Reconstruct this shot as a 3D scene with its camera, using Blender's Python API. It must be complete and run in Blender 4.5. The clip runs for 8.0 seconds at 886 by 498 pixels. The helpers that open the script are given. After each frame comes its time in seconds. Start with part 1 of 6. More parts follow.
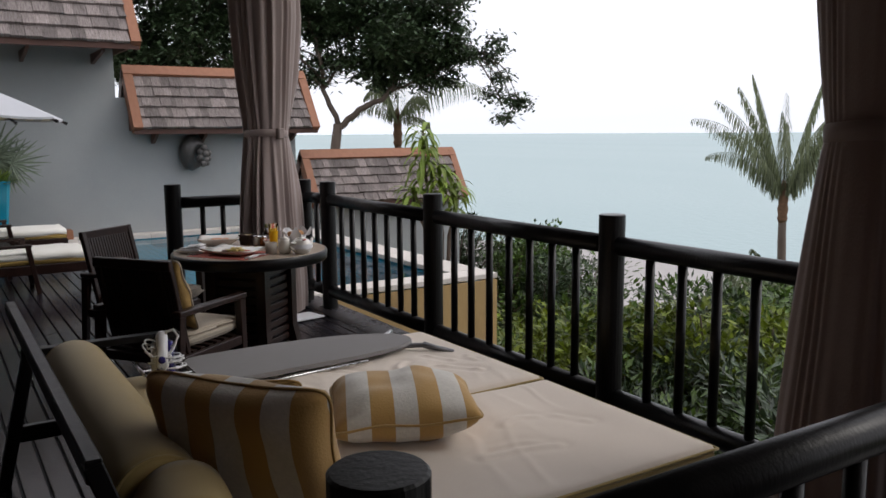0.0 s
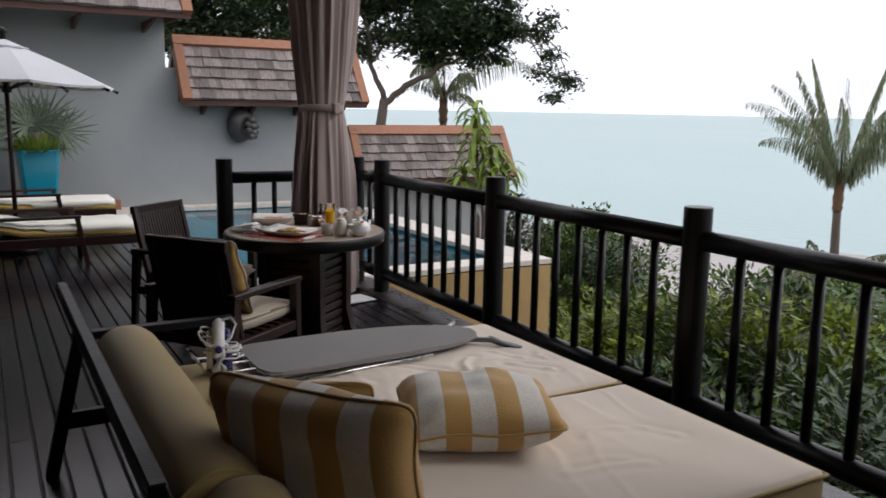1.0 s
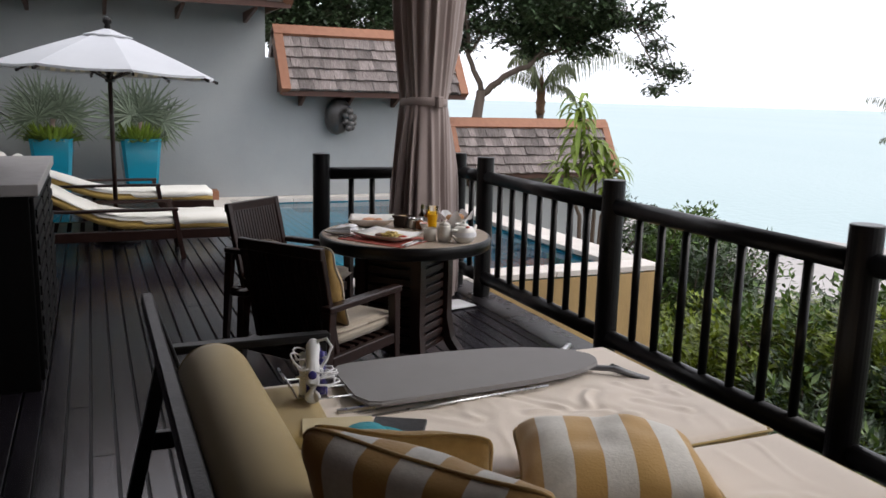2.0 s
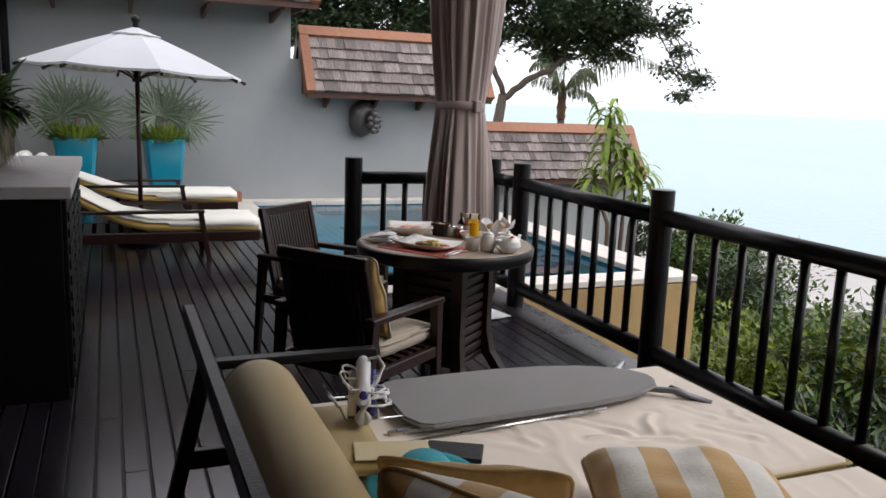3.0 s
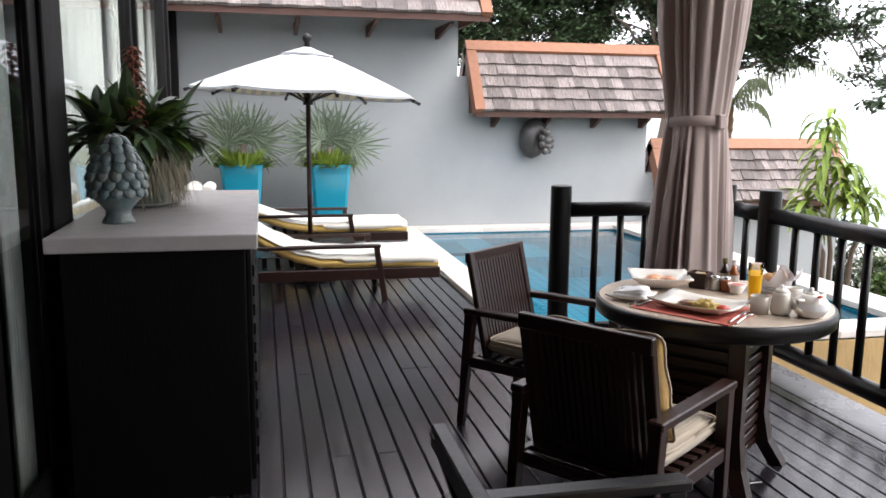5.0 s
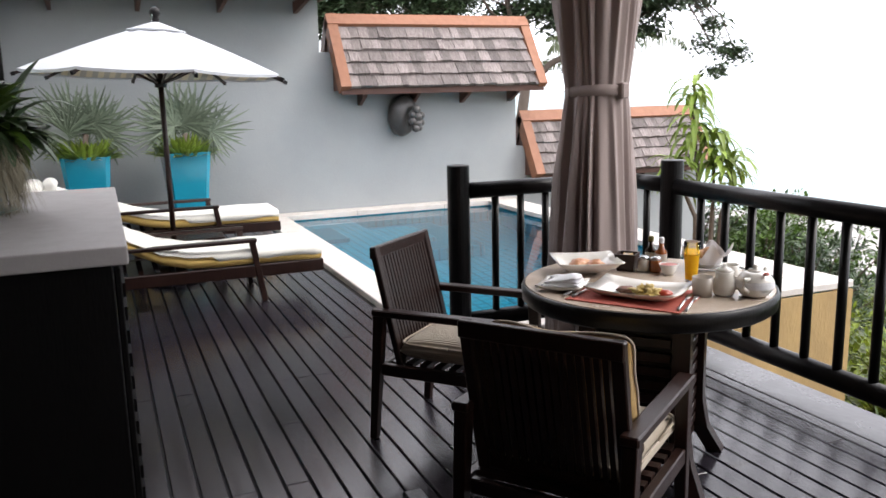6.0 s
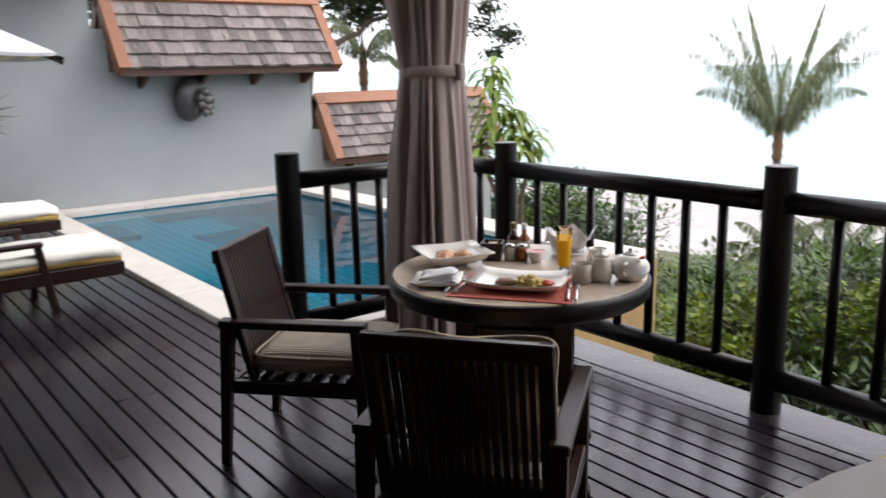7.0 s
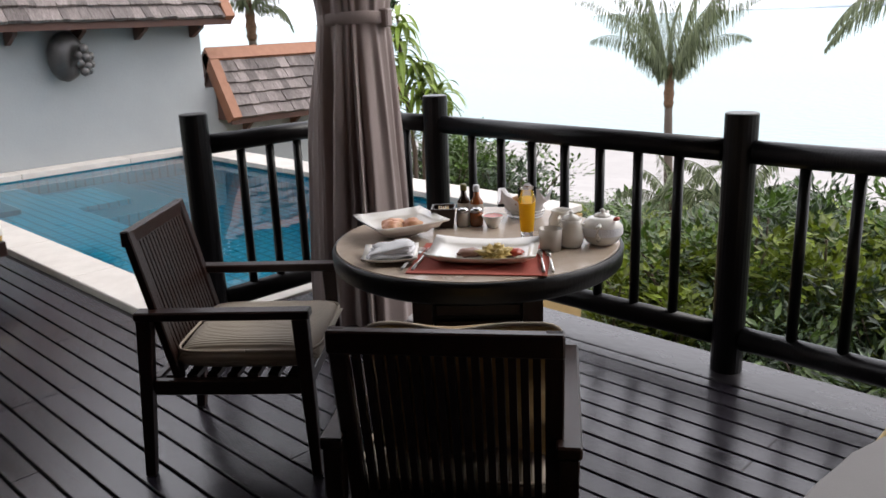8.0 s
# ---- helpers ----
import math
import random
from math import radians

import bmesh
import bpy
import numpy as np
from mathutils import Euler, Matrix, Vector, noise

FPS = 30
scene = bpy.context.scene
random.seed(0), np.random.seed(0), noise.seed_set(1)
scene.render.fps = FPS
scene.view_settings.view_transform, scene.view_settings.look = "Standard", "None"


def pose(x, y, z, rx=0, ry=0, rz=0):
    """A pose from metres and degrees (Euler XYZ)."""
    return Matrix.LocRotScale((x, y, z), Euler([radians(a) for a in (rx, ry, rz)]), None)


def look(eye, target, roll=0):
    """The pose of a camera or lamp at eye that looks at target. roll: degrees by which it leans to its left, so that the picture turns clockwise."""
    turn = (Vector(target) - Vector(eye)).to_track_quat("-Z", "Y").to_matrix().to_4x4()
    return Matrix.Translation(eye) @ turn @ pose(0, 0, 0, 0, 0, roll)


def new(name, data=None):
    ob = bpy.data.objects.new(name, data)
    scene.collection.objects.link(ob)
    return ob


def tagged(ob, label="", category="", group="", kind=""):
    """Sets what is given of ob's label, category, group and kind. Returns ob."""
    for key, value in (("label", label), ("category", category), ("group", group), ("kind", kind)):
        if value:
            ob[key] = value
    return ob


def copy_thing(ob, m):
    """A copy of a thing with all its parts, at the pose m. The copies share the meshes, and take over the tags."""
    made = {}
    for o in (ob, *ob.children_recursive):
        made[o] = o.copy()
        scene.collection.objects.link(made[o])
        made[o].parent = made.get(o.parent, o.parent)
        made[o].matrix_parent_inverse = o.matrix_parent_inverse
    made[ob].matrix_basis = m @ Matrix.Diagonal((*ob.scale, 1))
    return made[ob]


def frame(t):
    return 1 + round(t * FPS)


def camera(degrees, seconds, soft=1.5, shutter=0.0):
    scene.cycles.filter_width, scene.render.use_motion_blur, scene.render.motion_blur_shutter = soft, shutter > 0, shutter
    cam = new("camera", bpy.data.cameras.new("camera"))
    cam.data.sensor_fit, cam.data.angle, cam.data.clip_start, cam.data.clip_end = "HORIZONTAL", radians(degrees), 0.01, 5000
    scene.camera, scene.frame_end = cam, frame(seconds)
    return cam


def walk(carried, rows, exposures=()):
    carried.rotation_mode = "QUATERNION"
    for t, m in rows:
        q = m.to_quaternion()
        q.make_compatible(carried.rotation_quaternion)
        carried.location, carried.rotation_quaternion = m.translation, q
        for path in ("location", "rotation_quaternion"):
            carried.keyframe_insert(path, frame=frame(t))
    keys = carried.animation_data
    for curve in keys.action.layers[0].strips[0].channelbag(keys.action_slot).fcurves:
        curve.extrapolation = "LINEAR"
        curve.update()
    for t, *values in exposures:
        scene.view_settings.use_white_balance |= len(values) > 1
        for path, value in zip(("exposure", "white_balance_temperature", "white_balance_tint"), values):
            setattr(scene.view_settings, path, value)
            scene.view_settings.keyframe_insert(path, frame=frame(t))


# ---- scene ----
cam = camera(56.8, 8.0, soft=1.55, shutter=0.3)
PATH = [
    (0, (0.499, -0.022, 1.485), (1.554, 1.653, 1.2), -0.4),
    (0.5, (0.514, 0.086, 1.511), (1.551, 1.766, 1.189), 0.8),
    (1, (0.504, 0.274, 1.498), (1.476, 1.988, 1.158), 1.0),
    (1.5, (0.561, 0.448, 1.499), (1.398, 2.224, 1.119), 1.1),
    (1.7, (0.604, 0.56, 1.519), (1.4, 2.356, 1.144), 1.0),
    (3, (0.521, 0.902, 1.519), (1.267, 2.722, 1.159), 2.2),
    (3.5, (0.487, 1.088, 1.503), (1.132, 2.942, 1.12), 1.3),
    (4, (0.476, 1.386, 1.505), (0.92, 3.301, 1.139), 0.4),
    (4.2, (0.455, 1.507, 1.508), (0.839, 3.436, 1.144), 0.9),
    (5.3, (0.346, 2.062, 1.505), (0.838, 3.974, 1.186), 0.2),
    (5.5, (0.331, 2.134, 1.509), (0.901, 4.021, 1.17), 0.0),
    (6, (0.302, 2.42, 1.497), (1.049, 4.236, 1.117), -1.3),
    (6.5, (0.238, 2.591, 1.499), (1.105, 4.35, 1.105), -1.4),
    (7, (0.161, 2.814, 1.499), (1.361, 4.354, 1.066), -1.2),
    (7.5, (0.175, 2.989, 1.48), (1.482, 4.422, 0.989), -1.8),
    (8, (0.243, 3.2, 1.47), (1.61, 4.554, 0.925), -2.0),
]
walk(cam, [(t, look(e, g, r)) for t, e, g, r in PATH],
     exposures=[(0.0, -0.27), (1.0, -0.13), (1.5, 0.08), (3.0, 0.3), (3.5, 0.45), (4.2, 1.0), (5.5, 1.3), (6.0, 1.02), (6.5, 0.88), (7.0, 0.66), (8.0, 0.54)])

# ---- daylight: bright overcast sky over the sea ----
SUN_EL, SUN_AZ = 42.0, 118.0
world = bpy.data.worlds.new("sky")
scene.world = world
world.use_nodes = True
wn, wl = world.node_tree.nodes, world.node_tree.links
wn.clear()
w_out = wn.new("ShaderNodeOutputWorld")
w_bg = wn.new("ShaderNodeBackground")
w_sky = wn.new("ShaderNodeTexSky")
w_sky.sky_type = "NISHITA"
w_sky.sun_disc = False
w_sky.sun_elevation = radians(SUN_EL)
w_sky.sun_rotation = radians(SUN_AZ)
w_sky.dust_density = 4.0
w_mix = wn.new("ShaderNodeMixRGB")
w_mix.inputs["Fac"].default_value = 0.88
w_mix.inputs["Color2"].default_value = (11.55, 11.4, 12.2, 1)
wl.new(w_sky.outputs["Color"], w_mix.inputs["Color1"])
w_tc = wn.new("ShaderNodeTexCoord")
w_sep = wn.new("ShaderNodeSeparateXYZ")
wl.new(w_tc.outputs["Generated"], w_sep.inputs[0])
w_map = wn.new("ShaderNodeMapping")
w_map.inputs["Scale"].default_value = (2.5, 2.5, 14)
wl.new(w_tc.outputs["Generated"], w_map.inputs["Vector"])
w_cloud = wn.new("ShaderNodeTexNoise")
w_cloud.inputs["Scale"].default_value = 1.6
w_cloud.inputs["Detail"].default_value = 6
wl.new(w_map.outputs["Vector"], w_cloud.inputs["Vector"])
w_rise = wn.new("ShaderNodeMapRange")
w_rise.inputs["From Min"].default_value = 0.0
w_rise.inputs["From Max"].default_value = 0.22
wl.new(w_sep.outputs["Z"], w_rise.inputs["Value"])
w_add = wn.new("ShaderNodeMath")
w_add.operation = "MULTIPLY_ADD"
w_add.inputs[1].default_value = 0.9
w_add.inputs[2].default_value = -0.42
wl.new(w_cloud.outputs["Fac"], w_add.inputs[0])
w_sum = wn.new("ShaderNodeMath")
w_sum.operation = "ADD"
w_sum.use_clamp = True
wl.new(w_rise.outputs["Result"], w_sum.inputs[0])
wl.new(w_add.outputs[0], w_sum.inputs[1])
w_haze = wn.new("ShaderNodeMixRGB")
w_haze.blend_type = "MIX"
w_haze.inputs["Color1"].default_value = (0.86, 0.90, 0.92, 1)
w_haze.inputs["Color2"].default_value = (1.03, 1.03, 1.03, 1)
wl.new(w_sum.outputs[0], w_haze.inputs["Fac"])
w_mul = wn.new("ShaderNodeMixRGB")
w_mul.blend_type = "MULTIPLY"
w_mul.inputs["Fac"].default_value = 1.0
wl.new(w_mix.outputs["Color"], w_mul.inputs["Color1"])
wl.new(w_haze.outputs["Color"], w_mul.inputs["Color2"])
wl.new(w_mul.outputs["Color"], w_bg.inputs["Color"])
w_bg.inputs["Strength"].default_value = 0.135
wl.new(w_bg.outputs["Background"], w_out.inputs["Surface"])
sun_data = bpy.data.lights.new("sun", "SUN")
sun_data.energy = 0.9
sun_data.angle = radians(25)
sun_data.color = (1.0, 0.96, 0.9)
sun = new("sun", sun_data)
sun.matrix_world = look((0, 0, 30), (0 - 30 * math.sin(radians(SUN_AZ)) / math.tan(radians(SUN_EL)), -30 * math.cos(radians(SUN_AZ)) / math.tan(radians(SUN_EL)), 0))


# ---- materials ----
def mat(name, col, rough=0.6, col2=None, scale=8.0, stretch=(1, 1, 1), amount=0.5, bump=0.1, bump_scale=60.0,
        metal=0.0, per_object=0.0, per_island=0.0, sheen=0.0, spec=0.5, coat=0.0, trans=0.0, detail=5.0, rough_var=0.1):
    """A procedural surface: two colours mixed by a coarse and a fine noise, a fine relief, optional change from piece to piece."""
    m = bpy.data.materials.new(name)
    m.use_nodes = True
    n, l = m.node_tree.nodes, m.node_tree.links
    b = n["Principled BSDF"]
    tc = n.new("ShaderNodeTexCoord")
    mp = n.new("ShaderNodeMapping")
    mp.inputs["Scale"].default_value = stretch
    l.new(tc.outputs["Object"], mp.inputs["Vector"])
    vec = mp.outputs["Vector"]
    if per_object:
        oi = n.new("ShaderNodeObjectInfo")
        ad = n.new("ShaderNodeVectorMath")
        ad.operation = "ADD"
        sc = n.new("ShaderNodeMath")
        sc.operation = "MULTIPLY"
        sc.inputs[1].default_value = 37.0
        l.new(oi.outputs["Random"], sc.inputs[0])
        l.new(vec, ad.inputs[0])
        l.new(sc.outputs[0], ad.inputs[1])
        vec = ad.outputs[0]
    n1 = n.new("ShaderNodeTexNoise")
    n1.inputs["Scale"].default_value = scale
    n1.inputs["Detail"].default_value = detail
    n1.inputs["Roughness"].default_value = 0.65
    l.new(vec, n1.inputs["Vector"])
    ramp = n.new("ShaderNodeMapRange")
    ramp.inputs["From Min"].default_value = 0.3
    ramp.inputs["From Max"].default_value = 0.7
    ramp.inputs["To Max"].default_value = amount
    l.new(n1.outputs["Fac"], ramp.inputs["Value"])
    mx = n.new("ShaderNodeMixRGB")
    mx.inputs["Color1"].default_value = (*col, 1)
    c2 = col2 or tuple(c * 0.7 for c in col)
    mx.inputs["Color2"].default_value = (*c2, 1)
    l.new(ramp.outputs["Result"], mx.inputs["Fac"])
    out = mx.outputs["Color"]
    if per_object or per_island:
        if per_object:
            rnd = n.new("ShaderNodeObjectInfo").outputs["Random"]
        else:
            rnd = n.new("ShaderNodeNewGeometry").outputs["Random Per Island"]
        k = per_object or per_island
        mr = n.new("ShaderNodeMapRange")
        mr.inputs["To Min"].default_value = 1 - k
        mr.inputs["To Max"].default_value = 1 + k
        l.new(rnd, mr.inputs["Value"])
        hs = n.new("ShaderNodeHueSaturation")
        l.new(mr.outputs["Result"], hs.inputs["Value"])
        l.new(out, hs.inputs["Color"])
        out = hs.outputs["Color"]
    l.new(out, b.inputs["Base Color"])
    b.inputs["Metallic"].default_value = metal
    b.inputs["Specular IOR Level"].default_value = spec
    b.inputs["Sheen Weight"].default_value = sheen
    b.inputs["Coat Weight"].default_value = coat
    rr = n.new("ShaderNodeMapRange")
    rr.inputs["To Min"].default_value = max(0.02, rough - rough_var)
    rr.inputs["To Max"].default_value = min(1, rough + rough_var)
    l.new(n1.outputs["Fac"], rr.inputs["Value"])
    l.new(rr.outputs["Result"], b.inputs["Roughness"])
    if bump:
        n2 = n.new("ShaderNodeTexNoise")
        n2.inputs["Scale"].default_value = bump_scale
        n2.inputs["Detail"].default_value = 4
        l.new(vec, n2.inputs["Vector"])
        bp = n.new("ShaderNodeBump")
        bp.inputs["Strength"].default_value = bump
        bp.inputs["Distance"].default_value = 0.01
        l.new(n2.outputs["Fac"], bp.inputs["Height"])
        l.new(bp.outputs["Normal"], b.inputs["Normal"])
    if trans:
        tb = n.new("ShaderNodeBsdfTranslucent")
        l.new(out, tb.inputs["Color"])
        ms = n.new("ShaderNodeMixShader")
        ms.inputs["Fac"].default_value = trans
        l.new(b.outputs["BSDF"], ms.inputs[1])
        l.new(tb.outputs["BSDF"], ms.inputs[2])
        l.new(ms.outputs["Shader"], n["Material Output"].inputs["Surface"])
    return m


def glass(name, col=(1, 1, 1), rough=0.0, ior=1.45):
    m = bpy.data.materials.new(name)
    m.use_nodes = True
    b = m.node_tree.nodes["Principled BSDF"]
    b.inputs["Base Color"].default_value = (*col, 1)
    b.inputs["Transmission Weight"].default_value = 1.0
    b.inputs["Roughness"].default_value = rough
    b.inputs["IOR"].default_value = ior
    return m


M_DECK = mat("dark_stained_deck_timber", (0.0150, 0.0128, 0.0175), 0.20, (0.030, 0.0265, 0.0335), 2.2, (9, 0.7, 9), 0.6, 0.10, 30, per_object=0.22, rough_var=0.10, spec=0.6)
M_DECKEDGE = mat("worn_deck_edge_timber", (0.014, 0.012, 0.0155), 0.30, (0.058, 0.052, 0.056), 3.2, (1.6, 1.0, 1.6), 0.75, 0.16, 16, rough_var=0.24, spec=0.55)
M_BLACK = mat("black_painted_timber", (0.0045, 0.004, 0.0045), 0.34, (0.009, 0.008, 0.008), 5, (3, 3, 0.5), 0.6, 0.12, 40, rough_var=0.12, spec=0.25)
M_EBONY = mat("matt_black_stained_timber", (0.003, 0.003, 0.003), 0.55, (0.006, 0.005, 0.005), 5, (3, 3, 0.5), 0.6, 0.12, 40, spec=0.12)
M_DARKWOOD = mat("dark_brown_wood", (0.013, 0.0058, 0.0048), 0.32, (0.034, 0.0145, 0.0105), 6, (6, 6, 1), 0.7, 0.10, 60, spec=0.33)
M_WALL = mat("grey_render", (0.345, 0.362, 0.362), 0.9, (0.30, 0.316, 0.318), 1.1, (1, 1, 1), 0.8, 0.2, 45)
M_COPING = mat("pale_coping_stone", (0.62, 0.58, 0.53), 0.75, (0.48, 0.44, 0.40), 5, (1, 1, 1), 0.6, 0.25, 70, per_object=0.06)
M_YSTONE = mat("yellow_sandstone", (0.46, 0.31, 0.13), 0.85, (0.26, 0.17, 0.08), 2.5, (1, 1, 0.4), 0.8, 0.4, 50)
M_SHINGLE = mat("weathered_cedar_shingle", (0.31, 0.270, 0.255), 0.85, (0.10, 0.078, 0.072), 16, (6, 0.6, 0.6), 0.95, 0.7, 90, per_object=0.40)
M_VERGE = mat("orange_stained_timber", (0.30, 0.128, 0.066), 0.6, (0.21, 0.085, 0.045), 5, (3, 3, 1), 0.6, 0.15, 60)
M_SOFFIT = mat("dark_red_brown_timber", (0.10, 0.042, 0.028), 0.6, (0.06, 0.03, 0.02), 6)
M_POOLTILE = mat("blue_pool_mosaic", (0.006, 0.215, 0.31), 0.3, (0.005, 0.15, 0.235), 3, (1, 1, 1), 0.6, 0.0)
M_CURTAIN = mat("taupe_curtain_cloth", (0.37, 0.292, 0.27), 0.85, (0.30, 0.238, 0.22), 3, (1, 1, 0.4), 0.6, 0.15, 220, sheen=0.3, trans=0.2)
M_MATTRESS = mat("cream_canvas", (0.74, 0.65, 0.56), 0.9, (0.66, 0.58, 0.50), 2.0, (1, 1, 1), 0.5, 0.12, 260, sheen=0.2)
M_OLIVE = mat("mustard_olive_canvas", (0.365, 0.262, 0.09), 0.85, (0.30, 0.215, 0.073), 3, (1, 1, 1), 0.5, 0.15, 260, sheen=0.3)
M_GOLD = mat("golden_yellow_cloth", (0.44, 0.28, 0.085), 0.8, (0.24, 0.125, 0.03), 26, (1, 1, 1), 0.5, 0.2, 240, sheen=0.3)
M_SEAT = mat("beige_ribbed_cushion_cloth", (0.44, 0.37, 0.29), 0.9, (0.37, 0.31, 0.245), 4, (1, 1, 1), 0.5, 0.15, 240, sheen=0.2)
M_WHITE = mat("white_towelling", (0.80, 0.78, 0.72), 0.95, (0.72, 0.69, 0.62), 4, (1, 1, 1), 0.5, 0.25, 160, sheen=0.3)
M_LYELLOW = mat("yellow_canvas", (0.62, 0.42, 0.13), 0.9, (0.52, 0.35, 0.10), 3, (1, 1, 1), 0.5, 0.12, 240)
M_GREYCLOTH = mat("grey_board_cover", (0.235, 0.225, 0.225), 0.8, (0.20, 0.19, 0.19), 3, (1, 1, 1), 0.5, 0.1, 260)
M_CANOPY = mat("white_canopy_canvas", (0.53, 0.545, 0.575), 0.9, (0.47, 0.485, 0.52), 2, (1, 1, 1), 0.5, 0.08, 200, trans=0.08)
M_TURQ = mat("glossy_turquoise_glaze", (0.012, 0.245, 0.36), 0.22, (0.009, 0.20, 0.30), 3, (1, 1, 1), 0.6, 0.06, 20, coat=0.3)
M_STONETOP = mat("mottled_beige_stone", (0.52, 0.43, 0.35), 0.24, (0.34, 0.27, 0.21), 9, (1, 1, 1), 0.8, 0.08, 60)
M_GREYTOP = mat("grey_stone_worktop", (0.43, 0.405, 0.39), 0.42, (0.36, 0.335, 0.325), 12, (1, 1, 1), 0.6, 0.06, 90)
M_PORC = mat("white_porcelain", (0.74, 0.71, 0.66), 0.18, (0.70, 0.67, 0.62), 4, (1, 1, 1), 0.4, 0.0, coat=0.3)
M_NAPKIN = mat("white_linen", (0.76, 0.76, 0.78), 0.9, (0.68, 0.68, 0.72), 8, (1, 1, 1), 0.5, 0.2, 200)
M_STEEL = mat("brushed_steel", (0.55, 0.55, 0.55), 0.28, (0.45, 0.45, 0.45), 20, (1, 1, 1), 0.4, 0.0, metal=1.0)
M_GROUND = mat("earth_and_leaf_litter", (0.05, 0.055, 0.025), 0.95, (0.09, 0.08, 0.045), 0.8, (1, 1, 1), 0.7, 0.5, 6)
M_SAND = mat("pale_beach_sand", (0.37, 0.35, 0.335), 0.9, (0.31, 0.295, 0.285), 0.3, (1, 1, 1), 0.6, 0.2, 3)
M_LEAF = mat("broad_green_leaf", (0.078, 0.135, 0.022), 0.42, (0.028, 0.056, 0.010), 3, (1, 1, 1), 0.8, 0.0, per_island=0.65, trans=0.22, spec=0.4)
M_LEAF_LIGHT = mat("light_green_leaf", (0.22, 0.29, 0.045), 0.45, (0.13, 0.21, 0.035), 3, (1, 1, 1), 0.8, 0.0, per_island=0.5, trans=0.2, spec=0.4)
M_LEAF_BRIGHT = mat("bright_green_leaf", (0.175, 0.220, 0.020), 0.40, (0.065, 0.10, 0.012), 3, (1, 1, 1), 0.8, 0.0, per_island=0.65, trans=0.25, spec=0.4)
M_LEAF_DARK = mat("dark_green_leaf", (0.052, 0.082, 0.036), 0.45, (0.028, 0.052, 0.022), 3, (1, 1, 1), 0.8, 0.0, per_island=0.6, trans=0.1)
M_PALM = mat("palm_frond_green", (0.17, 0.20, 0.10), 0.5, (0.10, 0.125, 0.055), 4, (1, 1, 1), 0.7, 0.0, per_island=0.4, trans=0.25)
M_FAN = mat("grey_green_fan_leaf", (0.20, 0.245, 0.175), 0.45, (0.10, 0.135, 0.09), 4, (1, 1, 1), 0.7, 0.0, per_island=0.35, trans=0.2)
M_BARK = mat("grey_brown_bark", (0.15, 0.115, 0.09), 0.9, (0.08, 0.06, 0.048), 5, (1, 1, 0.3), 0.8, 0.6, 18)
M_PALMBARK = mat("orange_brown_palm_fibre", (0.19, 0.105, 0.055), 0.9, (0.08, 0.048, 0.03), 8, (1, 1, 2), 0.8, 0.6, 25)
M_PLASTER = mat("white_plaster", (0.62, 0.63, 0.62), 0.9, (0.56, 0.57, 0.56), 1.5)
M_CEIL = mat("stained_boarded_ceiling", (0.20, 0.155, 0.12), 0.7, (0.15, 0.115, 0.09), 3, (8, 0.6, 1))



def tile_grid(m, size, joint):
    """Lays pale joints of a mosaic over a material's colour, in object space."""
    n, l = m.node_tree.nodes, m.node_tree.links
    b = n["Principled BSDF"]
    old = b.inputs["Base Color"].links[0].from_socket
    tc = n.new("ShaderNodeTexCoord")
    sp = n.new("ShaderNodeSeparateXYZ")
    l.new(tc.outputs["Object"], sp.inputs[0])
    prev = None
    for ax in ("X", "Y", "Z"):
        pp = n.new("ShaderNodeMath")
        pp.operation = "PINGPONG"
        pp.inputs[1].default_value = size / 2
        l.new(sp.outputs[ax], pp.inputs[0])
        lt = n.new("ShaderNodeMath")
        lt.operation = "LESS_THAN"
        lt.inputs[1].default_value = joint if ax != "Z" else joint * 0.6
        l.new(pp.outputs[0], lt.inputs[0])
        if prev:
            mxm = n.new("ShaderNodeMath")
            mxm.operation = "MAXIMUM"
            l.new(prev, mxm.inputs[0])
            l.new(lt.outputs[0], mxm.inputs[1])
            prev = mxm.outputs[0]
        else:
            prev = lt.outputs[0]
    mx = n.new("ShaderNodeMixRGB")
    mx.inputs["Color2"].default_value = (0.004, 0.10, 0.15, 1)
    l.new(prev, mx.inputs["Fac"])
    l.new(old, mx.inputs["Color1"])
    l.new(mx.outputs["Color"], b.inputs["Base Color"])


tile_grid(M_POOLTILE, 0.10, 0.009)


# ---- mesh helpers ----
def part(name, bm, material, parent=None, label="", smooth=False):
    me = bpy.data.meshes.new(name)
    bmesh.ops.recalc_face_normals(bm, faces=bm.faces)
    bm.to_mesh(me)
    bm.free()
    me.materials.append(material)
    if smooth:
        me.shade_smooth()
    ob = new(name, me)
    if parent is not None:
        ob.parent = parent
    if label:
        tagged(ob, label)
    return ob


def thing(name, m=None, label="", category="", group="", kind=""):
    ob = new(name)
    ob.empty_display_size = 0.05
    if m is not None:
        ob.matrix_basis = m
    return tagged(ob, label, category, group, kind)


def box(x0, x1, y0, y1, z0, z1, bevel=0.0, bm=None, m=None, segs=1):
    b = bmesh.new()
    bmesh.ops.create_cube(b, size=1)
    for v in b.verts:
        v.co = Vector(((x0 + x1) / 2 + v.co.x * (x1 - x0), (y0 + y1) / 2 + v.co.y * (y1 - y0), (z0 + z1) / 2 + v.co.z * (z1 - z0)))
    if bevel:
        bmesh.ops.bevel(b, geom=b.edges[:], offset=bevel, segments=segs, affect="EDGES", profile=0.5)
    if m is not None:
        b.transform(m)
    return join(bm, b)


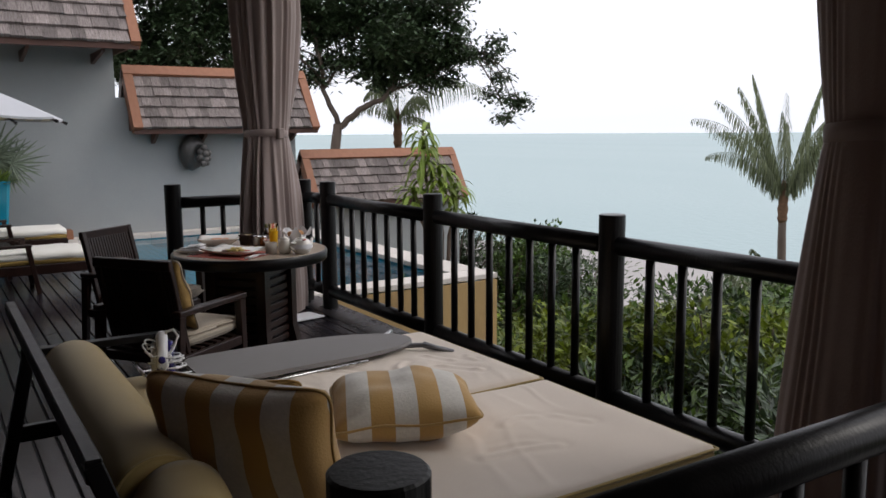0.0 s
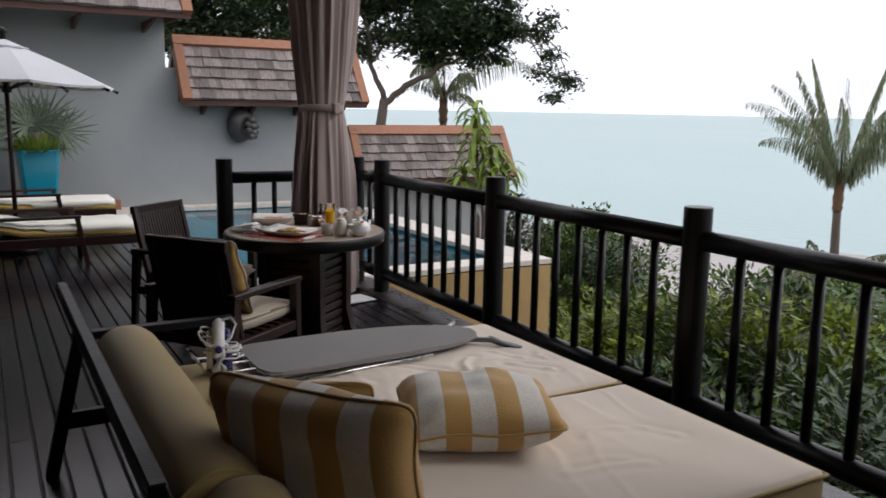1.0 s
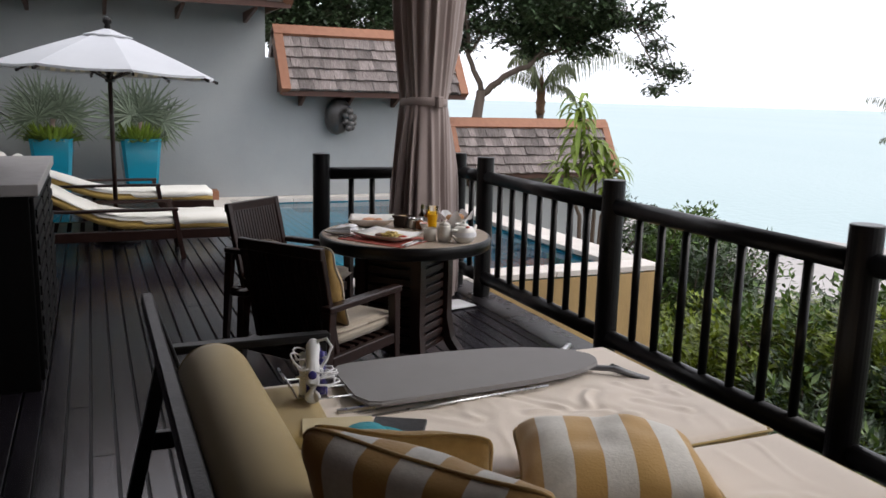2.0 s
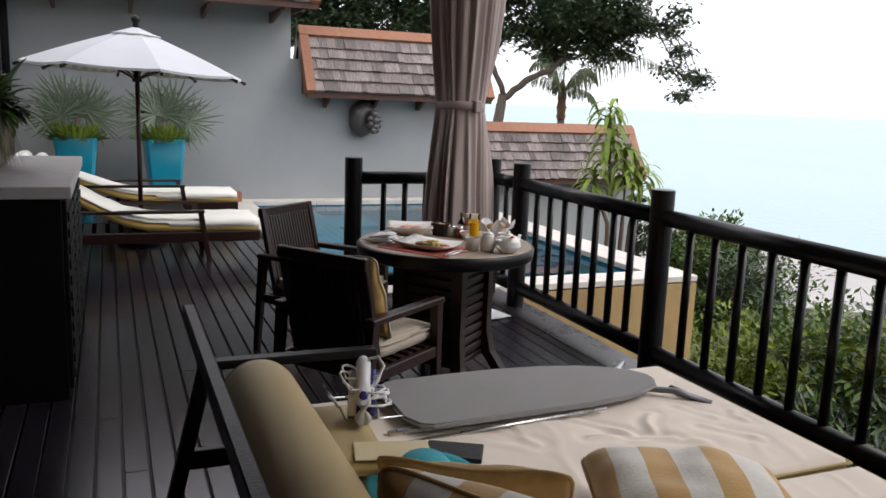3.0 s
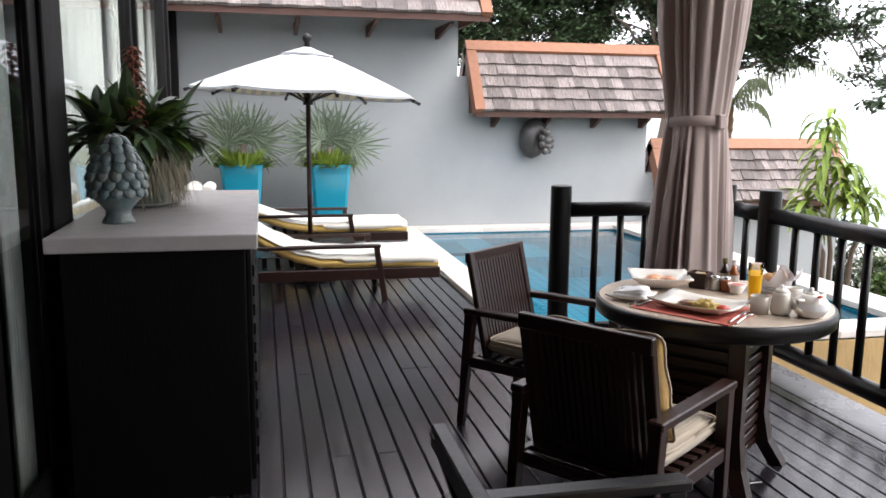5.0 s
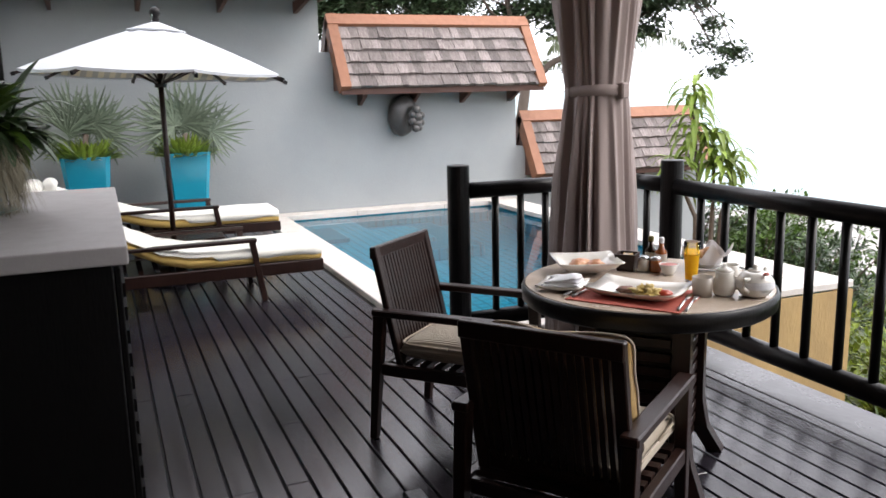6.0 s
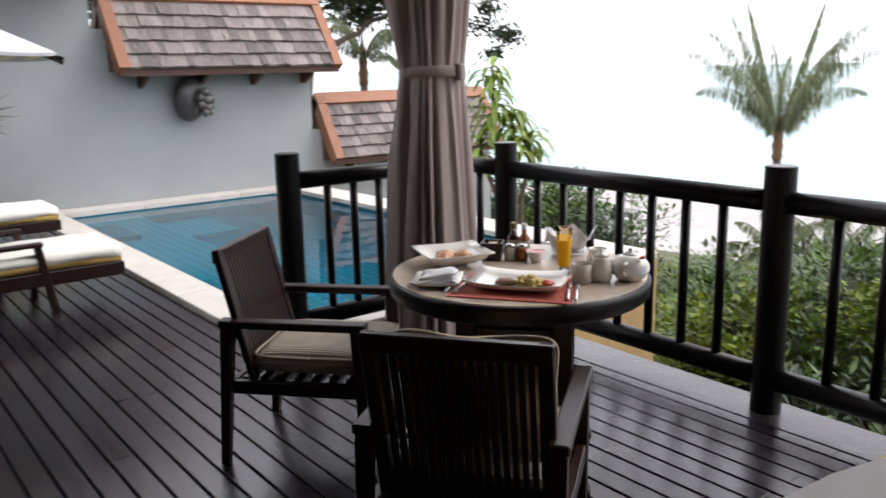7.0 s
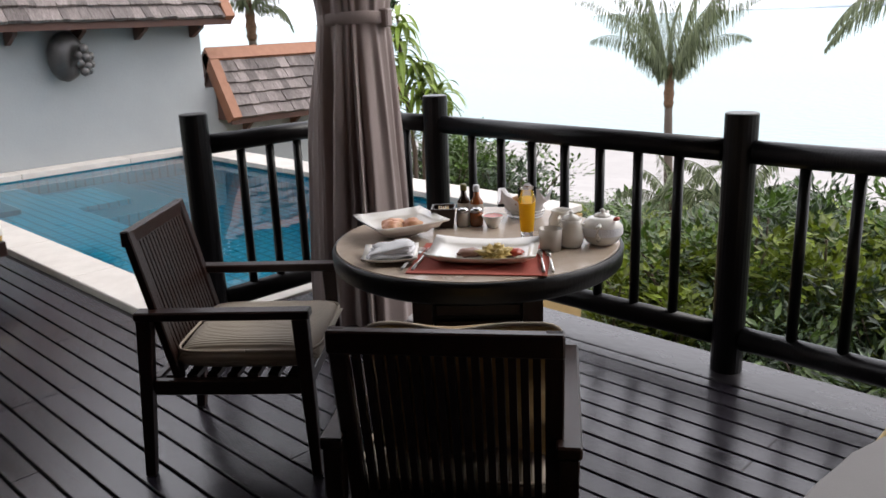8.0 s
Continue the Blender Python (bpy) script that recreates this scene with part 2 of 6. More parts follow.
def join(bm, b):
    if bm is None:
        return b
    me = bpy.data.meshes.new("tmp")
    b.to_mesh(me)
    b.free()
    bm.from_mesh(me)
    bpy.data.meshes.remove(me)
    return bm


def loft(rings, closed=True, caps=True, bm=None):
    """A skin over rings of equal numbers of points."""
    bm = bm or bmesh.new()
    vs = [[bm.verts.new(p) for p in r] for r in rings]
    k = len(rings[0])
    for a, b in zip(vs, vs[1:]):
        for i in range(k if closed else k - 1):
            j = (i + 1) % k
            bm.faces.new((a[i], a[j], b[j], b[i]))
    if caps and closed:
        bm.faces.new(vs[0][::-1])
        bm.faces.new(vs[-1])
    return bm


def lathe(profile, segs=24, bm=None, centre=(0, 0, 0), cap=True):
    cx, cy, cz = centre
    rings = [[(cx + r * math.cos(2 * math.pi * i / segs), cy + r * math.sin(2 * math.pi * i / segs), cz + z) for i in range(segs)] for r, z in profile]
    return loft(rings, True, cap, bm)


def tube(pts, radii, segs=10, bm=None):
    """A round bar through points."""
    pts = [Vector(p) for p in pts]
    if not hasattr(radii, "__len__"):
        radii = [radii] * len(pts)
    rings = []
    for i, p in enumerate(pts):
        d = (pts[min(i + 1, len(pts) - 1)] - pts[max(i - 1, 0)]).normalized()
        u = d.cross(Vector((0, 0, 1)))
        if u.length < 1e-3:
            u = d.cross(Vector((0, 1, 0)))
        u.normalize()
        w = d.cross(u)
        rings.append([p + radii[i] * (math.cos(2 * math.pi * k / segs) * u + math.sin(2 * math.pi * k / segs) * w) for k in range(segs)])
    return loft(rings, True, True, bm)


def beam(p, q, w, h, bm=None, bevel=0.004):
    """A square bar from p to q, w wide and h high."""
    p, q = Vector(p), Vector(q)
    d = q - p
    z = d.normalized()
    up = Vector((0, 0, 1)) if abs(z.z) < 0.95 else Vector((0, 1, 0))
    x = up.cross(z).normalized()
    y = z.cross(x)
    m = Matrix((x, y, z)).transposed().to_4x4()
    m.translation = p
    return box(-w / 2, w / 2, -h / 2, h / 2, 0, d.length, bevel, bm, m)


def slab(pts, z0, z1):
    bm = bmesh.new()
    lo = [bm.verts.new((x, y, z0)) for x, y in pts]
    hi = [bm.verts.new((x, y, z1)) for x, y in pts]
    bm.faces.new(lo[::-1])
    bm.faces.new(hi)
    for i in range(len(pts)):
        j = (i + 1) % len(pts)
        bm.faces.new((lo[i], lo[j], hi[j], hi[i]))
    return bm


def cushion(sx, sy, h, n=14, power=6.0, sag=0.0, wrinkle=0.006, seed=0, pinch=0.0):
    """A stuffed cushion, sx by sy, h thick in the middle, lying on z=0."""
    bm = bmesh.new()
    grid = {}
    for side in (1, -1):
        for i in range(n + 1):
            for j in range(n + 1):
                u, v = 2 * i / n - 1, 2 * j / n - 1
                edge = max(abs(u), abs(v)) >= 0.9999
                if edge and side == -1:
                    grid[side, i, j] = grid[1, i, j]
                    continue
                f = max(0.0, (1 - abs(u) ** power) * (1 - abs(v) ** power)) ** 0.5
                pin = 1 - pinch * (1 - (u * v) ** 2) * (max(abs(u), abs(v)) ** 6) - 0.9 * pinch * (u * v) ** 8
                x, y = u * sx / 2 * pin, v * sy / 2 * pin
                w = wrinkle * noise.noise(Vector((x * 9, y * 9, side * 3 + seed * 7.3))) if not edge else 0
                grid[side, i, j] = bm.verts.new((x, y, h / 2 + side * h / 2 * f + w - sag * (1 - u * u) * (1 - v * v) + 6 * pinch * 0.05 * noise.noise(Vector((u * 1.3 + seed, v * 1.3, 0.7)))))
        for i in range(n):
            for j in range(n):
                q = [grid[side, i, j], grid[side, i + 1, j], grid[side, i + 1, j + 1], grid[side, i, j + 1]]
                bm.faces.new(q if side == 1 else q[::-1])
    return bm


# ---- setting: deck, pool, walls ----
DECK_X0, DECK_X1 = -0.62, 3.46
POOL_X0, POOL_Y0, WALL_Y = 2.04, 6.86, 12.72
FACADE_X = -0.62

ground = new("ground", bpy.data.meshes.new("ground"))


def ground_height(x, y):
    d = max(0.0, 0.72 * (x - 3.5) + 0.35 * (y - 3.0)) if x > 3.4 else 0.0
    k = min(1.0, d / 66.0)
    return -2.6 - 12.6 * (k ** 0.85) - (0.9 * min(1, max(0, (d - 66) / 30)))


def build_ground():
    bm = bmesh.new()
    xs = [-2500, -400, -80, -20, 3.4] + [3.5 + 4 * i for i in range(38)] + [200, 400, 900, 2600]
    ys = [-2600, -700, -200] + [-100 + 10 * i for i in range(31)] + [300, 700, 2600]
    rows = []
    for x in xs:
        rows.append([bm.verts.new((x, y, ground_height(x, y) + (0.25 * noise.noise(Vector((x * 0.15, y * 0.15, 0))) if 3.4 < x < 70 else 0))) for y in ys])
    for a, b in zip(rows, rows[1:]):
        for j in range(len(ys) - 1):
            bm.faces.new((a[j], b[j], b[j + 1], a[j + 1]))
    bm.to_mesh(ground.data)
    bm.free()
    ground.data.materials.append(M_GROUND)
    ground.data.materials.append(M_SAND)
    for p in ground.data.polygons:
        c = p.center
        if 0.72 * (c.x - 3.5) + 0.35 * (c.y - 3.0) > 42:
            p.material_index = 1
    tagged(ground, "sloping earth under the shrubs down to a pale sandy beach", "ground", kind="structure")


build_ground()


def build_sea():
    m = bpy.data.materials.new("sea_water")
    m.use_nodes = True
    n, l = m.node_tree.nodes, m.node_tree.links
    b = n["Principled BSDF"]
    tc = n.new("ShaderNodeTexCoord")
    mp = n.new("ShaderNodeMapping")
    mp.inputs["Rotation"].default_value = (0, 0, radians(26))
    mp.inputs["Scale"].default_value = (0.010, 0.0022, 1)
    l.new(tc.outputs["Object"], mp.inputs["Vector"])
    nz = n.new("ShaderNodeTexNoise")
    nz.inputs["Scale"].default_value = 1.0
    nz.inputs["Detail"].default_value = 6
    l.new(mp.outputs["Vector"], nz.inputs["Vector"])
    mx = n.new("ShaderNodeMixRGB")
    mx.inputs["Color1"].default_value = (0.285, 0.385, 0.392, 1)
    mx.inputs["Color2"].default_value = (0.36, 0.45, 0.455, 1)
    l.new(nz.outputs["Fac"], mx.inputs["Fac"])
    l.new(mx.outputs["Color"], b.inputs["Base Color"])
    b.inputs["Roughness"].default_value = 0.5
    b.inputs["Specular IOR Level"].default_value = 0.3
    n2 = n.new("ShaderNodeTexNoise")
    n2.inputs["Scale"].default_value = 0.5
    n2.inputs["Detail"].default_value = 6
    l.new(tc.outputs["Object"], n2.inputs["Vector"])
    bp = n.new("ShaderNodeBump")
    bp.inputs["Strength"].default_value = 0.35
    bp.inputs["Distance"].default_value = 0.6
    l.new(n2.outputs["Fac"], bp.inputs["Height"])
    l.new(bp.outputs["Normal"], b.inputs["Normal"])
    bm = bmesh.new()
    # shoreline runs along the slope, a little uneven
    near, far = [], []
    d = Vector((0.72, 0.35, 0)).normalized()
    s = Vector((-d.y, d.x, 0))
    for i in range(81):
        a = -2400 + 60 * i
        off = 86 + 3 * math.sin(i * 0.9) + 2 * math.sin(i * 2.3)
        p = Vector((3.5, 3.0, 0)) + d * off + s * a
        near.append(bm.verts.new((p.x, p.y, -15.85)))
        q = Vector((3.5, 3.0, 0)) + d * 4200 + s * a * 1.8
        far.append(bm.verts.new((q.x, q.y, -15.85)))
    for i in range(80):
        bm.faces.new((near[i], far[i], far[i + 1], near[i + 1]))
    tagged(part("water", bm, m), "pale turquoise calm sea reaching the horizon", "sea", kind="structure")


build_sea()

def build_headland():
    # the haze of distance is put into the hill's pale blue colour
    m = mat("haze_painted_far_hill", (0.50, 0.54, 0.60), 1.0, (0.46, 0.50, 0.57), 0.002, (1, 1, 1), 0.5, 0.0)
    bm = bmesh.new()
    eye = Vector((0.2, 3.0, 0))
    rings = []
    for i in range(41):
        a = radians(4 + 21 * i / 40)
        h = 6 + 48 * math.exp(-((a - radians(12)) / radians(5)) ** 2) + 14 * math.sin(i * 0.9) * math.exp(-((a - radians(12)) / radians(7)) ** 2)
        d = Vector((math.cos(a), math.sin(a), 0))
        q = eye + d * 3900
        w = eye + d * 4100
        rings.append([(q.x, q.y, -17), (q.x, q.y, -15 + h * 0.5), (eye.x + d.x * 4000, eye.y + d.y * 4000, -15 + h), (w.x, w.y, -17)])
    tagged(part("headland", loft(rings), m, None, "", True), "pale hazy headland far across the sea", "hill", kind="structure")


build_headland()

# deck frame under the boards, with a black fascia
deck = thing("deck_floor", label="dark stained timber deck boards laid lengthwise, slightly shiny", category="deck", kind="structure")
part("joist_bed", box(DECK_X0 - 0.1, DECK_X1, -4.0, POOL_Y0, -0.35, -0.035), M_BLACK, deck)
part("joist_bed", box(DECK_X0 - 0.1, POOL_X0, POOL_Y0, WALL_Y, -0.35, -0.035), M_BLACK, deck)

# pool shell
pool = thing("pool", label="turquoise tiled plunge pool with a pale stone rim beside the deck", category="pool", kind="structure")
PX1, PY1, PZ = 5.12, 12.45, -1.25
part("basin_floor", box(POOL_X0 + 0.30, PX1, POOL_Y0 + 0.28, PY1, PZ - 0.2, PZ), M_POOLTILE, pool)
part("basin_side", box(POOL_X0, POOL_X0 + 0.30, POOL_Y0, PY1, -2.6, -0.055), M_POOLTILE, pool)
part("basin_side", box(POOL_X0 + 0.30, PX1, POOL_Y0, POOL_Y0 + 0.28, -2.6, -0.055), M_POOLTILE, pool)
part("basin_side", box(POOL_X0, 5.6, PY1, PY1 + 0.25, -2.6, -0.055), M_POOLTILE, pool)
part("basin_side", box(PX1, PX1 + 0.2, POOL_Y0 + 0.02, PY1, -2.6, -0.055), M_POOLTILE, pool)
part("bench_step", box(POOL_X0 + 0.30, 3.19, POOL_Y0 + 0.28, PY1, PZ, -0.42, 0.01), M_POOLTILE, pool)
part("bench_step", box(3.19, 3.74, 10.95, 11.85, -0.70, -0.46, 0.01), M_POOLTILE, pool)
part("bench_step", box(3.19, 4.15, 10.55, 12.2, PZ, -0.70, 0.01), M_POOLTILE, pool)
part("bench_step", box(POOL_X0 + 0.30, 2.76, 11.1, 11.9, -0.42, -0.20, 0.01), M_POOLTILE, pool)
part("outer_wall", box(POOL_X0 + 1.3, PX1 + 0.36, POOL_Y0 - 0.03, POOL_Y0 - 0.001, -3.2, -0.055), M_YSTONE, pool, "ochre sandstone facing")
part("outer_wall", box(PX1 + 0.2, PX1 + 0.36, POOL_Y0, PY1 + 0.25, -3.2, -0.055), M_YSTONE, pool, "ochre sandstone facing")
M_POOLWATER = glass("clear_pool_water", (0.66, 0.94, 1.0), 0.02, 1.33)
wnode, wlink = M_POOLWATER.node_tree.nodes, M_POOLWATER.node_tree.links
wtex = wnode.new("ShaderNodeTexNoise")
wtex.inputs["Scale"].default_value = 3.5
wtex.inputs["Detail"].default_value = 3
wbump = wnode.new("ShaderNodeBump")
wbump.inputs["Strength"].default_value = 0.25
wbump.inputs["Distance"].default_value = 0.03
wlink.new(wtex.outputs["Fac"], wbump.inputs["Height"])
wlink.new(wbump.outputs["Normal"], wnode["Principled BSDF"].inputs["Normal"])
wb = bmesh.new()
wq = [wb.verts.new(p) for p in ((POOL_X0 + 0.2, POOL_Y0 + 0.2, -0.065), (PX1 + 0.05, POOL_Y0 + 0.2, -0.065), (PX1 + 0.05, PY1 + 0.05, -0.065), (POOL_X0 + 0.2, PY1 + 0.05, -0.065))]
wb.faces.new(wq)
water = part("water", wb, M_POOLWATER, pool)
water.visible_shadow = False


# boundary wall that steps down towards the sea
wall_north = thing("wall_north", label="grey rendered garden wall stepping down towards the sea", category="wall", kind="structure")
part("wall_panel", box(-6.0, 2.93, WALL_Y, WALL_Y + 0.3, -3.0, 3.4), M_WALL, wall_north)
part("wall_panel", box(2.93, 5.68, WALL_Y, WALL_Y + 0.3, -3.0, 2.0), M_WALL, wall_north)
part("wall_panel", box(5.68, 8.9, WALL_Y + 0.02, WALL_Y + 0.32, -4.0, 0.7), M_WALL, wall_north)
ROOFS = []


def cap_roof(x0, x1, z_eave, z_ridge, y_eave, y_ridge, courses, name_label, brackets=4):
    """A small gabled roof over the wall: shingle courses, verge boards, ridge board, brackets."""
    t = thing("wall_roof", label=name_label, category="roof", group="wall roofs", kind="structure")
    run, rise = y_ridge - y_eave, z_ridge - z_eave
    ln = math.hypot(run, rise)
    back = 2 * y_ridge - y_eave
    # sloped deck boards, front and back
    for s in (1, -1):
        ye = y_eave if s == 1 else back
        bm = bmesh.new()
        pr = [(ye, z_eave - 0.02), (y_ridge, z_ridge - 0.02), (y_ridge, z_ridge - 0.07), (ye + s * 0.05, z_eave - 0.07)]
        a = [bm.verts.new((x0 + 0.06, y, z)) for y, z in pr]
        b = [bm.verts.new((x1 - 0.06, y, z)) for y, z in pr]
        bm.faces.new(a)
        bm.faces.new(b[::-1])
        for i in range(4):
            j = (i + 1) % 4
            bm.faces.new((a[i], b[i], b[j], a[j]))
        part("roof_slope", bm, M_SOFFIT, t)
        for xe in (x0, x1):
            wv = 0.13 if xe == x0 else -0.13
            # verge board lying on the slope, with a deep edge
            nrm = Vector((0, -s * rise, run)).normalized()
            p0, p1 = Vector((0, ye - s * 0.03, z_eave - 0.03)), Vector((0, y_ridge, z_ridge))
            rings = []
            for p in (p0, p1):
                q = []
                for dx, dn in ((0, -0.11), (0, 0.055), (wv, 0.055), (wv, -0.0)):
                    q.append((xe + dx, p.y + nrm.y * dn, p.z + nrm.z * dn))
                rings.append(q)
            # back boards take the darker timber: the shade of that side is in the colour
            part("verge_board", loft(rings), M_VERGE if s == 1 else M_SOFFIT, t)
    dy, dz = 0.13 * run / ln, 0.13 * rise / ln
    ny, nz = -0.055 * rise / ln, 0.055 * run / ln
    for s in (1, -1):
        prof = [(y_ridge + 0.002 * s, z_ridge + 0.02), (y_ridge + 0.002 * s, z_ridge + 0.075), (y_ridge - s * dy + s * ny, z_ridge - dz + nz + 0.02), (y_ridge - s * dy, z_ridge - dz + 0.01)]
        part("ridge_board", loft([[(x, y, z) for y, z in prof] for x in (x0 + 0.004, x1 - 0.004)]), M_VERGE, t)
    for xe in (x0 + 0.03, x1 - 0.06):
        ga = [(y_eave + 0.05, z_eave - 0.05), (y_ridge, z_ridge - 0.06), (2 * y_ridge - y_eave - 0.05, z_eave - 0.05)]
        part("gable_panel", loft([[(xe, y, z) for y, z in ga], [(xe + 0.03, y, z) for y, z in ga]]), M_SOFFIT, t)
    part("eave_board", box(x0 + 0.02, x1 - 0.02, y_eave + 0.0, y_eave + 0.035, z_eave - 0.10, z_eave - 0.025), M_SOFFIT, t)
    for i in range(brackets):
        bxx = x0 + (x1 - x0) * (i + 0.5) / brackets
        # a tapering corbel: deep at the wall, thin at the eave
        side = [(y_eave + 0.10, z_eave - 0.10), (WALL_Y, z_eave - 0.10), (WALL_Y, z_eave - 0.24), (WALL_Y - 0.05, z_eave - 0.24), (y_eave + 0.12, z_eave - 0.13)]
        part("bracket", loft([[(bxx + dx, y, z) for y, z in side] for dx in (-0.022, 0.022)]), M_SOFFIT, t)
    ROOFS.append((t, x0, x1, z_eave, z_ridge, y_eave, y_ridge, courses))
    return t


cap_roof(-6.0, 3.10, 2.70, 4.3, 11.72, 12.85, 9, "weathered cedar shingle roof with an orange verge board", 10)
cap_roof(3.06, 5.92, 1.57, 2.41, 12.31, 12.87, 5, "small weathered cedar shingle roof with orange edge boards over the wall")
cap_roof(5.81, 8.85, 0.34, 1.12, 12.41, 12.87, 5, "low cedar shingle roof with orange edge boards over the wall")

# house front on the left of the deck: glazed doors in dark frames
house = thing("wall_west", label="house front with tall sliding glass doors in dark frames", category="wall", kind="structure")
# unseen stretch of the house wall, kept dark against bounced light
part("wall_panel", box(FACADE_X - 0.25, FACADE_X, -4.0, 3.2, 0, 3.148), M_SOFFIT, house)
part("wall_panel", box(FACADE_X - 0.25, FACADE_X, 3.2, WALL_Y, 2.75, 3.148), M_PLASTER, house)
part("inner_wall", box(-4.6, -4.4, 2.0, WALL_Y, 0, 3.2), M_PLASTER, house)
part("inner_floor", box(-4.4, FACADE_X - 0.1, 2.0, WALL_Y, -0.3, 0.0), M_COPING, house)
part("inner_ceiling", box(-4.4, FACADE_X, 2.0, WALL_Y, 3.2, 3.4), M_PLASTER, house)
part("side_wall", box(-4.4, FACADE_X - 0.25, 2.0, 2.2, 0, 3.2), M_PLASTER, house)
# dark sheet added behind the first pane for the unlit room
part("inner_wall", box(-1.0, -0.92, 2.2, 5.0, 0, 2.75), M_SOFFIT, house)
part("door_post", box(-0.53, -0.43, 5.402, 5.72, 0, 2.75, 0.006), M_EBONY, house)
# black sheet added behind the open leaf, in place of the room's darkness
part("dark_interior_sheet", box(-0.595, -0.58, 3.2, 5.72, 0, 2.75), M_EBONY, house)
M_PANE = glass("window_glass", (0.96, 0.99, 0.98))
for i, (y0, y1) in enumerate(((3.2, 5.0), (5.0, 8.98), (8.98, 11.32), (11.32, WALL_Y - 0.01))):
    part("door_frame", box(FACADE_X - 0.08, FACADE_X + (0.055 if i > 1 else 0.02), y0, y0 + 0.07, 0, 2.75, 0.005), M_BLACK, house)
    part("door_frame", box(FACADE_X - 0.08, FACADE_X + 0.02, y1 - 0.07, y1 - 0.001, 0, 2.75, 0.005), M_BLACK, house)
    part("door_frame", box(FACADE_X - 0.07, FACADE_X + 0.01, y0 + 0.07, y1 - 0.07, 0, 0.10, 0.004), M_BLACK, house)
    pn = part("pane", box(FACADE_X - 0.04, FACADE_X - 0.03, y0 + 0.07, y1 - 0.07, 0.10, 2.75), M_PANE, house)
    pn.visible_shadow = False
M_DOORSTEEL = mat("brushed_door_steel", (0.55, 0.54, 0.52), 0.3, None, 8, metal=1.0)
M_SHEER = mat("pale_green_white_sheer", (0.78, 0.81, 0.78), 0.9, (0.70, 0.73, 0.70), 2, (1, 1, 0.3), 0.5, 0.1, 200, trans=0.2)
# sheers carried across all panes; their paleness also replaces the bright reflection in the glass
for y0, y1 in ((5.15, 8.86), (9.1, 11.2), (11.45, 12.6)):
    rings = [[(FACADE_X - 0.20 + 0.025 * math.sin(i * 1.1) + d, y0 + (y1 - y0) * i / 90, z) for z, d in ((0.03, 0), (2.72, 0), (2.72, -0.004), (0.03, -0.004))] for i in range(91)]
    sheer = thing("sheer_curtain", pose(0, 0, 0), "pale sheer curtain hanging behind the glass doors", "curtain", "sheer curtains")
    part("cloth", loft(rings), M_SHEER, sheer, smooth=True)
# sliding leaf pushed back beside the cabinet, with its lock and pull
leaf_door = thing("door_1", pose(0, 0, 0), "dark framed sliding glass door standing open beside the cabinet", "door", kind="structure")
part("stile", box(-0.50, -0.45, 5.28, 5.40, 0.02, 2.72, 0.004), M_EBONY, leaf_door)
lock_stile = part("stile", box(-0.50, -0.45, 4.46, 4.71, 0.02, 2.72, 0.004), M_EBONY, leaf_door)
part("bottom_rail", box(-0.50, -0.45, 4.712, 5.278, 0.02, 0.13, 0.004), M_EBONY, leaf_door)
# black board stands in for a further pane that shows only dark
part("board", box(-0.50, -0.46, 3.25, 4.458, 0.02, 2.72, 0.004), M_EBONY, leaf_door)
leaf_pane = part("pane", box(-0.48, -0.472, 4.712, 5.278, 0.132, 2.72), M_PANE, leaf_door)
leaf_pane.visible_shadow = False
part("lock", lathe([(0.028, 0.0), (0.028, 0.010), (0.012, 0.018), (0.011, 0.03)], 20, None), M_DOORSTEEL, lock_stile, "brushed steel lock").matrix_basis = pose(-0.45, 4.54, 0.865, 0, 90, 0)
part("pull", tube([(-0.45, 4.50, 0.98), (-0.425, 4.50, 0.985), (-0.42, 4.50, 1.04), (-0.425, 4.50, 1.10), (-0.45, 4.50, 1.105)], 0.010, 10), M_DOORSTEEL, lock_stile, "brushed steel pull", smooth=True)
strip = [[(-0.545 + 0.016 * math.sin(i * 1.2) + d, 5.09 + 0.19 * i / 30, z) for z, d in ((0.03, 0), (2.70, 0), (2.70, -0.004), (0.03, -0.004))] for i in range(31)]
strip_curtain = thing("sheer_curtain", pose(0, 0, 0), "narrow pale curtain gathered behind the open glass door", "curtain", "sheer curtains")
part("cloth", loft(strip), M_SHEER, strip_curtain, smooth=True)
# pavilion ceiling, low and dark to dim the seating deck, and the wall behind
tagged(part("ceiling", box(FACADE_X - 0.3, 3.45, -4.2, 6.85, 3.15, 3.3), M_CEIL), "dark boarded pavilion ceiling", "ceiling", kind="structure")
# unseen wall, added in dark timber so little light comes from behind
tagged(part("unseen_wall_south", box(FACADE_X - 0.3, 3.6, -4.3, -4.0, 0, 3.148), M_SOFFIT), "plain dark timber wall, unseen, added behind the deck to hold light back", "wall", kind="structure")


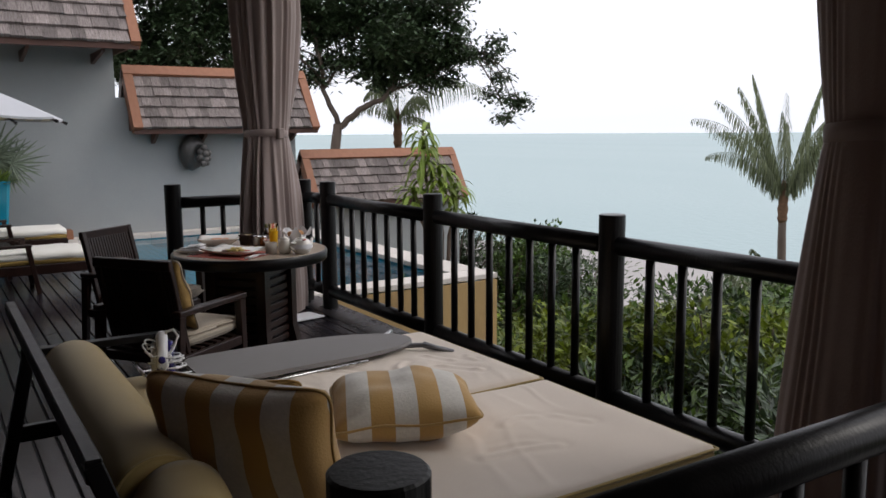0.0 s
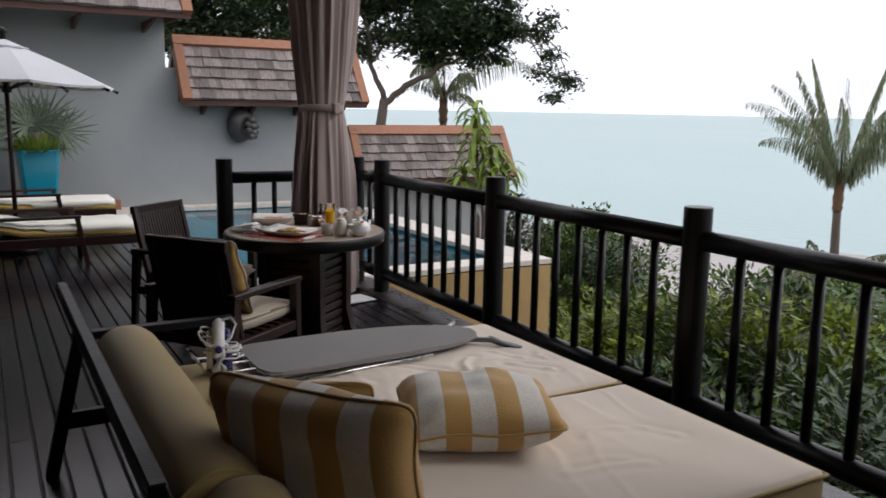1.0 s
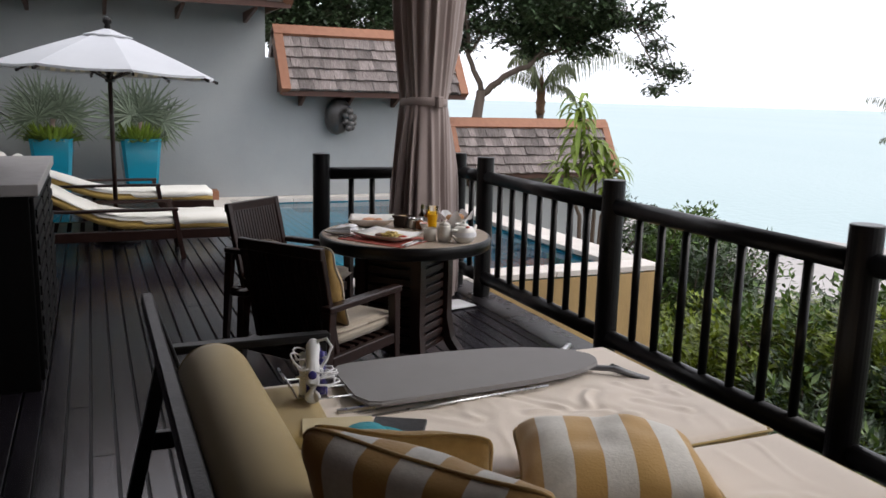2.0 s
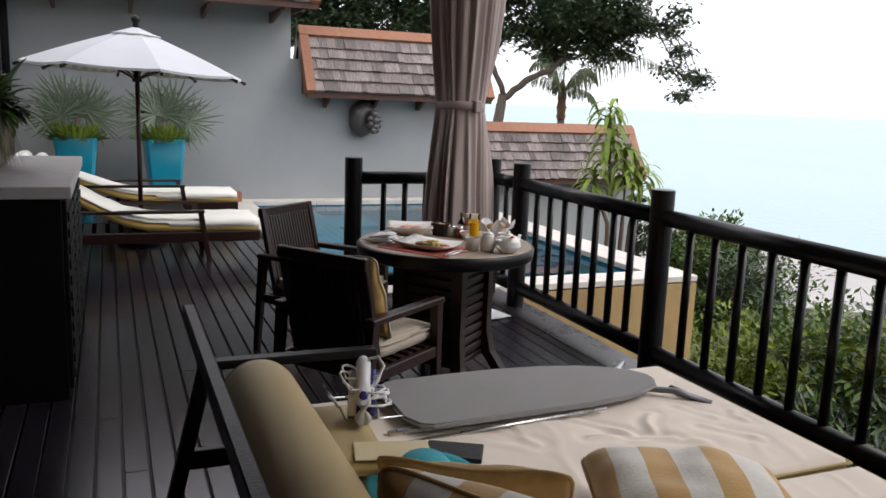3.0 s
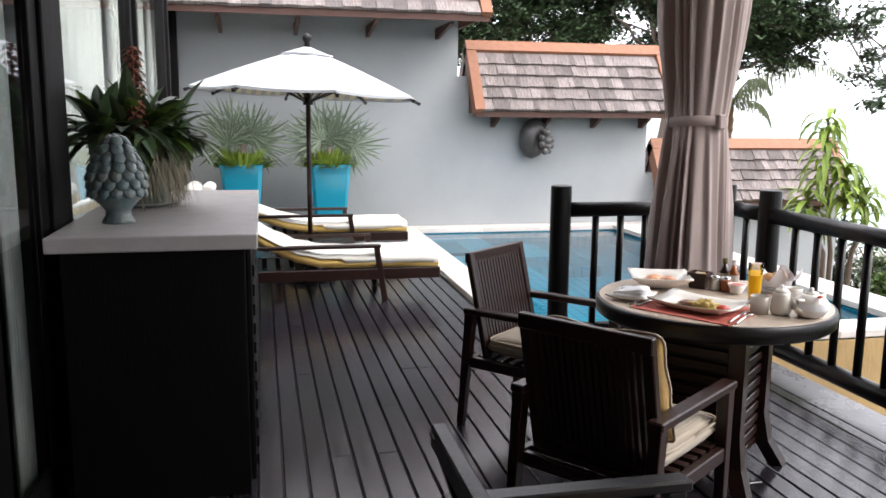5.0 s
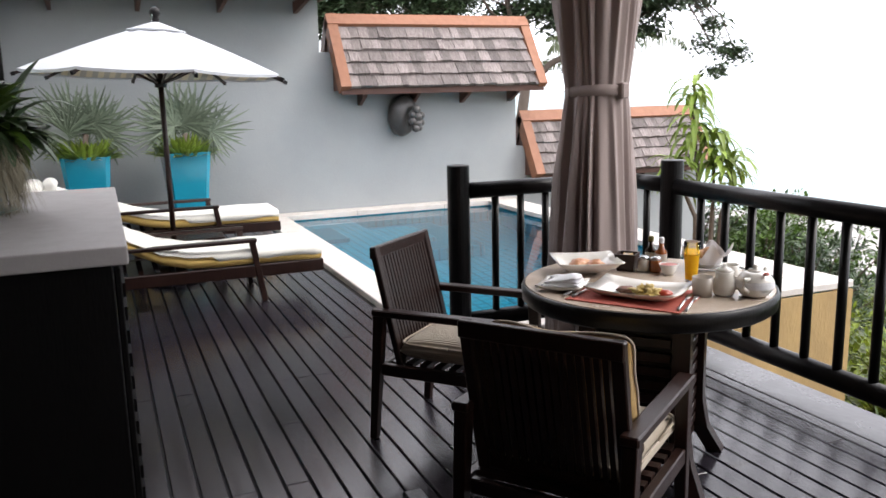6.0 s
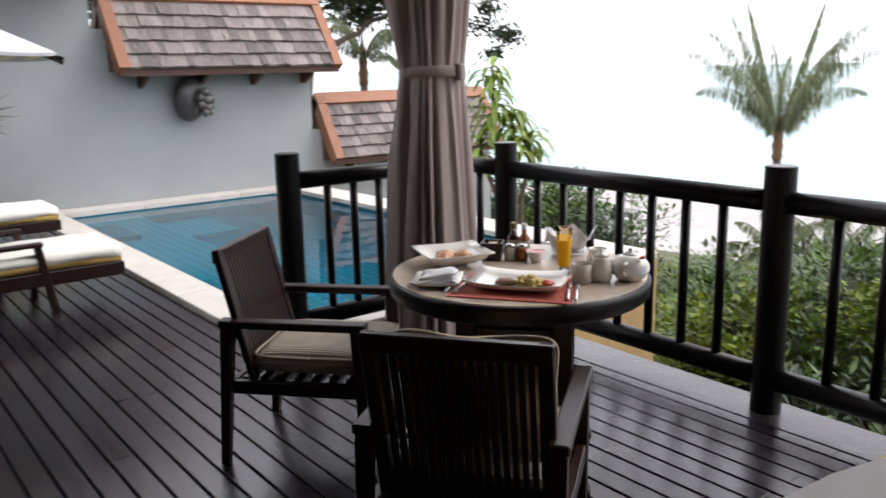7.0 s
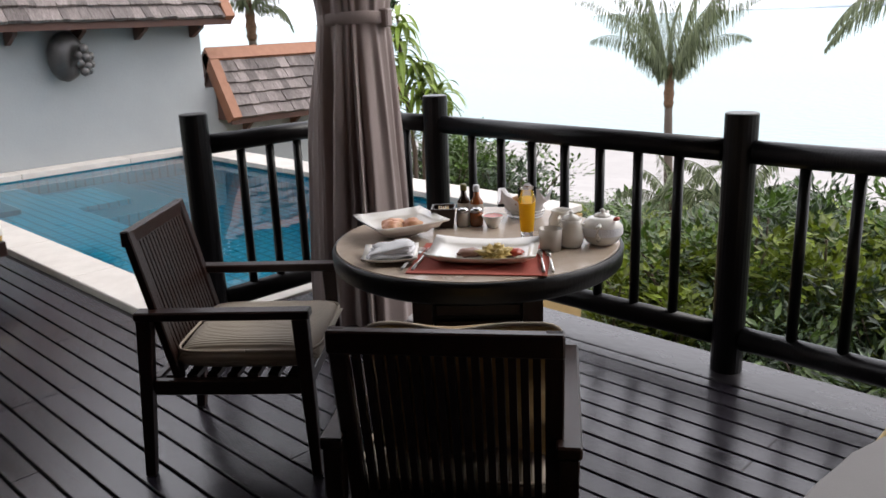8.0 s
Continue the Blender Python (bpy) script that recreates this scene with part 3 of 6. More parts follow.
# ---- railing ----
def railing():
    t = thing("railing", label="black painted round-post timber railing along the deck edge", category="railing")
    H, RZ, LZ = 1.075, 0.925, 0.15

    def post(x, y, h=H, r=0.065):
        return part("post", lathe([(r, -0.3), (r, h - 0.004), (r - 0.004, h)], 24, None, (x, y, 0)), M_BLACK, t, smooth=False)

    def run(p, q, n, dz=0.0):
        p, q = Vector(p), Vector(q)
        part("handrail", tube([p + Vector((0, 0, RZ + dz)), q + Vector((0, 0, RZ + dz))], 0.047, 20), M_BLACK, t, smooth=True)
        part("bottom_rail", tube([p + Vector((0, 0, LZ)), q + Vector((0, 0, LZ))], 0.05, 20), M_BLACK, t, smooth=True)
        for i in range(n):
            c = p.lerp(q, (i + 1) / (n + 1))
            part("baluster", lathe([(0.022, LZ + 0.03), (0.022, RZ - 0.03)], 14, None, (c.x, c.y, 0)), M_BLACK, t, smooth=True)

    X = 3.335
    ys = (6.285, 4.605, 2.92, 1.24)
    post(2.175, 6.72), post(3.31, 6.72, r=0.06)
    run((2.24, 6.72, 0), (3.25, 6.72, 0), 5)
    run((3.32, 6.66, 0), (X, 6.35, 0), 1)
    for y in ys:
        post(X, y)
    for a, b in zip(ys, ys[1:]):
        run((X, a - 0.065, 0), (X, b + 0.065, 0), 7)
    post(X, 0.85), post(0.94, 0.83)
    run((X, 1.17, 0), (X, 0.91, 0), 1)
    run((1.005, 0.865, 0), (X - 0.065, 0.865, 0), 10, -0.05)
    return t


railing()


# ---- special cloth materials ----
def stripes(name, c1, c2, width, axis="X", rough=0.85, bump=0.2, offset=0.0):
    """Cloth woven in two broad stripes."""
    m = mat(name, c1, rough, None, 6, (1, 1, 1), 0.3, bump, 120, sheen=0.3)
    n, l = m.node_tree.nodes, m.node_tree.links
    b = n["Principled BSDF"]
    tc = n.new("ShaderNodeTexCoord")
    sp = n.new("ShaderNodeSeparateXYZ")
    l.new(tc.outputs["Object"], sp.inputs[0])
    a = n.new("ShaderNodeMath")
    a.operation = "ADD"
    a.inputs[1].default_value = 10 * width + offset
    l.new(sp.outputs[axis], a.inputs[0])
    pp = n.new("ShaderNodeMath")
    pp.operation = "PINGPONG"
    pp.inputs[1].default_value = width
    l.new(a.outputs[0], pp.inputs[0])
    gt = n.new("ShaderNodeMath")
    gt.operation = "GREATER_THAN"
    gt.inputs[1].default_value = width / 2
    l.new(pp.outputs[0], gt.inputs[0])
    mx = n.new("ShaderNodeMixRGB")
    old = b.inputs["Base Color"].links[0].from_socket
    l.new(gt.outputs[0], mx.inputs["Fac"])
    l.new(old, mx.inputs["Color1"])
    nz = n.new("ShaderNodeTexNoise")
    nz.inputs["Scale"].default_value = 70
    l.new(tc.outputs["Object"], nz.inputs["Vector"])
    sh = n.new("ShaderNodeMixRGB")
    sh.inputs["Color1"].default_value = (*c2, 1)
    sh.inputs["Color2"].default_value = (*[c * 0.75 for c in c2], 1)
    l.new(nz.outputs["Fac"], sh.inputs["Fac"])
    l.new(sh.outputs["Color"], mx.inputs["Color2"])
    l.new(mx.outputs["Color"], b.inputs["Base Color"])
    return m


M_STRIPE = stripes("gold_and_white_striped_cloth", (0.47, 0.28, 0.085), (0.70, 0.67, 0.61), 0.081, "X", 0.85, 0.16, 0.081)
M_UNDER = stripes("beige_striped_canvas", (0.62, 0.55, 0.38), (0.42, 0.40, 0.34), 0.05, "X")


def ribbed(name, col):
    m = mat(name, col, 0.9, None, 5, (1, 1, 1), 0.35, 0.1, 200, sheen=0.2)
    n, l = m.node_tree.nodes, m.node_tree.links
    tc = n.new("ShaderNodeTexCoord")
    w = n.new("ShaderNodeTexWave")
    w.bands_direction = "X"
    w.inputs["Scale"].default_value = 26
    w.inputs["Distortion"].default_value = 0.4
    l.new(tc.outputs["Object"], w.inputs["Vector"])
    bp = n.new("ShaderNodeBump")
    bp.inputs["Strength"].default_value = 0.5
    bp.inputs["Distance"].default_value = 0.006
    l.new(w.outputs["Fac"], bp.inputs["Height"])
    l.new(bp.outputs["Normal"], n["Principled BSDF"].inputs["Normal"])
    return m


M_RIBSEAT = ribbed("ribbed_beige_cloth", (0.42, 0.36, 0.285))


# ---- curtains on the pavilion columns ----
def curtain(x, y, turn, label, seed=0, tie_z=1.475, depth=1.0, npl=33, calm=None):
    t = thing("curtain", pose(x, y, 0, 0, 0, turn), label, "curtain", "column curtains")
    part("column", lathe([(0.07, 0.0), (0.07, 3.15)], 16), M_BLACK, t, "black timber column")
    rnd = random.Random(seed)
    k = 330
    ph = [rnd.uniform(-0.5, 0.5) for _ in range(npl + 1)]
    amp = [rnd.uniform(0.1, 1.5) for _ in range(npl + 1)]
    rings = []
    zs = [0.03 + i * 0.06 for i in range(49)]
    for z in zs:
        d = z - tie_z
        if d < 0:
            r = 0.158 + 0.098 * min(1, (-d / 1.3)) ** 0.75
        else:
            r = 0.158 + 0.085 * min(1, d / 0.9) ** 0.8
        pa = depth * (0.006 + 0.024 * min(1, abs(d) / 0.45))
        ring = []
        for i in range(k):
            a = 2 * math.pi * i / k
            s = a * npl / (2 * math.pi)
            j = int(s) % npl
            w = amp[j] * (1 - (s - int(s))) + amp[j + 1] * (s - int(s))
            env = 1.0
            if calm is not None:
                # the outer panel hangs almost flat; the rest is gathered in deep folds
                off = abs((a - radians(calm) + math.pi) % (2 * math.pi) - math.pi)
                env = 0.22 + 1.15 * min(1.0, max(0.0, (off - 0.42) / 0.5))
            rr = r + env * pa * w * (0.65 + 0.5 * math.sin(4 * a + seed + 0.5 * z)) * math.cos(npl * a + 1.6 * math.sin(2 * a + seed) + 1.6 * math.sin(5 * a + z * 0.5) + 1.2 * math.sin(7 * a + 0.8 * z)) + 0.02 * math.sin(3 * a + 2 * seed + 0.4 * z) * min(1, abs(d) / 0.6) + 0.012 * math.sin(2 * a + z * 1.3 + seed)
            ring.append((rr * math.cos(a) * 1.02, rr * math.sin(a) * 0.98, z))
        rings.append(ring)
    part("drape", loft(rings, True, False), M_CURTAIN, t, smooth=True)
    part("tie_band", loft([[((0.170 + e) * math.cos(2 * math.pi * i / 48), (0.168 + e) * math.sin(2 * math.pi * i / 48), tie_z + h + 0.006 * math.sin(4 * math.pi * i / 48)) for i in range(48)]
                           for h, e in ((-0.028, 0.0), (-0.024, 0.005), (0.024, 0.006), (0.028, 0.0))], True, False), M_CURTAIN, t, smooth=True)
    part("tie_knot", box(-0.03, 0.03, -0.022, 0.022, -0.042, 0.042, 0.008, None, pose(0.175 * math.cos(radians(-95)), 0.175 * math.sin(radians(-95)), tie_z, 0, 0, 0)), M_CURTAIN, t)
    return t


curtain(2.82, 6.29, 22, "taupe cloth curtain tied round a pavilion column beside the table", 1, npl=22, depth=1.75, calm=278)
curtain(2.88, 1.32, 160, "taupe cloth curtain tied round a column beside the daybed", 2, 1.475, 0.12)


# ---- dining chairs ----
def tapered(p, q, w0, w1, d0, d1):
    """A square leg from foot p to head q, tapering from w0 by d0 to w1 by d1."""
    rings = []
    for (x, y, z), w, d in ((p, w0, d0), (q, w1, d1)):
        rings.append([(x - w / 2, y - d / 2, z), (x + w / 2, y - d / 2, z), (x + w / 2, y + d / 2, z), (x - w / 2, y + d / 2, z)])
    bm = loft(rings)
    bmesh.ops.bevel(bm, geom=bm.edges[:], offset=0.003, segments=1, affect="EDGES")
    return bm


def dining_chair(m, label):
    t = thing("dining_chair", m, label, "chair", "chairs round the table")
    for sx in (-1, 1):
        x = sx * 0.258
        part("leg", tapered((x, -0.305, 0), (x, -0.255, 0.562), 0.034, 0.044, 0.034, 0.05), M_DARKWOOD, t)
        part("leg", tapered((x, 0.268, 0), (x, 0.252, 0.562), 0.034, 0.044, 0.034, 0.052), M_DARKWOOD, t)
        part("armrest", box(x - 0.028, x + 0.028, -0.285, 0.285, 0.562, 0.592, 0.005), M_DARKWOOD, t)
        part("side_rail", box(x - 0.016, x + 0.016, -0.25, 0.24, 0.300, 0.352, 0.004), M_DARKWOOD, t)
        part("back_post", beam((sx * 0.227, -0.175, 0.34), (sx * 0.227, -0.292, 0.852), 0.040, 0.030), M_DARKWOOD, t)
    part("front_rail", box(-0.236, 0.236, 0.235, 0.265, 0.300, 0.352, 0.004), M_DARKWOOD, t)
    part("rear_rail", box(-0.236, 0.236, -0.265, -0.238, 0.300, 0.350, 0.004), M_DARKWOOD, t)
    part("top_rail", beam((-0.2475, -0.290, 0.826), (0.2475, -0.290, 0.826), 0.030, 0.052), M_DARKWOOD, t)
    part("bottom_rail", beam((-0.207, -0.182, 0.385), (0.207, -0.182, 0.385), 0.026, 0.045), M_DARKWOOD, t)
    for i in range(16):
        x = -0.1905 + 0.0254 * i
        part("back_slat", beam((x, -0.186, 0.40), (x, -0.283, 0.806), 0.0165, 0.018, bevel=0), M_DARKWOOD, t)
    for i in range(7):
        y = -0.2 + 0.068 * i
        part("seat_slat", box(-0.24, 0.24, y - 0.018, y + 0.018, 0.340, 0.358), M_DARKWOOD, t)
    return t


def seat_cushion(m):
    t = thing("seat_cushion", m, "beige ribbed seat cushion with piped edges on a chair", "cushion", "chair cushions")
    bm = cushion(0.475, 0.485, 0.105, 18, 7, 0, 0.005, 3)
    cover = part("cover", bm, M_RIBSEAT, t, smooth=True)
    for z, k in ((0.080, 1.0),):
        pts = [(0.2375 * k * math.copysign(abs(math.cos(a)) ** 0.25, math.cos(a)), 0.2405 * k * math.copysign(abs(math.sin(a)) ** 0.25, math.sin(a)), z) for a in [2 * math.pi * i / 40 for i in range(41)]]
        part("piping", tube(pts, 0.005, 6), M_SEAT, cover, smooth=True)
    return t


CH1 = pose(1.586, 4.478, 0, 0, 0, -53.8)
CH2 = pose(1.694, 5.622, 0, 0, 0, -138.6)
first_chair = dining_chair(CH1, "dark brown slat-back armchair with a yellow pillow at the table")
second_chair = copy_thing(first_chair, CH2)
tagged(second_chair, "dark brown slat-back armchair with an empty seat beside the table")
cush = seat_cushion(CH1 @ pose(0, 0.055, 0.360))
copy_thing(cush, CH2 @ pose(0, 0.055, 0.360))


def pillow(name_label, m, sx, sy, h, material, seed, group="", piping=M_GOLD, p_=0.07):
    t = thing("pillow", m, name_label, "pillow", group)
    bm = cushion(sx, sy, h, 36, 2.5, 0, 0.014, seed, p_)
    for v in bm.verts:
        v.co.z -= h / 2
    cover = part("cover", bm, material, t, smooth=True)
    pts = []
    for i in range(89):
        s = i / 88 * 4
        e, f = int(s) % 4, s - int(s)
        c = [(-1, -1), (1, -1), (1, 1), (-1, 1), (-1, -1)]
        u = c[e][0] * (1 - f) + c[e + 1][0] * f
        v = c[e][1] * (1 - f) + c[e + 1][1] * f
        pin = 1 - p_ * (1 - (u * v) ** 2) - 0.9 * p_ * (u * v) ** 8
        pts.append((u * sx / 2 * pin * 1.004, v * sy / 2 * pin * 1.004, 6 * p_ * 0.05 * noise.noise(Vector((u * 1.3 + seed, v * 1.3, 0.7)))))
    part("piping", tube(pts, 0.0048, 6), piping, cover, smooth=True)
    return t


pillow("golden yellow patterned pillow leaning on the chair back", CH1 @ pose(0.026, -0.152, 0.650, 111, 0, 2), 0.45, 0.43, 0.11, M_GOLD, 5, "", M_SEAT, 0.10)


# ---- round dining table ----
TC = (2.208, 4.985)


def dining_table():
    t = thing("round_table", pose(TC[0], TC[1], 0, 0, 0, 41.5), "round dark wood table with an inset mottled stone top", "table")
    part("rim", lathe([(0.42, 0.678), (0.468, 0.680), (0.480, 0.690), (0.484, 0.735), (0.478, 0.747), (0.473, 0.750), (0.470, 0.735), (0.43, 0.70)], 72), M_BLACK, t, smooth=True)
    part("tabletop", lathe([(0.0005, 0.752), (0.468, 0.752), (0.470, 0.748), (0.470, 0.72), (0.0005, 0.72)], 72, cap=False), M_STONETOP, t)
    part("apron", lathe([(0.34, 0.655), (0.38, 0.680)], 48), M_DARKWOOD, t)
    s = 0.175
    for a, b in ((1, 1), (1, -1), (-1, 1), (-1, -1)):
        pts = [(a * s, b * s, 0.66), (a * s, b * s, 0.25), (a * (s + 0.02), b * (s + 0.02), 0.12), (a * (s + 0.075), b * (s + 0.075), 0.0)]
        rings = []
        for x, y, z in pts:
            w = 0.032
            rings.append([(x - w, y - w, z), (x + w, y - w, z), (x + w, y + w, z), (x - w, y + w, z)])
        part("leg", loft(rings), M_DARKWOOD, t)
    for i in range(9):
        z = 0.16 + 0.055 * i
        for a in (-1, 1):
            part("slat", box(-s + 0.04, s - 0.04, a * s - 0.008, a * s + 0.008, z, z + 0.036, 0.003), M_DARKWOOD, t)
            part("slat", box(a * s - 0.008, a * s + 0.008, -s + 0.04, s - 0.04, z, z + 0.036, 0.003), M_DARKWOOD, t)
    part("core", box(-0.162, 0.162, -0.162, 0.162, 0.132, 0.676), M_BLACK, t)
    part("bottom_shelf", box(-s, s, -s, s, 0.10, 0.13, 0.004), M_DARKWOOD, t)


dining_table()
TZ = 0.753
M_RED = mat("faded_red_woven_mat", (0.44, 0.10, 0.07), 0.85, (0.34, 0.08, 0.06), 20, (1, 1, 1), 0.5, 0.3, 240)
M_JUICE = mat("orange_juice", (0.95, 0.60, 0.02), 0.35, (0.92, 0.54, 0.018), 5, (1, 1, 1), 0.4, 0.0, trans=0.55)
M_CLEAR = glass("clear_glass", ior=1.12)
M_EGG = mat("scrambled_egg", (0.58, 0.42, 0.13), 0.5, (0.40, 0.30, 0.10), 30, (1, 1, 1), 0.7, 0.5, 60)
M_MEAT = mat("browned_sausage", (0.24, 0.11, 0.07), 0.5, (0.15, 0.07, 0.04), 20, (1, 1, 1), 0.6, 0.3, 60)
M_TOMATO = mat("red_tomato_sauce", (0.45, 0.05, 0.02), 0.3, (0.30, 0.04, 0.02), 15, (1, 1, 1), 0.6, 0.2, 60)
M_AMBER = mat("reddish_sauce", (0.30, 0.085, 0.02), 0.25, (0.22, 0.06, 0.015), 8, (1, 1, 1), 0.5, 0.0, coat=0.4)
M_SOY = mat("dark_soy_sauce", (0.03, 0.015, 0.008), 0.15, None, 8, (1, 1, 1), 0.5, 0.0, coat=0.5)
M_PAPER = mat("printed_label_paper", (0.55, 0.52, 0.46), 0.7, (0.45, 0.42, 0.36), 12)
M_BREAD = mat("baked_bread_crust", (0.42, 0.22, 0.09), 0.7, (0.28, 0.13, 0.05), 14, (1, 1, 1), 0.7, 0.3, 40)
M_FRUIT = mat("pink_fruit", (0.60, 0.25, 0.16), 0.4, (0.48, 0.30, 0.10), 16, (1, 1, 1), 0.7, 0.1, 40)
ACROSS = -55.5  # the place setting faces the nearer chair


def placemat():
    bm = slab([(-0.205, -0.162), (0.205, -0.162), (0.205, 0.162), (-0.205, 0.162)], 0, 0.003)
    t = tagged(part("placemat", bm, M_RED), "faded red woven placemat under the plate", "placemat")
    t.matrix_basis = pose(2.033, 4.806, TZ + 0.0005, 0, 0, ACROSS)


placemat()


def dish(name, m, sx, sy, h, lift, label, category, foot=0.5, k=9):
    """A square dish with upswept corners and a thin wall."""
    def skin(off):
        vs = []
        for i in range(k + 1):
            row = []
            for j in range(k + 1):
                u, v = 2 * i / k - 1, 2 * j / k - 1
                d = max(abs(u), abs(v))
                e = max(0.0, (d - foot) / (1 - foot))
                z = h * e ** 1.4 + lift * (u * v) ** 2 + off
                row.append((u * sx / 2, v * sy / 2, z))
            vs.append(row)
        return vs
    bm = bmesh.new()
    top = [[bm.verts.new(p) for p in r] for r in skin(0.007)]
    bot = [[bm.verts.new((p[0] * 0.985, p[1] * 0.985, p[2])) for p in r] for r in skin(0.0)]
    for i in range(k):
        for j in range(k):
            bm.faces.new((top[i][j], top[i + 1][j], top[i + 1][j + 1], top[i][j + 1]))
            bm.faces.new((bot[i][j], bot[i][j + 1], bot[i + 1][j + 1], bot[i + 1][j]))
    for i in range(k):
        for a, b in (((i, 0), (i + 1, 0)), ((i + 1, k), (i, k)), ((0, i + 1), (0, i)), ((k, i), (k, i + 1))):
            bm.faces.new((top[a[0]][a[1]], top[b[0]][b[1]], bot[b[0]][b[1]], bot[a[0]][a[1]]))
    t = thing(name, m, label, category)
    part("dish", bm, M_PORC, t, smooth=True)
    return t


dish("plate", pose(2.036, 4.802, TZ + 0.004, 0, 0, ACROSS), 0.33, 0.225, 0.024, 0.012, "large white rectangular porcelain plate with breakfast on it", "plate", 0.55)
dish("bowl", pose(2.085, 5.225, TZ + 0.002, 0, 0, -20), 0.26, 0.245, 0.050, 0.004, "square white porcelain bowl of fruit", "bowl", 0.30)
dish("side_plate", pose(1.862, 5.032, TZ + 0.002, 0, 0, ACROSS + 10), 0.17, 0.17, 0.012, 0.006, "small white side plate with a folded napkin", "plate", 0.5)


def blob(name, m, r, squash, material, label, category, seed, rough=0.35, sub=3):
    bm = bmesh.new()
    bmesh.ops.create_icosphere(bm, subdivisions=sub, radius=1)
    for v in bm.verts:
        n = 1 + rough * noise.noise(v.co * 2.3 + Vector((seed * 3.1, 0, 0))) + rough * 0.5 * noise.noise(v.co * 6 + Vector((seed, 5, 0)))
        v.co = Vector((v.co.x * r * n, v.co.y * r * n * 0.85, max(-0.2 * r, v.co.z * r * squash * n)))
    t = tagged(part(name, bm, material, None, "", True), label, category)
    t.matrix_basis = m
    return t


blob("scrambled_egg", pose(2.045, 4.762, TZ + 0.020), 0.043, 0.6, M_EGG, "yellow scrambled eggs on the white plate", "food", 1, 1.0, 4)
blob("sausage", pose(2.018, 4.842, TZ + 0.018, 0, 0, ACROSS), 0.038, 0.35, M_MEAT, "browned sausage slices on the white plate", "food", 2, 0.25)
blob("tomato", pose(2.098, 4.728, TZ + 0.02), 0.026, 0.5, M_TOMATO, "red cooked tomato on the white plate", "food", 3, 0.3)
for i, (dx, dy, sd) in enumerate(((-0.03, 0.01, 4), (0.035, -0.02, 5), (0.0, 0.04, 6))):
    blob("fruit_slice", pose(2.085 + dx, 5.225 + dy, TZ + 0.03), 0.038, 0.6, M_FRUIT, "pink and orange fruit pieces in the bowl", "fruit", sd, 0.35)


def napkin():
    """A cloth folded in four, its layers slipping and bulging."""
    bm = bmesh.new()
    for i in range(3):
        n1, n2 = 14, 12
        g = []
        for side in (0, 1):
            rows = []
            for p in range(n1 + 1):
                row = []
                for q in range(n2 + 1):
                    u, v = 2 * p / n1 - 1, 2 * q / n2 - 1
                    x = u * (0.074 - 0.007 * i) + 0.006 * math.sin(3 * v + i) + 0.004 * i
                    y = v * (0.056 - 0.004 * i) + 0.005 * math.sin(2.4 * u + 2 * i)
                    z = 0.011 + 0.011 * i + 0.006 * noise.noise(Vector((u * 1.6, v * 1.6, i * 2.3))) + 0.008 * i * u * 0.5
                    puff = 0.011 * (1 - u ** 6) * (1 - v ** 6)
                    row.append(bm.verts.new((x, y, z + (puff if side else 0.0))))
                rows.append(row)
            g.append(rows)
        for rows in g:
            for p in range(n1):
                for q in range(n2):
                    bm.faces.new((rows[p][q], rows[p + 1][q], rows[p + 1][q + 1], rows[p][q + 1]))
    bmesh.ops.remove_doubles(bm, verts=bm.verts, dist=0.0004)
    t = tagged(part("napkin", bm, M_NAPKIN, None, "", True), "folded white linen napkin on a side plate", "napkin")
    t.matrix_basis = pose(1.864, 5.032, TZ + 0.006, 0, 0, ACROSS + 16)


napkin()


def cutlery(name, m, label):
    bm = bmesh.new()
    tube([(0, -0.10, 0.004), (0, 0.02, 0.007), (0, 0.045, 0.004)], [0.0045, 0.003, 0.004], 8, bm)
    if name == "fork":
        box(-0.011, 0.011, 0.04, 0.065, 0.002, 0.005, 0.001, bm)
        for i in range(4):
            box(-0.011 + i * 0.0065, -0.0085 + i * 0.0065, 0.064, 0.10, 0.003, 0.005, 0, bm)
    else:
        loft([[(-0.004, 0.04, 0.002), (0.004, 0.04, 0.002), (0.004, 0.04, 0.005), (-0.004, 0.04, 0.005)],
              [(-0.010, 0.07, 0.002), (0.006, 0.07, 0.002), (0.006, 0.07, 0.004), (-0.010, 0.07, 0.004)],
              [(-0.002, 0.11, 0.002), (0.004, 0.11, 0.002), (0.004, 0.11, 0.003), (-0.002, 0.11, 0.003)]], True, True, bm)
    t = tagged(part(name, bm, M_STEEL, None, "", True), label, "cutlery", "cutlery on the table")
    t.matrix_basis = m
    return t


for dx, nm in ((-0.218, "fork"), (-0.186, "fork"), (0.176, "knife"), (0.202, "knife")):
    c, s_ = math.cos(radians(ACROSS)), math.sin(radians(ACROSS))
    cutlery(nm, pose(2.018 + c * dx, 4.788 + s_ * dx, TZ + 0.004, 0, 0, ACROSS + (6 if dx > 0 else -4)) @ Matrix.Scale(1.15, 4), "steel %s lying on the red placemat" % nm)


def tumbler(m, r0, r1, h, fill, fluid, name, label, material):
    t = thing(name, m, label, "glass")
    base = 0.022 if fluid else 0.010
    part("glass", lathe([(r0 * 0.5, 0.0), (r0, 0.001), (r1, h), (r1 - 0.0016, h), (r0 - 0.0022, base), (r0 * 0.4, base)], 32), material, t, smooth=True)
    if fluid:
        a = r0 + (r1 - r0) * fill
        part("juice", lathe([(0.001, base + 0.0005), (r0 + 0.0018, base + 0.0005), (a + 0.0004, h * fill), (0.001, h * fill)], 32, cap=False), fluid, t, smooth=False)
    return t


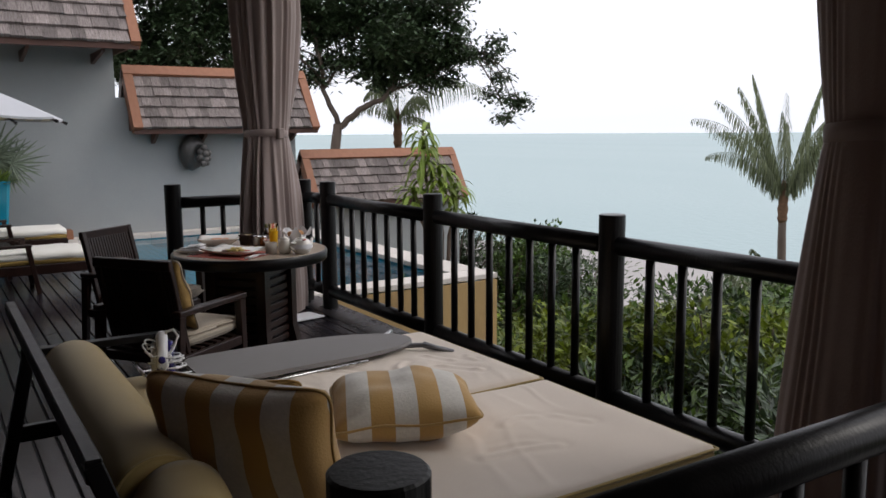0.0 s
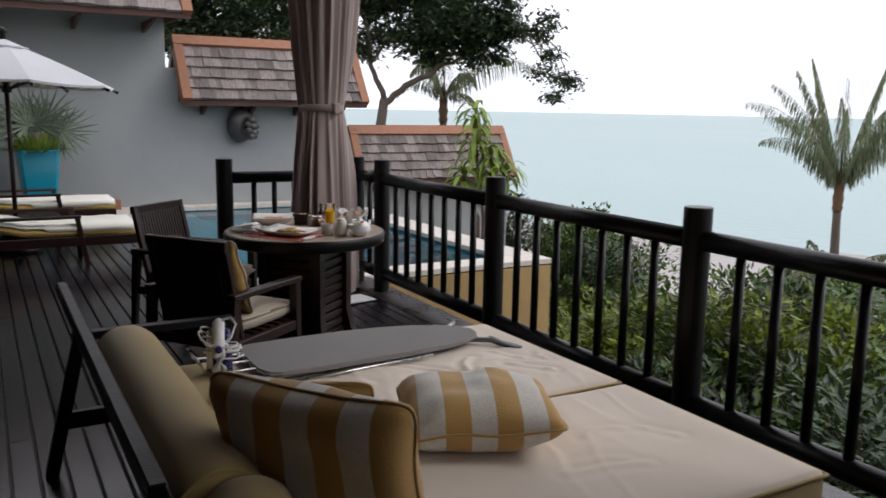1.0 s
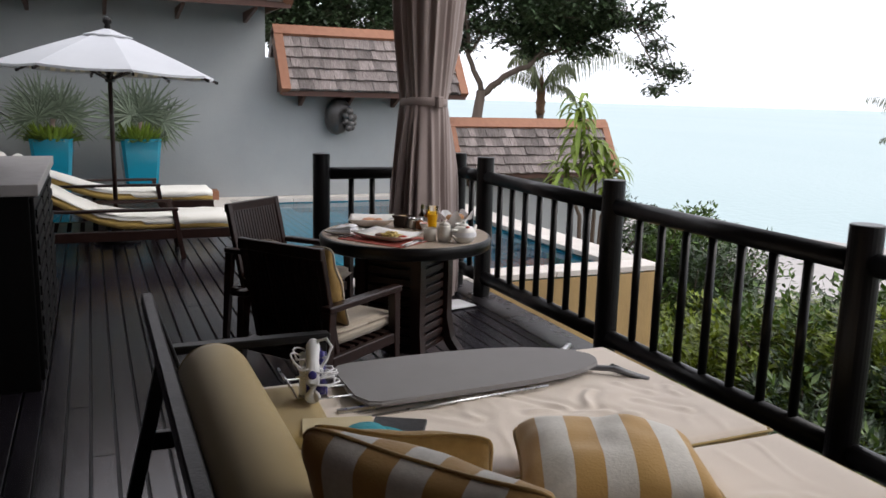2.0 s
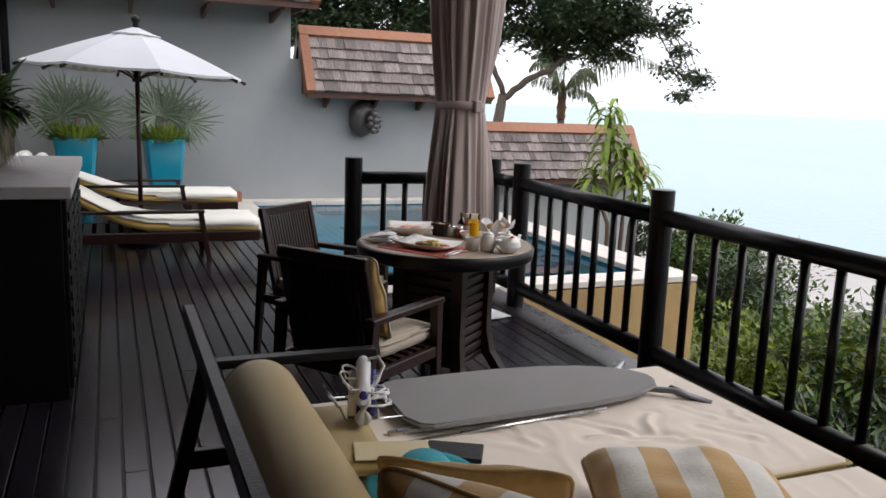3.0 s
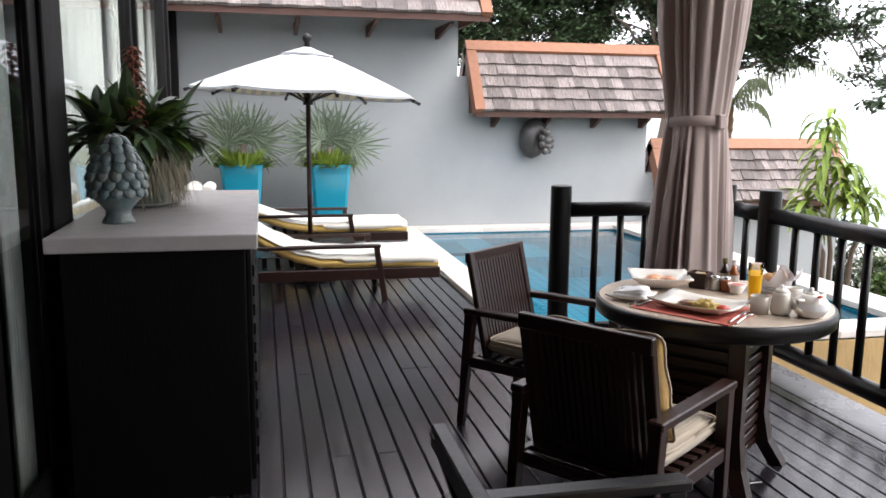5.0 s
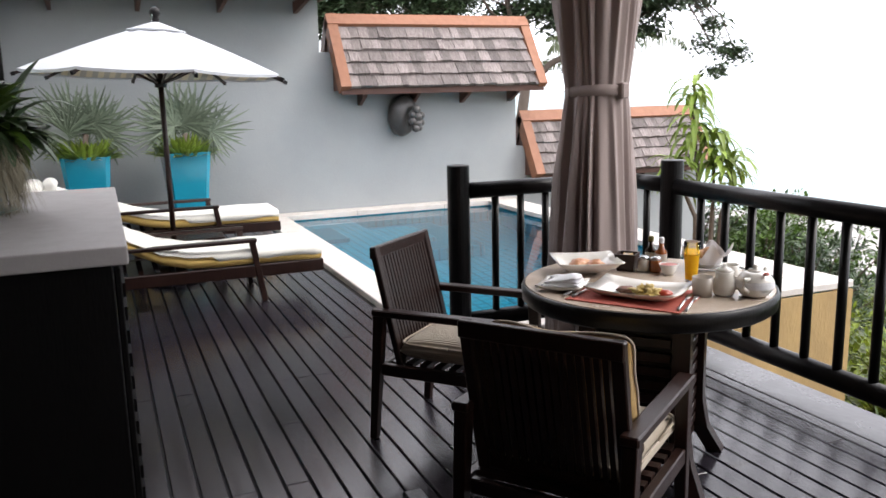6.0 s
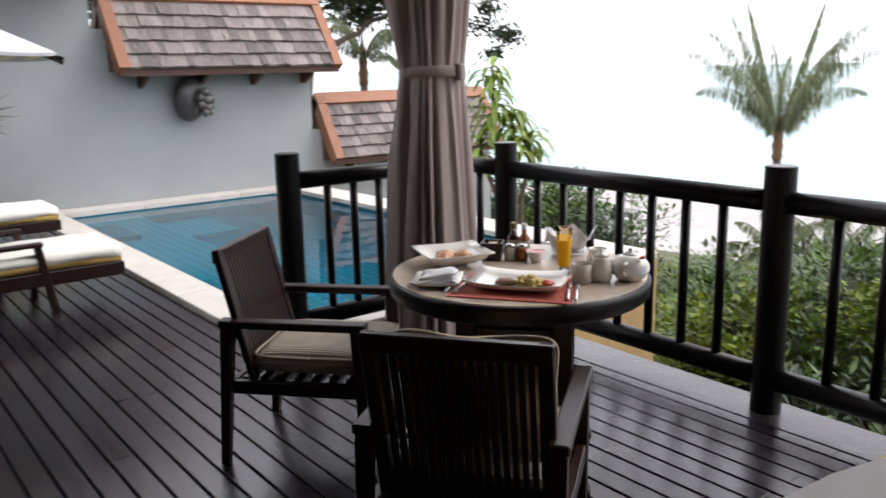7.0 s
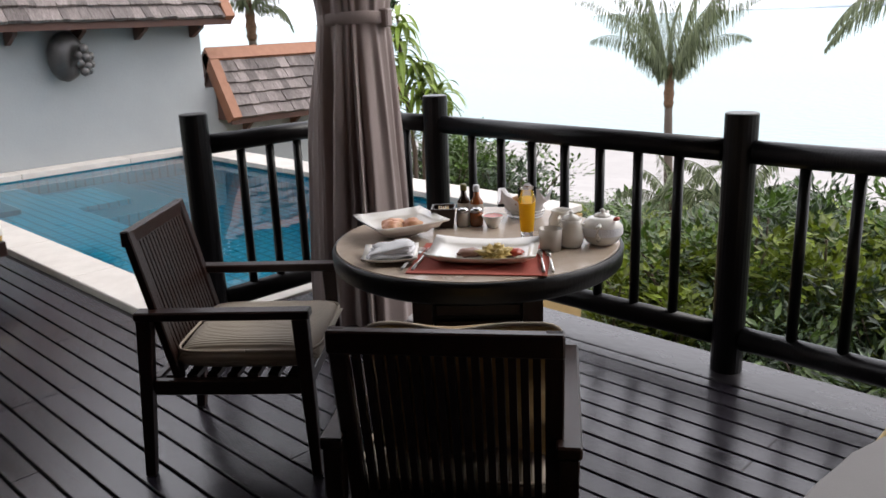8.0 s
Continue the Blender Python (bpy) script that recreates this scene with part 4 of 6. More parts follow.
M_FROST = mat("milky_glass", (0.58, 0.53, 0.47), 0.10, (0.50, 0.45, 0.40), 6, (1, 1, 1), 0.4, 0.0, trans=0.5, coat=0.3)
tumbler(pose(2.318, 4.858, TZ), 0.020, 0.031, 0.167, 0.72, M_JUICE, "juice_glass", "tall glass of orange juice on the table", M_CLEAR)
tumbler(pose(2.243, 4.705, TZ), 0.033, 0.037, 0.07, 0, None, "water_glass", "short milky clear glass on the table", M_FROST)


def pot_handle(pts, r, parent):
    part("handle", tube(pts, r, 10), M_PORC, parent, smooth=True)


def teapot():
    t = thing("teapot", pose(2.405, 4.622, TZ, 0, 0, 25), "white porcelain teapot with a lid", "teapot")
    part("body", lathe([(0.035, 0), (0.05, 0.008), (0.066, 0.035), (0.064, 0.062), (0.045, 0.085), (0.028, 0.09)], 32), M_PORC, t, smooth=True)
    part("lid", lathe([(0.030, 0.088), (0.022, 0.097), (0.006, 0.101), (0.010, 0.109), (0.002, 0.115)], 20), M_PORC, t, smooth=True)
    part("spout", tube([(0.05, 0, 0.035), (0.085, 0, 0.05), (0.098, 0, 0.085)], [0.016, 0.011, 0.008], 12), M_PORC, t, smooth=True)
    part("wrap", lathe([(0.0665, 0.034), (0.0675, 0.045), (0.065, 0.06)], 32, cap=False), M_NAPKIN, t, smooth=True)
    pot_handle([(-0.055, 0, 0.07), (-0.095, 0, 0.075), (-0.10, 0, 0.045), (-0.06, 0, 0.025)], 0.007, t)
    blob("flower", pose(2.40, 4.565, TZ + 0.088), 0.012, 0.7, M_TOMATO, "tiny red flower on the teapot", "flower", 9, 0.5, 2)


teapot()


def jug(m, r, h, label, lid=False, name="milk_jug"):
    t = thing(name, m, label, "jug" if name == "milk_jug" else "cup")
    part("body", lathe([(r * 0.8, 0), (r, h * 0.15), (r * 1.02, h * 0.45), (r * 0.78, h * 0.85), (r * 0.85, h), (r * 0.80, h), (r * 0.72, h * 0.85), (r * 0.94, h * 0.4), (r * 0.7, 0.006)], 28), M_PORC, t, smooth=True)
    pot_handle([(0, -r * 0.9, h * 0.75), (0, -r * 1.7, h * 0.7), (0, -r * 1.7, h * 0.35), (0, -r * 0.95, h * 0.25)], 0.005, t)
    if lid:
        part("lid", lathe([(r * 0.8, h), (r * 0.5, h + 0.012), (0.006, h + 0.016), (0.008, h + 0.024), (0.002, h + 0.028)], 20), M_PORC, t, smooth=True)
    return t


jug(pose(2.318, 4.68, TZ, 0, 0, 60), 0.039, 0.088, "white porcelain milk jug with a lid", True)
jug(pose(2.495, 4.85, TZ, 0, 0, -60), 0.042, 0.062, "white porcelain tea cup on the table", False, "tea_cup")


def jar(m, cap, body, label, category="sauce bottle", h=0.12):
    t = thing("sauce_bottle", m, label, category, "sauce bottles")
    bottle = part("bottle", lathe([(0.020, 0), (0.024, 0.006), (0.024, h * 0.52), (0.012, h * 0.66), (0.010, h * 0.86)], 20), body, t, smooth=True)
    part("label", lathe([(0.0245, 0.012), (0.0245, h * 0.46)], 20, cap=False), M_PAPER, bottle)
    part("cap", lathe([(0.012, h * 0.84), (0.012, h), (0.009, h + 0.004)], 16), cap, bottle, smooth=False)
    return t


M_CAPG = mat("olive_green_cap", (0.12, 0.11, 0.02), 0.4)
jar(pose(2.405, 5.225, TZ), M_CAPG, M_SOY, "small dark sauce bottle with an olive cap")
jar(pose(2.42, 5.175, TZ), M_NAPKIN, M_AMBER, "small reddish sauce bottle with a pale cap")


def spice_pots():
    for p, mt, lb in (((2.305, 5.137), M_PAPER, "small grey salt pot on the table"), ((2.338, 5.102), M_AMBER, "small amber glass pepper pot on the table")):
        t = thing("shaker", pose(p[0], p[1], TZ), lb, "shaker", "shakers")
        part("body", lathe([(0.022, 0), (0.024, 0.004), (0.024, 0.045), (0.021, 0.05)], 20), mt, t, smooth=True)
        part("top", lathe([(0.022, 0.049), (0.021, 0.060), (0.012, 0.064)], 20), M_STEEL, t, smooth=True)


spice_pots()


def wooden_cup():
    t = thing("condiment_box", pose(2.262, 5.19, TZ, 0, 0, 40), "dark brown square box of sweetener sachets", "box")
    rings = [[(s * a, s * b, z) for a, b in ((-1, -1), (1, -1), (1, 1), (-1, 1))] for s, z in ((0.034, 0), (0.043, 0.07), (0.037, 0.07), (0.030, 0.01))]
    tub = part("box", loft(rings), M_DARKWOOD, t)
    for i in range(5):
        part("sachet", box(-0.026, 0.026, -0.02 + 0.01 * i, -0.017 + 0.01 * i, 0.012, 0.066, 0, None, pose(0, 0, 0, 3 * i - 6, 0, 4 * i - 8)), M_PAPER if i % 2 else M_GOLD, tub)


wooden_cup()


def sauce_bowl():
    t = thing("sauce_bowl", pose(2.355, 5.04, TZ), "small white bowl of red jam on the table", "bowl")
    part("bowl", lathe([(0.02, 0), (0.022, 0.005), (0.040, 0.043), (0.037, 0.043), (0.018, 0.009)], 24), M_PORC, t, smooth=True)
    part("jam", lathe([(0.001, 0.041), (0.0355, 0.040), (0.02, 0.02)], 24), M_TOMATO, t)


sauce_bowl()


def bread_basket():
    t = thing("bread_basket", pose(2.54, 5.045, TZ, 0, 0, -50), "steel wire basket lined with a white napkin and filled with bread", "basket")
    for i in range(3):
        z, r = 0.004 + 0.012 * i, 0.062 + 0.006 * i
        part("wire", tube([(r * math.cos(2 * math.pi * k / 28), r * 0.75 * math.sin(2 * math.pi * k / 28), z) for k in range(29)], 0.0022, 6), M_STEEL, t, smooth=True)
    rings = []
    for i, (r, z) in enumerate(((0.03, 0.006), (0.055, 0.014), (0.078, 0.055), (0.098, 0.085))):
        rings.append([((r + (0.02 * noise.noise(Vector((math.cos(a) * 2, math.sin(a) * 2, i * 0.7))) if i else 0)) * math.cos(a), 0.8 * (r + 0.01 * math.sin(7 * a) * (i > 1)) * math.sin(a), z + (0.026 * math.sin(5 * a + 1) + 0.010 * math.sin(9 * a) if i == 3 else 0)) for a in [2 * math.pi * k / 40 for k in range(40)]])
    part("napkin_liner", loft(rings, True, False), M_NAPKIN, t, smooth=True)
    for dx, dy, dz, sd in ((-0.03, 0.0, 0.060, 11), (0.03, 0.015, 0.062, 12), (0.0, -0.03, 0.066, 13)):
        blob("bread_roll", pose(2.54 + dx, 5.045 + dy, TZ + dz), 0.034, 0.8, M_BREAD, "golden bread roll in the lined basket", "bread", sd, 0.15, 2)


bread_basket()


# ---- daybed ----
def daybed():
    t = thing("daybed", pose(0, 0, 0), "dark wood daybed with a slatted leaning back and low base", "daybed")
    y0, y1 = 1.76, 3.68
    part("base_frame", box(1.00, 2.72, y0, y0 + 0.06, 0.13, 0.265, 0.005), M_BLACK, t)
    part("base_frame", box(1.00, 2.72, y1 - 0.06, y1, 0.13, 0.265, 0.005), M_BLACK, t)
    part("base_frame", box(2.66, 2.72, y0 + 0.06, y1 - 0.06, 0.13, 0.265, 0.005), M_BLACK, t)
    part("base_frame", box(1.00, 1.06, y0 + 0.06, y1 - 0.06, 0.13, 0.265, 0.005), M_BLACK, t)
    part("base_board", box(1.06, 2.66, y0 + 0.06, y1 - 0.06, 0.23, 0.255), M_BLACK, t)
    for x, y in ((2.66, y0 + 0.05), (2.66, y1 - 0.06), (1.45, y0 + 0.05), (1.45, y1 - 0.06)):
        part("leg", box(x - 0.03, x + 0.03, y - 0.03, y + 0.03, 0, 0.13, 0.004), M_BLACK, t)
    for y in (y0 - 0.04, y1 + 0.075):
        part("back_leg", beam((0.675, y, 0), (0.81, y, 0.57), 0.05, 0.05), M_BLACK, t)
        part("front_arm_post", beam((1.40, y, 0.0), (1.39, y, 0.555), 0.05, 0.05), M_BLACK, t)
        part("armrest", box(0.78, 1.43, y - 0.030, y + 0.030, 0.555, 0.587, 0.006), M_BLACK, t)
        part("side_rail", box(0.715, 1.39, y - 0.018, y + 0.018, 0.19, 0.26, 0.004), M_BLACK, t)
    for y in (y0, y1 - 0.03):
        part("back_post", beam((0.93, y, 0.24), (0.745, y, 0.80), 0.05, 0.042), M_BLACK, t)
    part("back_top_rail", beam((0.748, y0 - 0.02, 0.785), (0.748, y1 - 0.005, 0.785), 0.036, 0.055), M_BLACK, t)
    part("back_bottom_rail", beam((0.915, y0, 0.285), (0.915, y1 - 0.04, 0.285), 0.036, 0.05), M_BLACK, t)
    for i in range(54):
        y = y0 + 0.035 + i * 0.0345
        part("back_slat", beam((0.908, y, 0.30), (0.757, y, 0.775), 0.012, 0.026, bevel=0), M_BLACK, t)


daybed()


def mattress(yc, sy, seed, label, turn=0, folds=()):
    t = thing("mattress", pose(1.90, yc, 0.267, 0, 0, turn), label, "mattress", "daybed mattresses")
    sx = 1.70
    bm = box(-sx / 2, sx / 2, -sy / 2, sy / 2, 0, 0.125, 0.025, None, None, 3)
    border = part("border", bm, M_OLIVE, t, "olive canvas border", smooth=True)
    n1, n2 = 170, 100
    bm = bmesh.new()
    g = []
    for i in range(n1 + 1):
        row = []
        for j in range(n2 + 1):
            u, v = 2 * i / n1 - 1, 2 * j / n2 - 1
            e = max(0.0, 1 - max(abs(u), abs(v)) ** 24)
            x, y = u * (sx / 2 - 0.004), v * (sy / 2 - 0.004)
            w = 0.010 * noise.noise(Vector((x * 3 + seed, y * 3, 0.4)))
            # creases where the cover is pulled
            f = noise.noise(Vector((x * 2.2 + 3 * seed, y * 2.2, 2.0)))
            rdg = 1 - min(1, abs(noise.noise(Vector((x * 5.5 + 0.8 * y + seed, y * 3.0 - 1.6 * x, 5.0)))) * 6)
            w += (0.005 if seed == 1 else 0.011) * rdg * max(0, f + 0.15)
            for x0, y0, x1, y1, h in folds:
                dx, dy = x1 - x0, y1 - y0
                k = max(0.0, min(1.0, ((x + 1.90 - x0) * dx + (y + yc - y0) * dy) / (dx * dx + dy * dy)))
                bow = 0.02 * math.sin(math.pi * k)
                d = math.hypot(x + 1.90 - x0 - k * dx + bow * 0.5, y + yc - y0 - k * dy - bow)
                w += h * math.sin(math.pi * (0.1 + 0.8 * k)) * math.exp(-(d / 0.013) ** 2) - 0.35 * h * math.exp(-((d - 0.035) / 0.02) ** 2)
            row.append(bm.verts.new((x, y, 0.118 + 0.026 * e ** 0.5 + w * e)))
        g.append(row)
    for i in range(n1):
        for j in range(n2):
            bm.faces.new((g[i][j], g[i + 1][j], g[i + 1][j + 1], g[i][j + 1]))
    part("top_panel", bm, M_MATTRESS, t, "creased cream canvas top", smooth=True)
    pts = [(sx / 2 * math.copysign(min(1, abs(math.cos(a)) * 1.5), math.cos(a)), sy / 2 * math.copysign(min(1, abs(math.sin(a)) * 1.5), math.sin(a)), 0.12) for a in [2 * math.pi * i / 64 for i in range(65)]]
    part("piping", tube(pts, 0.006, 6), M_OLIVE, border, smooth=True)


# folds of the loose covers: from, to, height
FOLDS_NEAR = ((2.00, 2.12, 2.27, 2.06, 0.007), (2.08, 2.16, 2.24, 2.11, 0.004), (2.46, 2.29, 2.52, 2.18, 0.007), (2.22, 2.31, 2.38, 2.32, 0.006))
FOLDS_FAR = ((1.97, 3.36, 2.15, 3.12, 0.020), (2.00, 3.13, 2.27, 3.03, 0.014), (2.33, 3.23, 2.24, 3.10, 0.013), (2.45, 3.09, 2.56, 2.94, 0.013), (2.49, 3.28, 2.55, 3.14, 0.011), (2.67, 3.18, 2.64, 3.09, 0.012), (2.12, 3.05, 2.36, 2.97, 0.008), (1.72, 3.33, 1.80, 3.14, 0.008))
mattress(2.235, 0.93, 1, "cream canvas daybed mattress with an olive border, slightly creased", 0, FOLDS_NEAR)
mattress(3.225, 1.01, 2, "cream canvas daybed mattress with creased cover under the ironing board", 1.2, FOLDS_FAR)


def bolster(m, ln, r, label):
    t = thing("bolster", m, label, "bolster", "daybed bolsters")
    rings = []
    for y, k in ((-0.5, 0.72), (-0.497, 0.86), (-0.488, 0.95), (-0.46, 1.0), (-0.3, 1.015), (0, 1.0), (0.3, 1.015), (0.46, 1.0), (0.488, 0.95), (0.497, 0.86), (0.5, 0.72)):
        rings.append([(r * k * math.cos(a) * (1 + 0.02 * math.sin(3 * a + 9 * y)), y * ln, r * k * math.sin(a) * (1.0 if math.sin(a) > 0 else 0.93)) for a in [2 * math.pi * i / 36 for i in range(36)]])
    part("cover", loft(rings), M_OLIVE, t, smooth=True)
    for s in (-1, 1):
        part("piping", tube([(r * 0.93 * math.cos(a), s * ln * 0.491, r * 0.91 * math.sin(a)) for a in [2 * math.pi * i / 36 for i in range(37)]], 0.006, 6), M_OLIVE, t, smooth=True)


bolster(pose(0.946, 2.78, 0.544), 1.44, 0.125, "long mustard olive bolster along the daybed back")
bolster(pose(0.97, 1.90, 0.533, 0, 0, -8), 0.30, 0.121, "short mustard olive bolster end on the daybed")


def leaning(tl, tr, br, lift=0.0):
    """The pose of a pillow from three of its corners."""
    tl, tr, br = Vector(tl), Vector(tr), Vector(br)
    x = (tr - tl).normalized()
    y = (tr - br) - (tr - br).dot(x) * x
    y.normalize()
    z = x.cross(y)
    m = Matrix((x, y, z)).transposed().to_4x4()
    m.translation = (tl + br) / 2 - z * lift
    return m


pillow("upright gold and white striped pillow leaning on the bolster", leaning((1.005, 2.29, 0.825), (1.335, 1.85, 0.83), (1.39, 1.92, 0.425)), 0.61, 0.45, 0.21, M_STRIPE, 1, "daybed pillows", p_=0.115)
pillow("golden yellow patterned pillow behind the striped one", leaning((1.10, 2.66, 0.675), (1.48, 2.385, 0.69), (1.53, 2.47, 0.425)), 0.48, 0.29, 0.09, M_GOLD, 2, "daybed pillows")
pillow("gold and white striped pillow lying on the mattress", pose(1.905, 2.495, 0.503, 0, -2, -25), 0.54, 0.48, 0.215, M_STRIPE, 3, "daybed pillows")
wedge = thing("flat_cushion", pose(1.16, 3.31, 0.412, 0, 0, -4), "flat mustard cushion lying at the end of the daybed", "cushion")
part("cover", cushion(0.26, 0.56, 0.05, 10, 8, 0, 0.003, 4), M_OLIVE, wedge, smooth=True)

M_CARD = mat("cream_card", (0.62, 0.53, 0.33), 0.7, (0.55, 0.46, 0.28), 10)
M_TEALCLOTH = mat("bright_turquoise_straw", (0.01, 0.30, 0.36), 0.6, (0.01, 0.20, 0.26), 20, (1, 1, 1), 0.5, 0.3, 120)
hat = thing("sun_hat", pose(1.325, 2.94, 0.428, 4, -5, 0), "turquoise sun hat lying among the pillows", "hat")
part("brim", lathe([(0.085, 0.012), (0.15, 0.004), (0.165, 0.010), (0.163, 0.016), (0.15, 0.012), (0.085, 0.02)], 40), M_TEALCLOTH, hat, smooth=True)
part("crown", lathe([(0.088, 0.012), (0.082, 0.06), (0.06, 0.085), (0.002, 0.09)], 32), M_TEALCLOTH, hat, smooth=True)
card = tagged(part("paper_card", box(-0.115, 0.115, -0.065, 0.065, 0, 0.004, 0.001), M_CARD), "cream paper card lying on the flat cushion", "card")
card.matrix_basis = pose(1.285, 3.11, 0.464, 0, 0, -13)
book = tagged(part("notebook", box(-0.09, 0.09, -0.06, 0.06, 0, 0.016, 0.003), M_BLACK), "dark covered notebook lying on the mattress", "book")
book.matrix_basis = pose(1.50, 3.13, 0.416, 0, 0, -28)


def ironing_board():
    t = thing("ironing_board", Matrix.Translation((-0.054, -0.094, -0.10)) @ Matrix.Diagonal((1.104, 1.104, 1, 1)), "folded ironing board with a grey cover lying on the daybed", "ironing board")
    top, n = [], 40
    xs = [1.33, 1.36, 1.40, 1.60, 1.80, 1.98, 2.12, 2.22, 2.29, 2.325]
    hi = [3.40, 3.455, 3.47, 3.475, 3.478, 3.47, 3.43, 3.385, 3.34, 3.28]
    lo = [3.14, 3.075, 3.055, 3.07, 3.08, 3.09, 3.11, 3.135, 3.175, 3.24]
    out = [(x, y) for x, y in zip(xs, hi)] + [(x, y) for x, y in list(zip(xs, lo))[::-1]]
    bm = slab(out, 0.536, 0.556)
    bmesh.ops.bevel(bm, geom=[e for e in bm.edges if abs(e.verts[0].co.z - e.verts[1].co.z) < 0.001], offset=0.007, segments=3, affect="EDGES")
    part("padded_cover", bm, M_GREYCLOTH, t)
    part("leg", tube([(1.27, 3.11, 0.515), (1.95, 3.12, 0.53), (2.30, 3.42, 0.535), (2.34, 3.46, 0.535)], 0.012, 10), M_STEEL, t, smooth=True)
    part("leg", tube([(1.25, 3.38, 0.515), (1.90, 3.40, 0.53), (2.34, 3.14, 0.535), (2.44, 3.06, 0.505)], 0.012, 10), M_GREYMETAL, t, smooth=True)
    part("foot_bar", tube([(2.40, 3.10, 0.51), (2.37, 3.20, 0.52)], 0.014, 10), M_BLACK, t, smooth=True)
    part("side_rod", tube([(1.22, 3.05, 0.505), (2.02, 3.075, 0.53)], 0.006, 8), M_STEEL, t, smooth=True)
    # wire rest for the iron at the broad end
    for dy in (0.0, 0.10, 0.20):
        part("iron_rest_wire", tube([(1.36, 3.16 + dy, 0.55), (1.24, 3.16 + dy, 0.552), (1.155, 3.16 + dy, 0.555), (1.135, 3.16 + dy, 0.60)], 0.004, 8), M_STEEL, t, smooth=True)
    part("iron_rest_wire", tube([(1.135, 3.15, 0.60), (1.135, 3.37, 0.60)], 0.004, 8), M_STEEL, t, smooth=True)


M_GREYMETAL = mat("grey_painted_steel", (0.16, 0.16, 0.17), 0.4, None, 10, metal=0.6)
ironing_board()

M_WPLASTIC = mat("white_plastic", (0.72, 0.72, 0.73), 0.3, None, 8, (1, 1, 1), 0.15, 0.0)
M_BPLASTIC = mat("blue_violet_plastic", (0.035, 0.03, 0.16), 0.25, None, 8, (1, 1, 1), 0.3, 0.0)


def iron():
    # standing on its heel, sole plate towards the daybed's end
    t = thing("steam_iron", pose(1.27, 3.38, 0.462, 0, 0, -15) @ Matrix.Scale(0.92, 4), "white and violet steam iron standing on its heel", "iron")

    def outline(w, ln):
        return [(-w, 0), (-w * 0.95, ln * 0.45), (-w * 0.6, ln * 0.8), (0, ln), (w * 0.6, ln * 0.8), (w * 0.95, ln * 0.45), (w, 0)]
    m = Matrix.Rotation(radians(66), 4, "X")
    bm = slab(outline(0.055, 0.23), 0, 0.012)
    bm.transform(m)
    part("sole_plate", bm, M_STEEL, t)
    rings = []
    for z, k in ((0.012, 1.0), (0.035, 0.95), (0.06, 0.72), (0.075, 0.45)):
        rings.append([m @ Vector((x * k, y * k + 0.01, z)) for x, y in outline(0.055, 0.22)])
    shell = part("body", loft(rings), M_BPLASTIC, t, smooth=False)
    part("handle", tube([m @ Vector(p) for p in ((0, 0.005, 0.05), (0, 0.0, 0.10), (0, 0.05, 0.125), (0, 0.13, 0.122), (0, 0.19, 0.10), (0, 0.205, 0.05))], [0.022, 0.03, 0.027, 0.024, 0.026, 0.02], 14), M_WPLASTIC, t, smooth=True)
    part("dial", lathe([(0.02, 0), (0.02, 0.012)], 20, None, tuple(m @ Vector((0, 0.085, 0.07)))), M_BPLASTIC, shell)
    for by, br in ((0.075, 0.016),):
        knob = lathe([(br, 0.0), (br, 0.008), (br * 0.6, 0.011)], 16)
        knob.transform(m @ Matrix.Translation((0, by, 0.148)))
        part("button", knob, M_BPLASTIC, shell, smooth=True)
    for sx in (-1, 1):
        flank = loft([[m @ Vector((sx * (0.03 + w), y, z)) for w, z in ((0, 0.03), (0.022, 0.03), (0.012, 0.085), (-0.006, 0.09))] for y in (0.01, 0.09, 0.17)])
        part("side_panel", flank, M_WPLASTIC if sx < 0 else M_BPLASTIC, shell, smooth=True)
    rnd = random.Random(4)
    pts = []
    for i in range(60):
        a = i * 0.5
        pts.append((0.03 + (0.055 + 0.02 * math.sin(i * 0.31)) * math.cos(a) + 0.01 * rnd.uniform(-1, 1), -0.05 + 0.04 * math.sin(a) + 0.01 * rnd.uniform(-1, 1), 0.085 + 0.02 * math.sin(a * 0.37) + 0.0008 * i))
    part("power_cord", tube(pts, 0.004, 6), M_WPLASTIC, t, "white coiled cord", smooth=True)
    for j in range(5):
        # slack loops of the cord hanging round the body
        c0, c1, tilt = rnd.uniform(-0.05, 0.06), rnd.uniform(-0.06, 0.0), rnd.uniform(-0.9, 0.9)
        lp = []
        for i in range(25):
            a = 2 * math.pi * i / 24
            lp.append((c0 + 0.062 * math.cos(a) * math.cos(tilt) + 0.01 * math.sin(3 * a + j), c1 + 0.045 * math.sin(a), 0.11 + 0.012 * j + 0.055 * math.cos(a) * math.sin(tilt) + 0.02 * math.sin(2 * a + j)))
        part("power_cord", tube(lp, 0.0042, 6), M_WPLASTIC, t, smooth=True)
    part("power_cord", tube([(0.0, -0.03, 0.19), (0.02, -0.02, 0.235), (0.05, -0.03, 0.245), (0.07, -0.05, 0.22), (0.05, -0.06, 0.17), (0.02, -0.07, 0.13)], 0.006, 8), M_WPLASTIC, t, smooth=True)


iron()


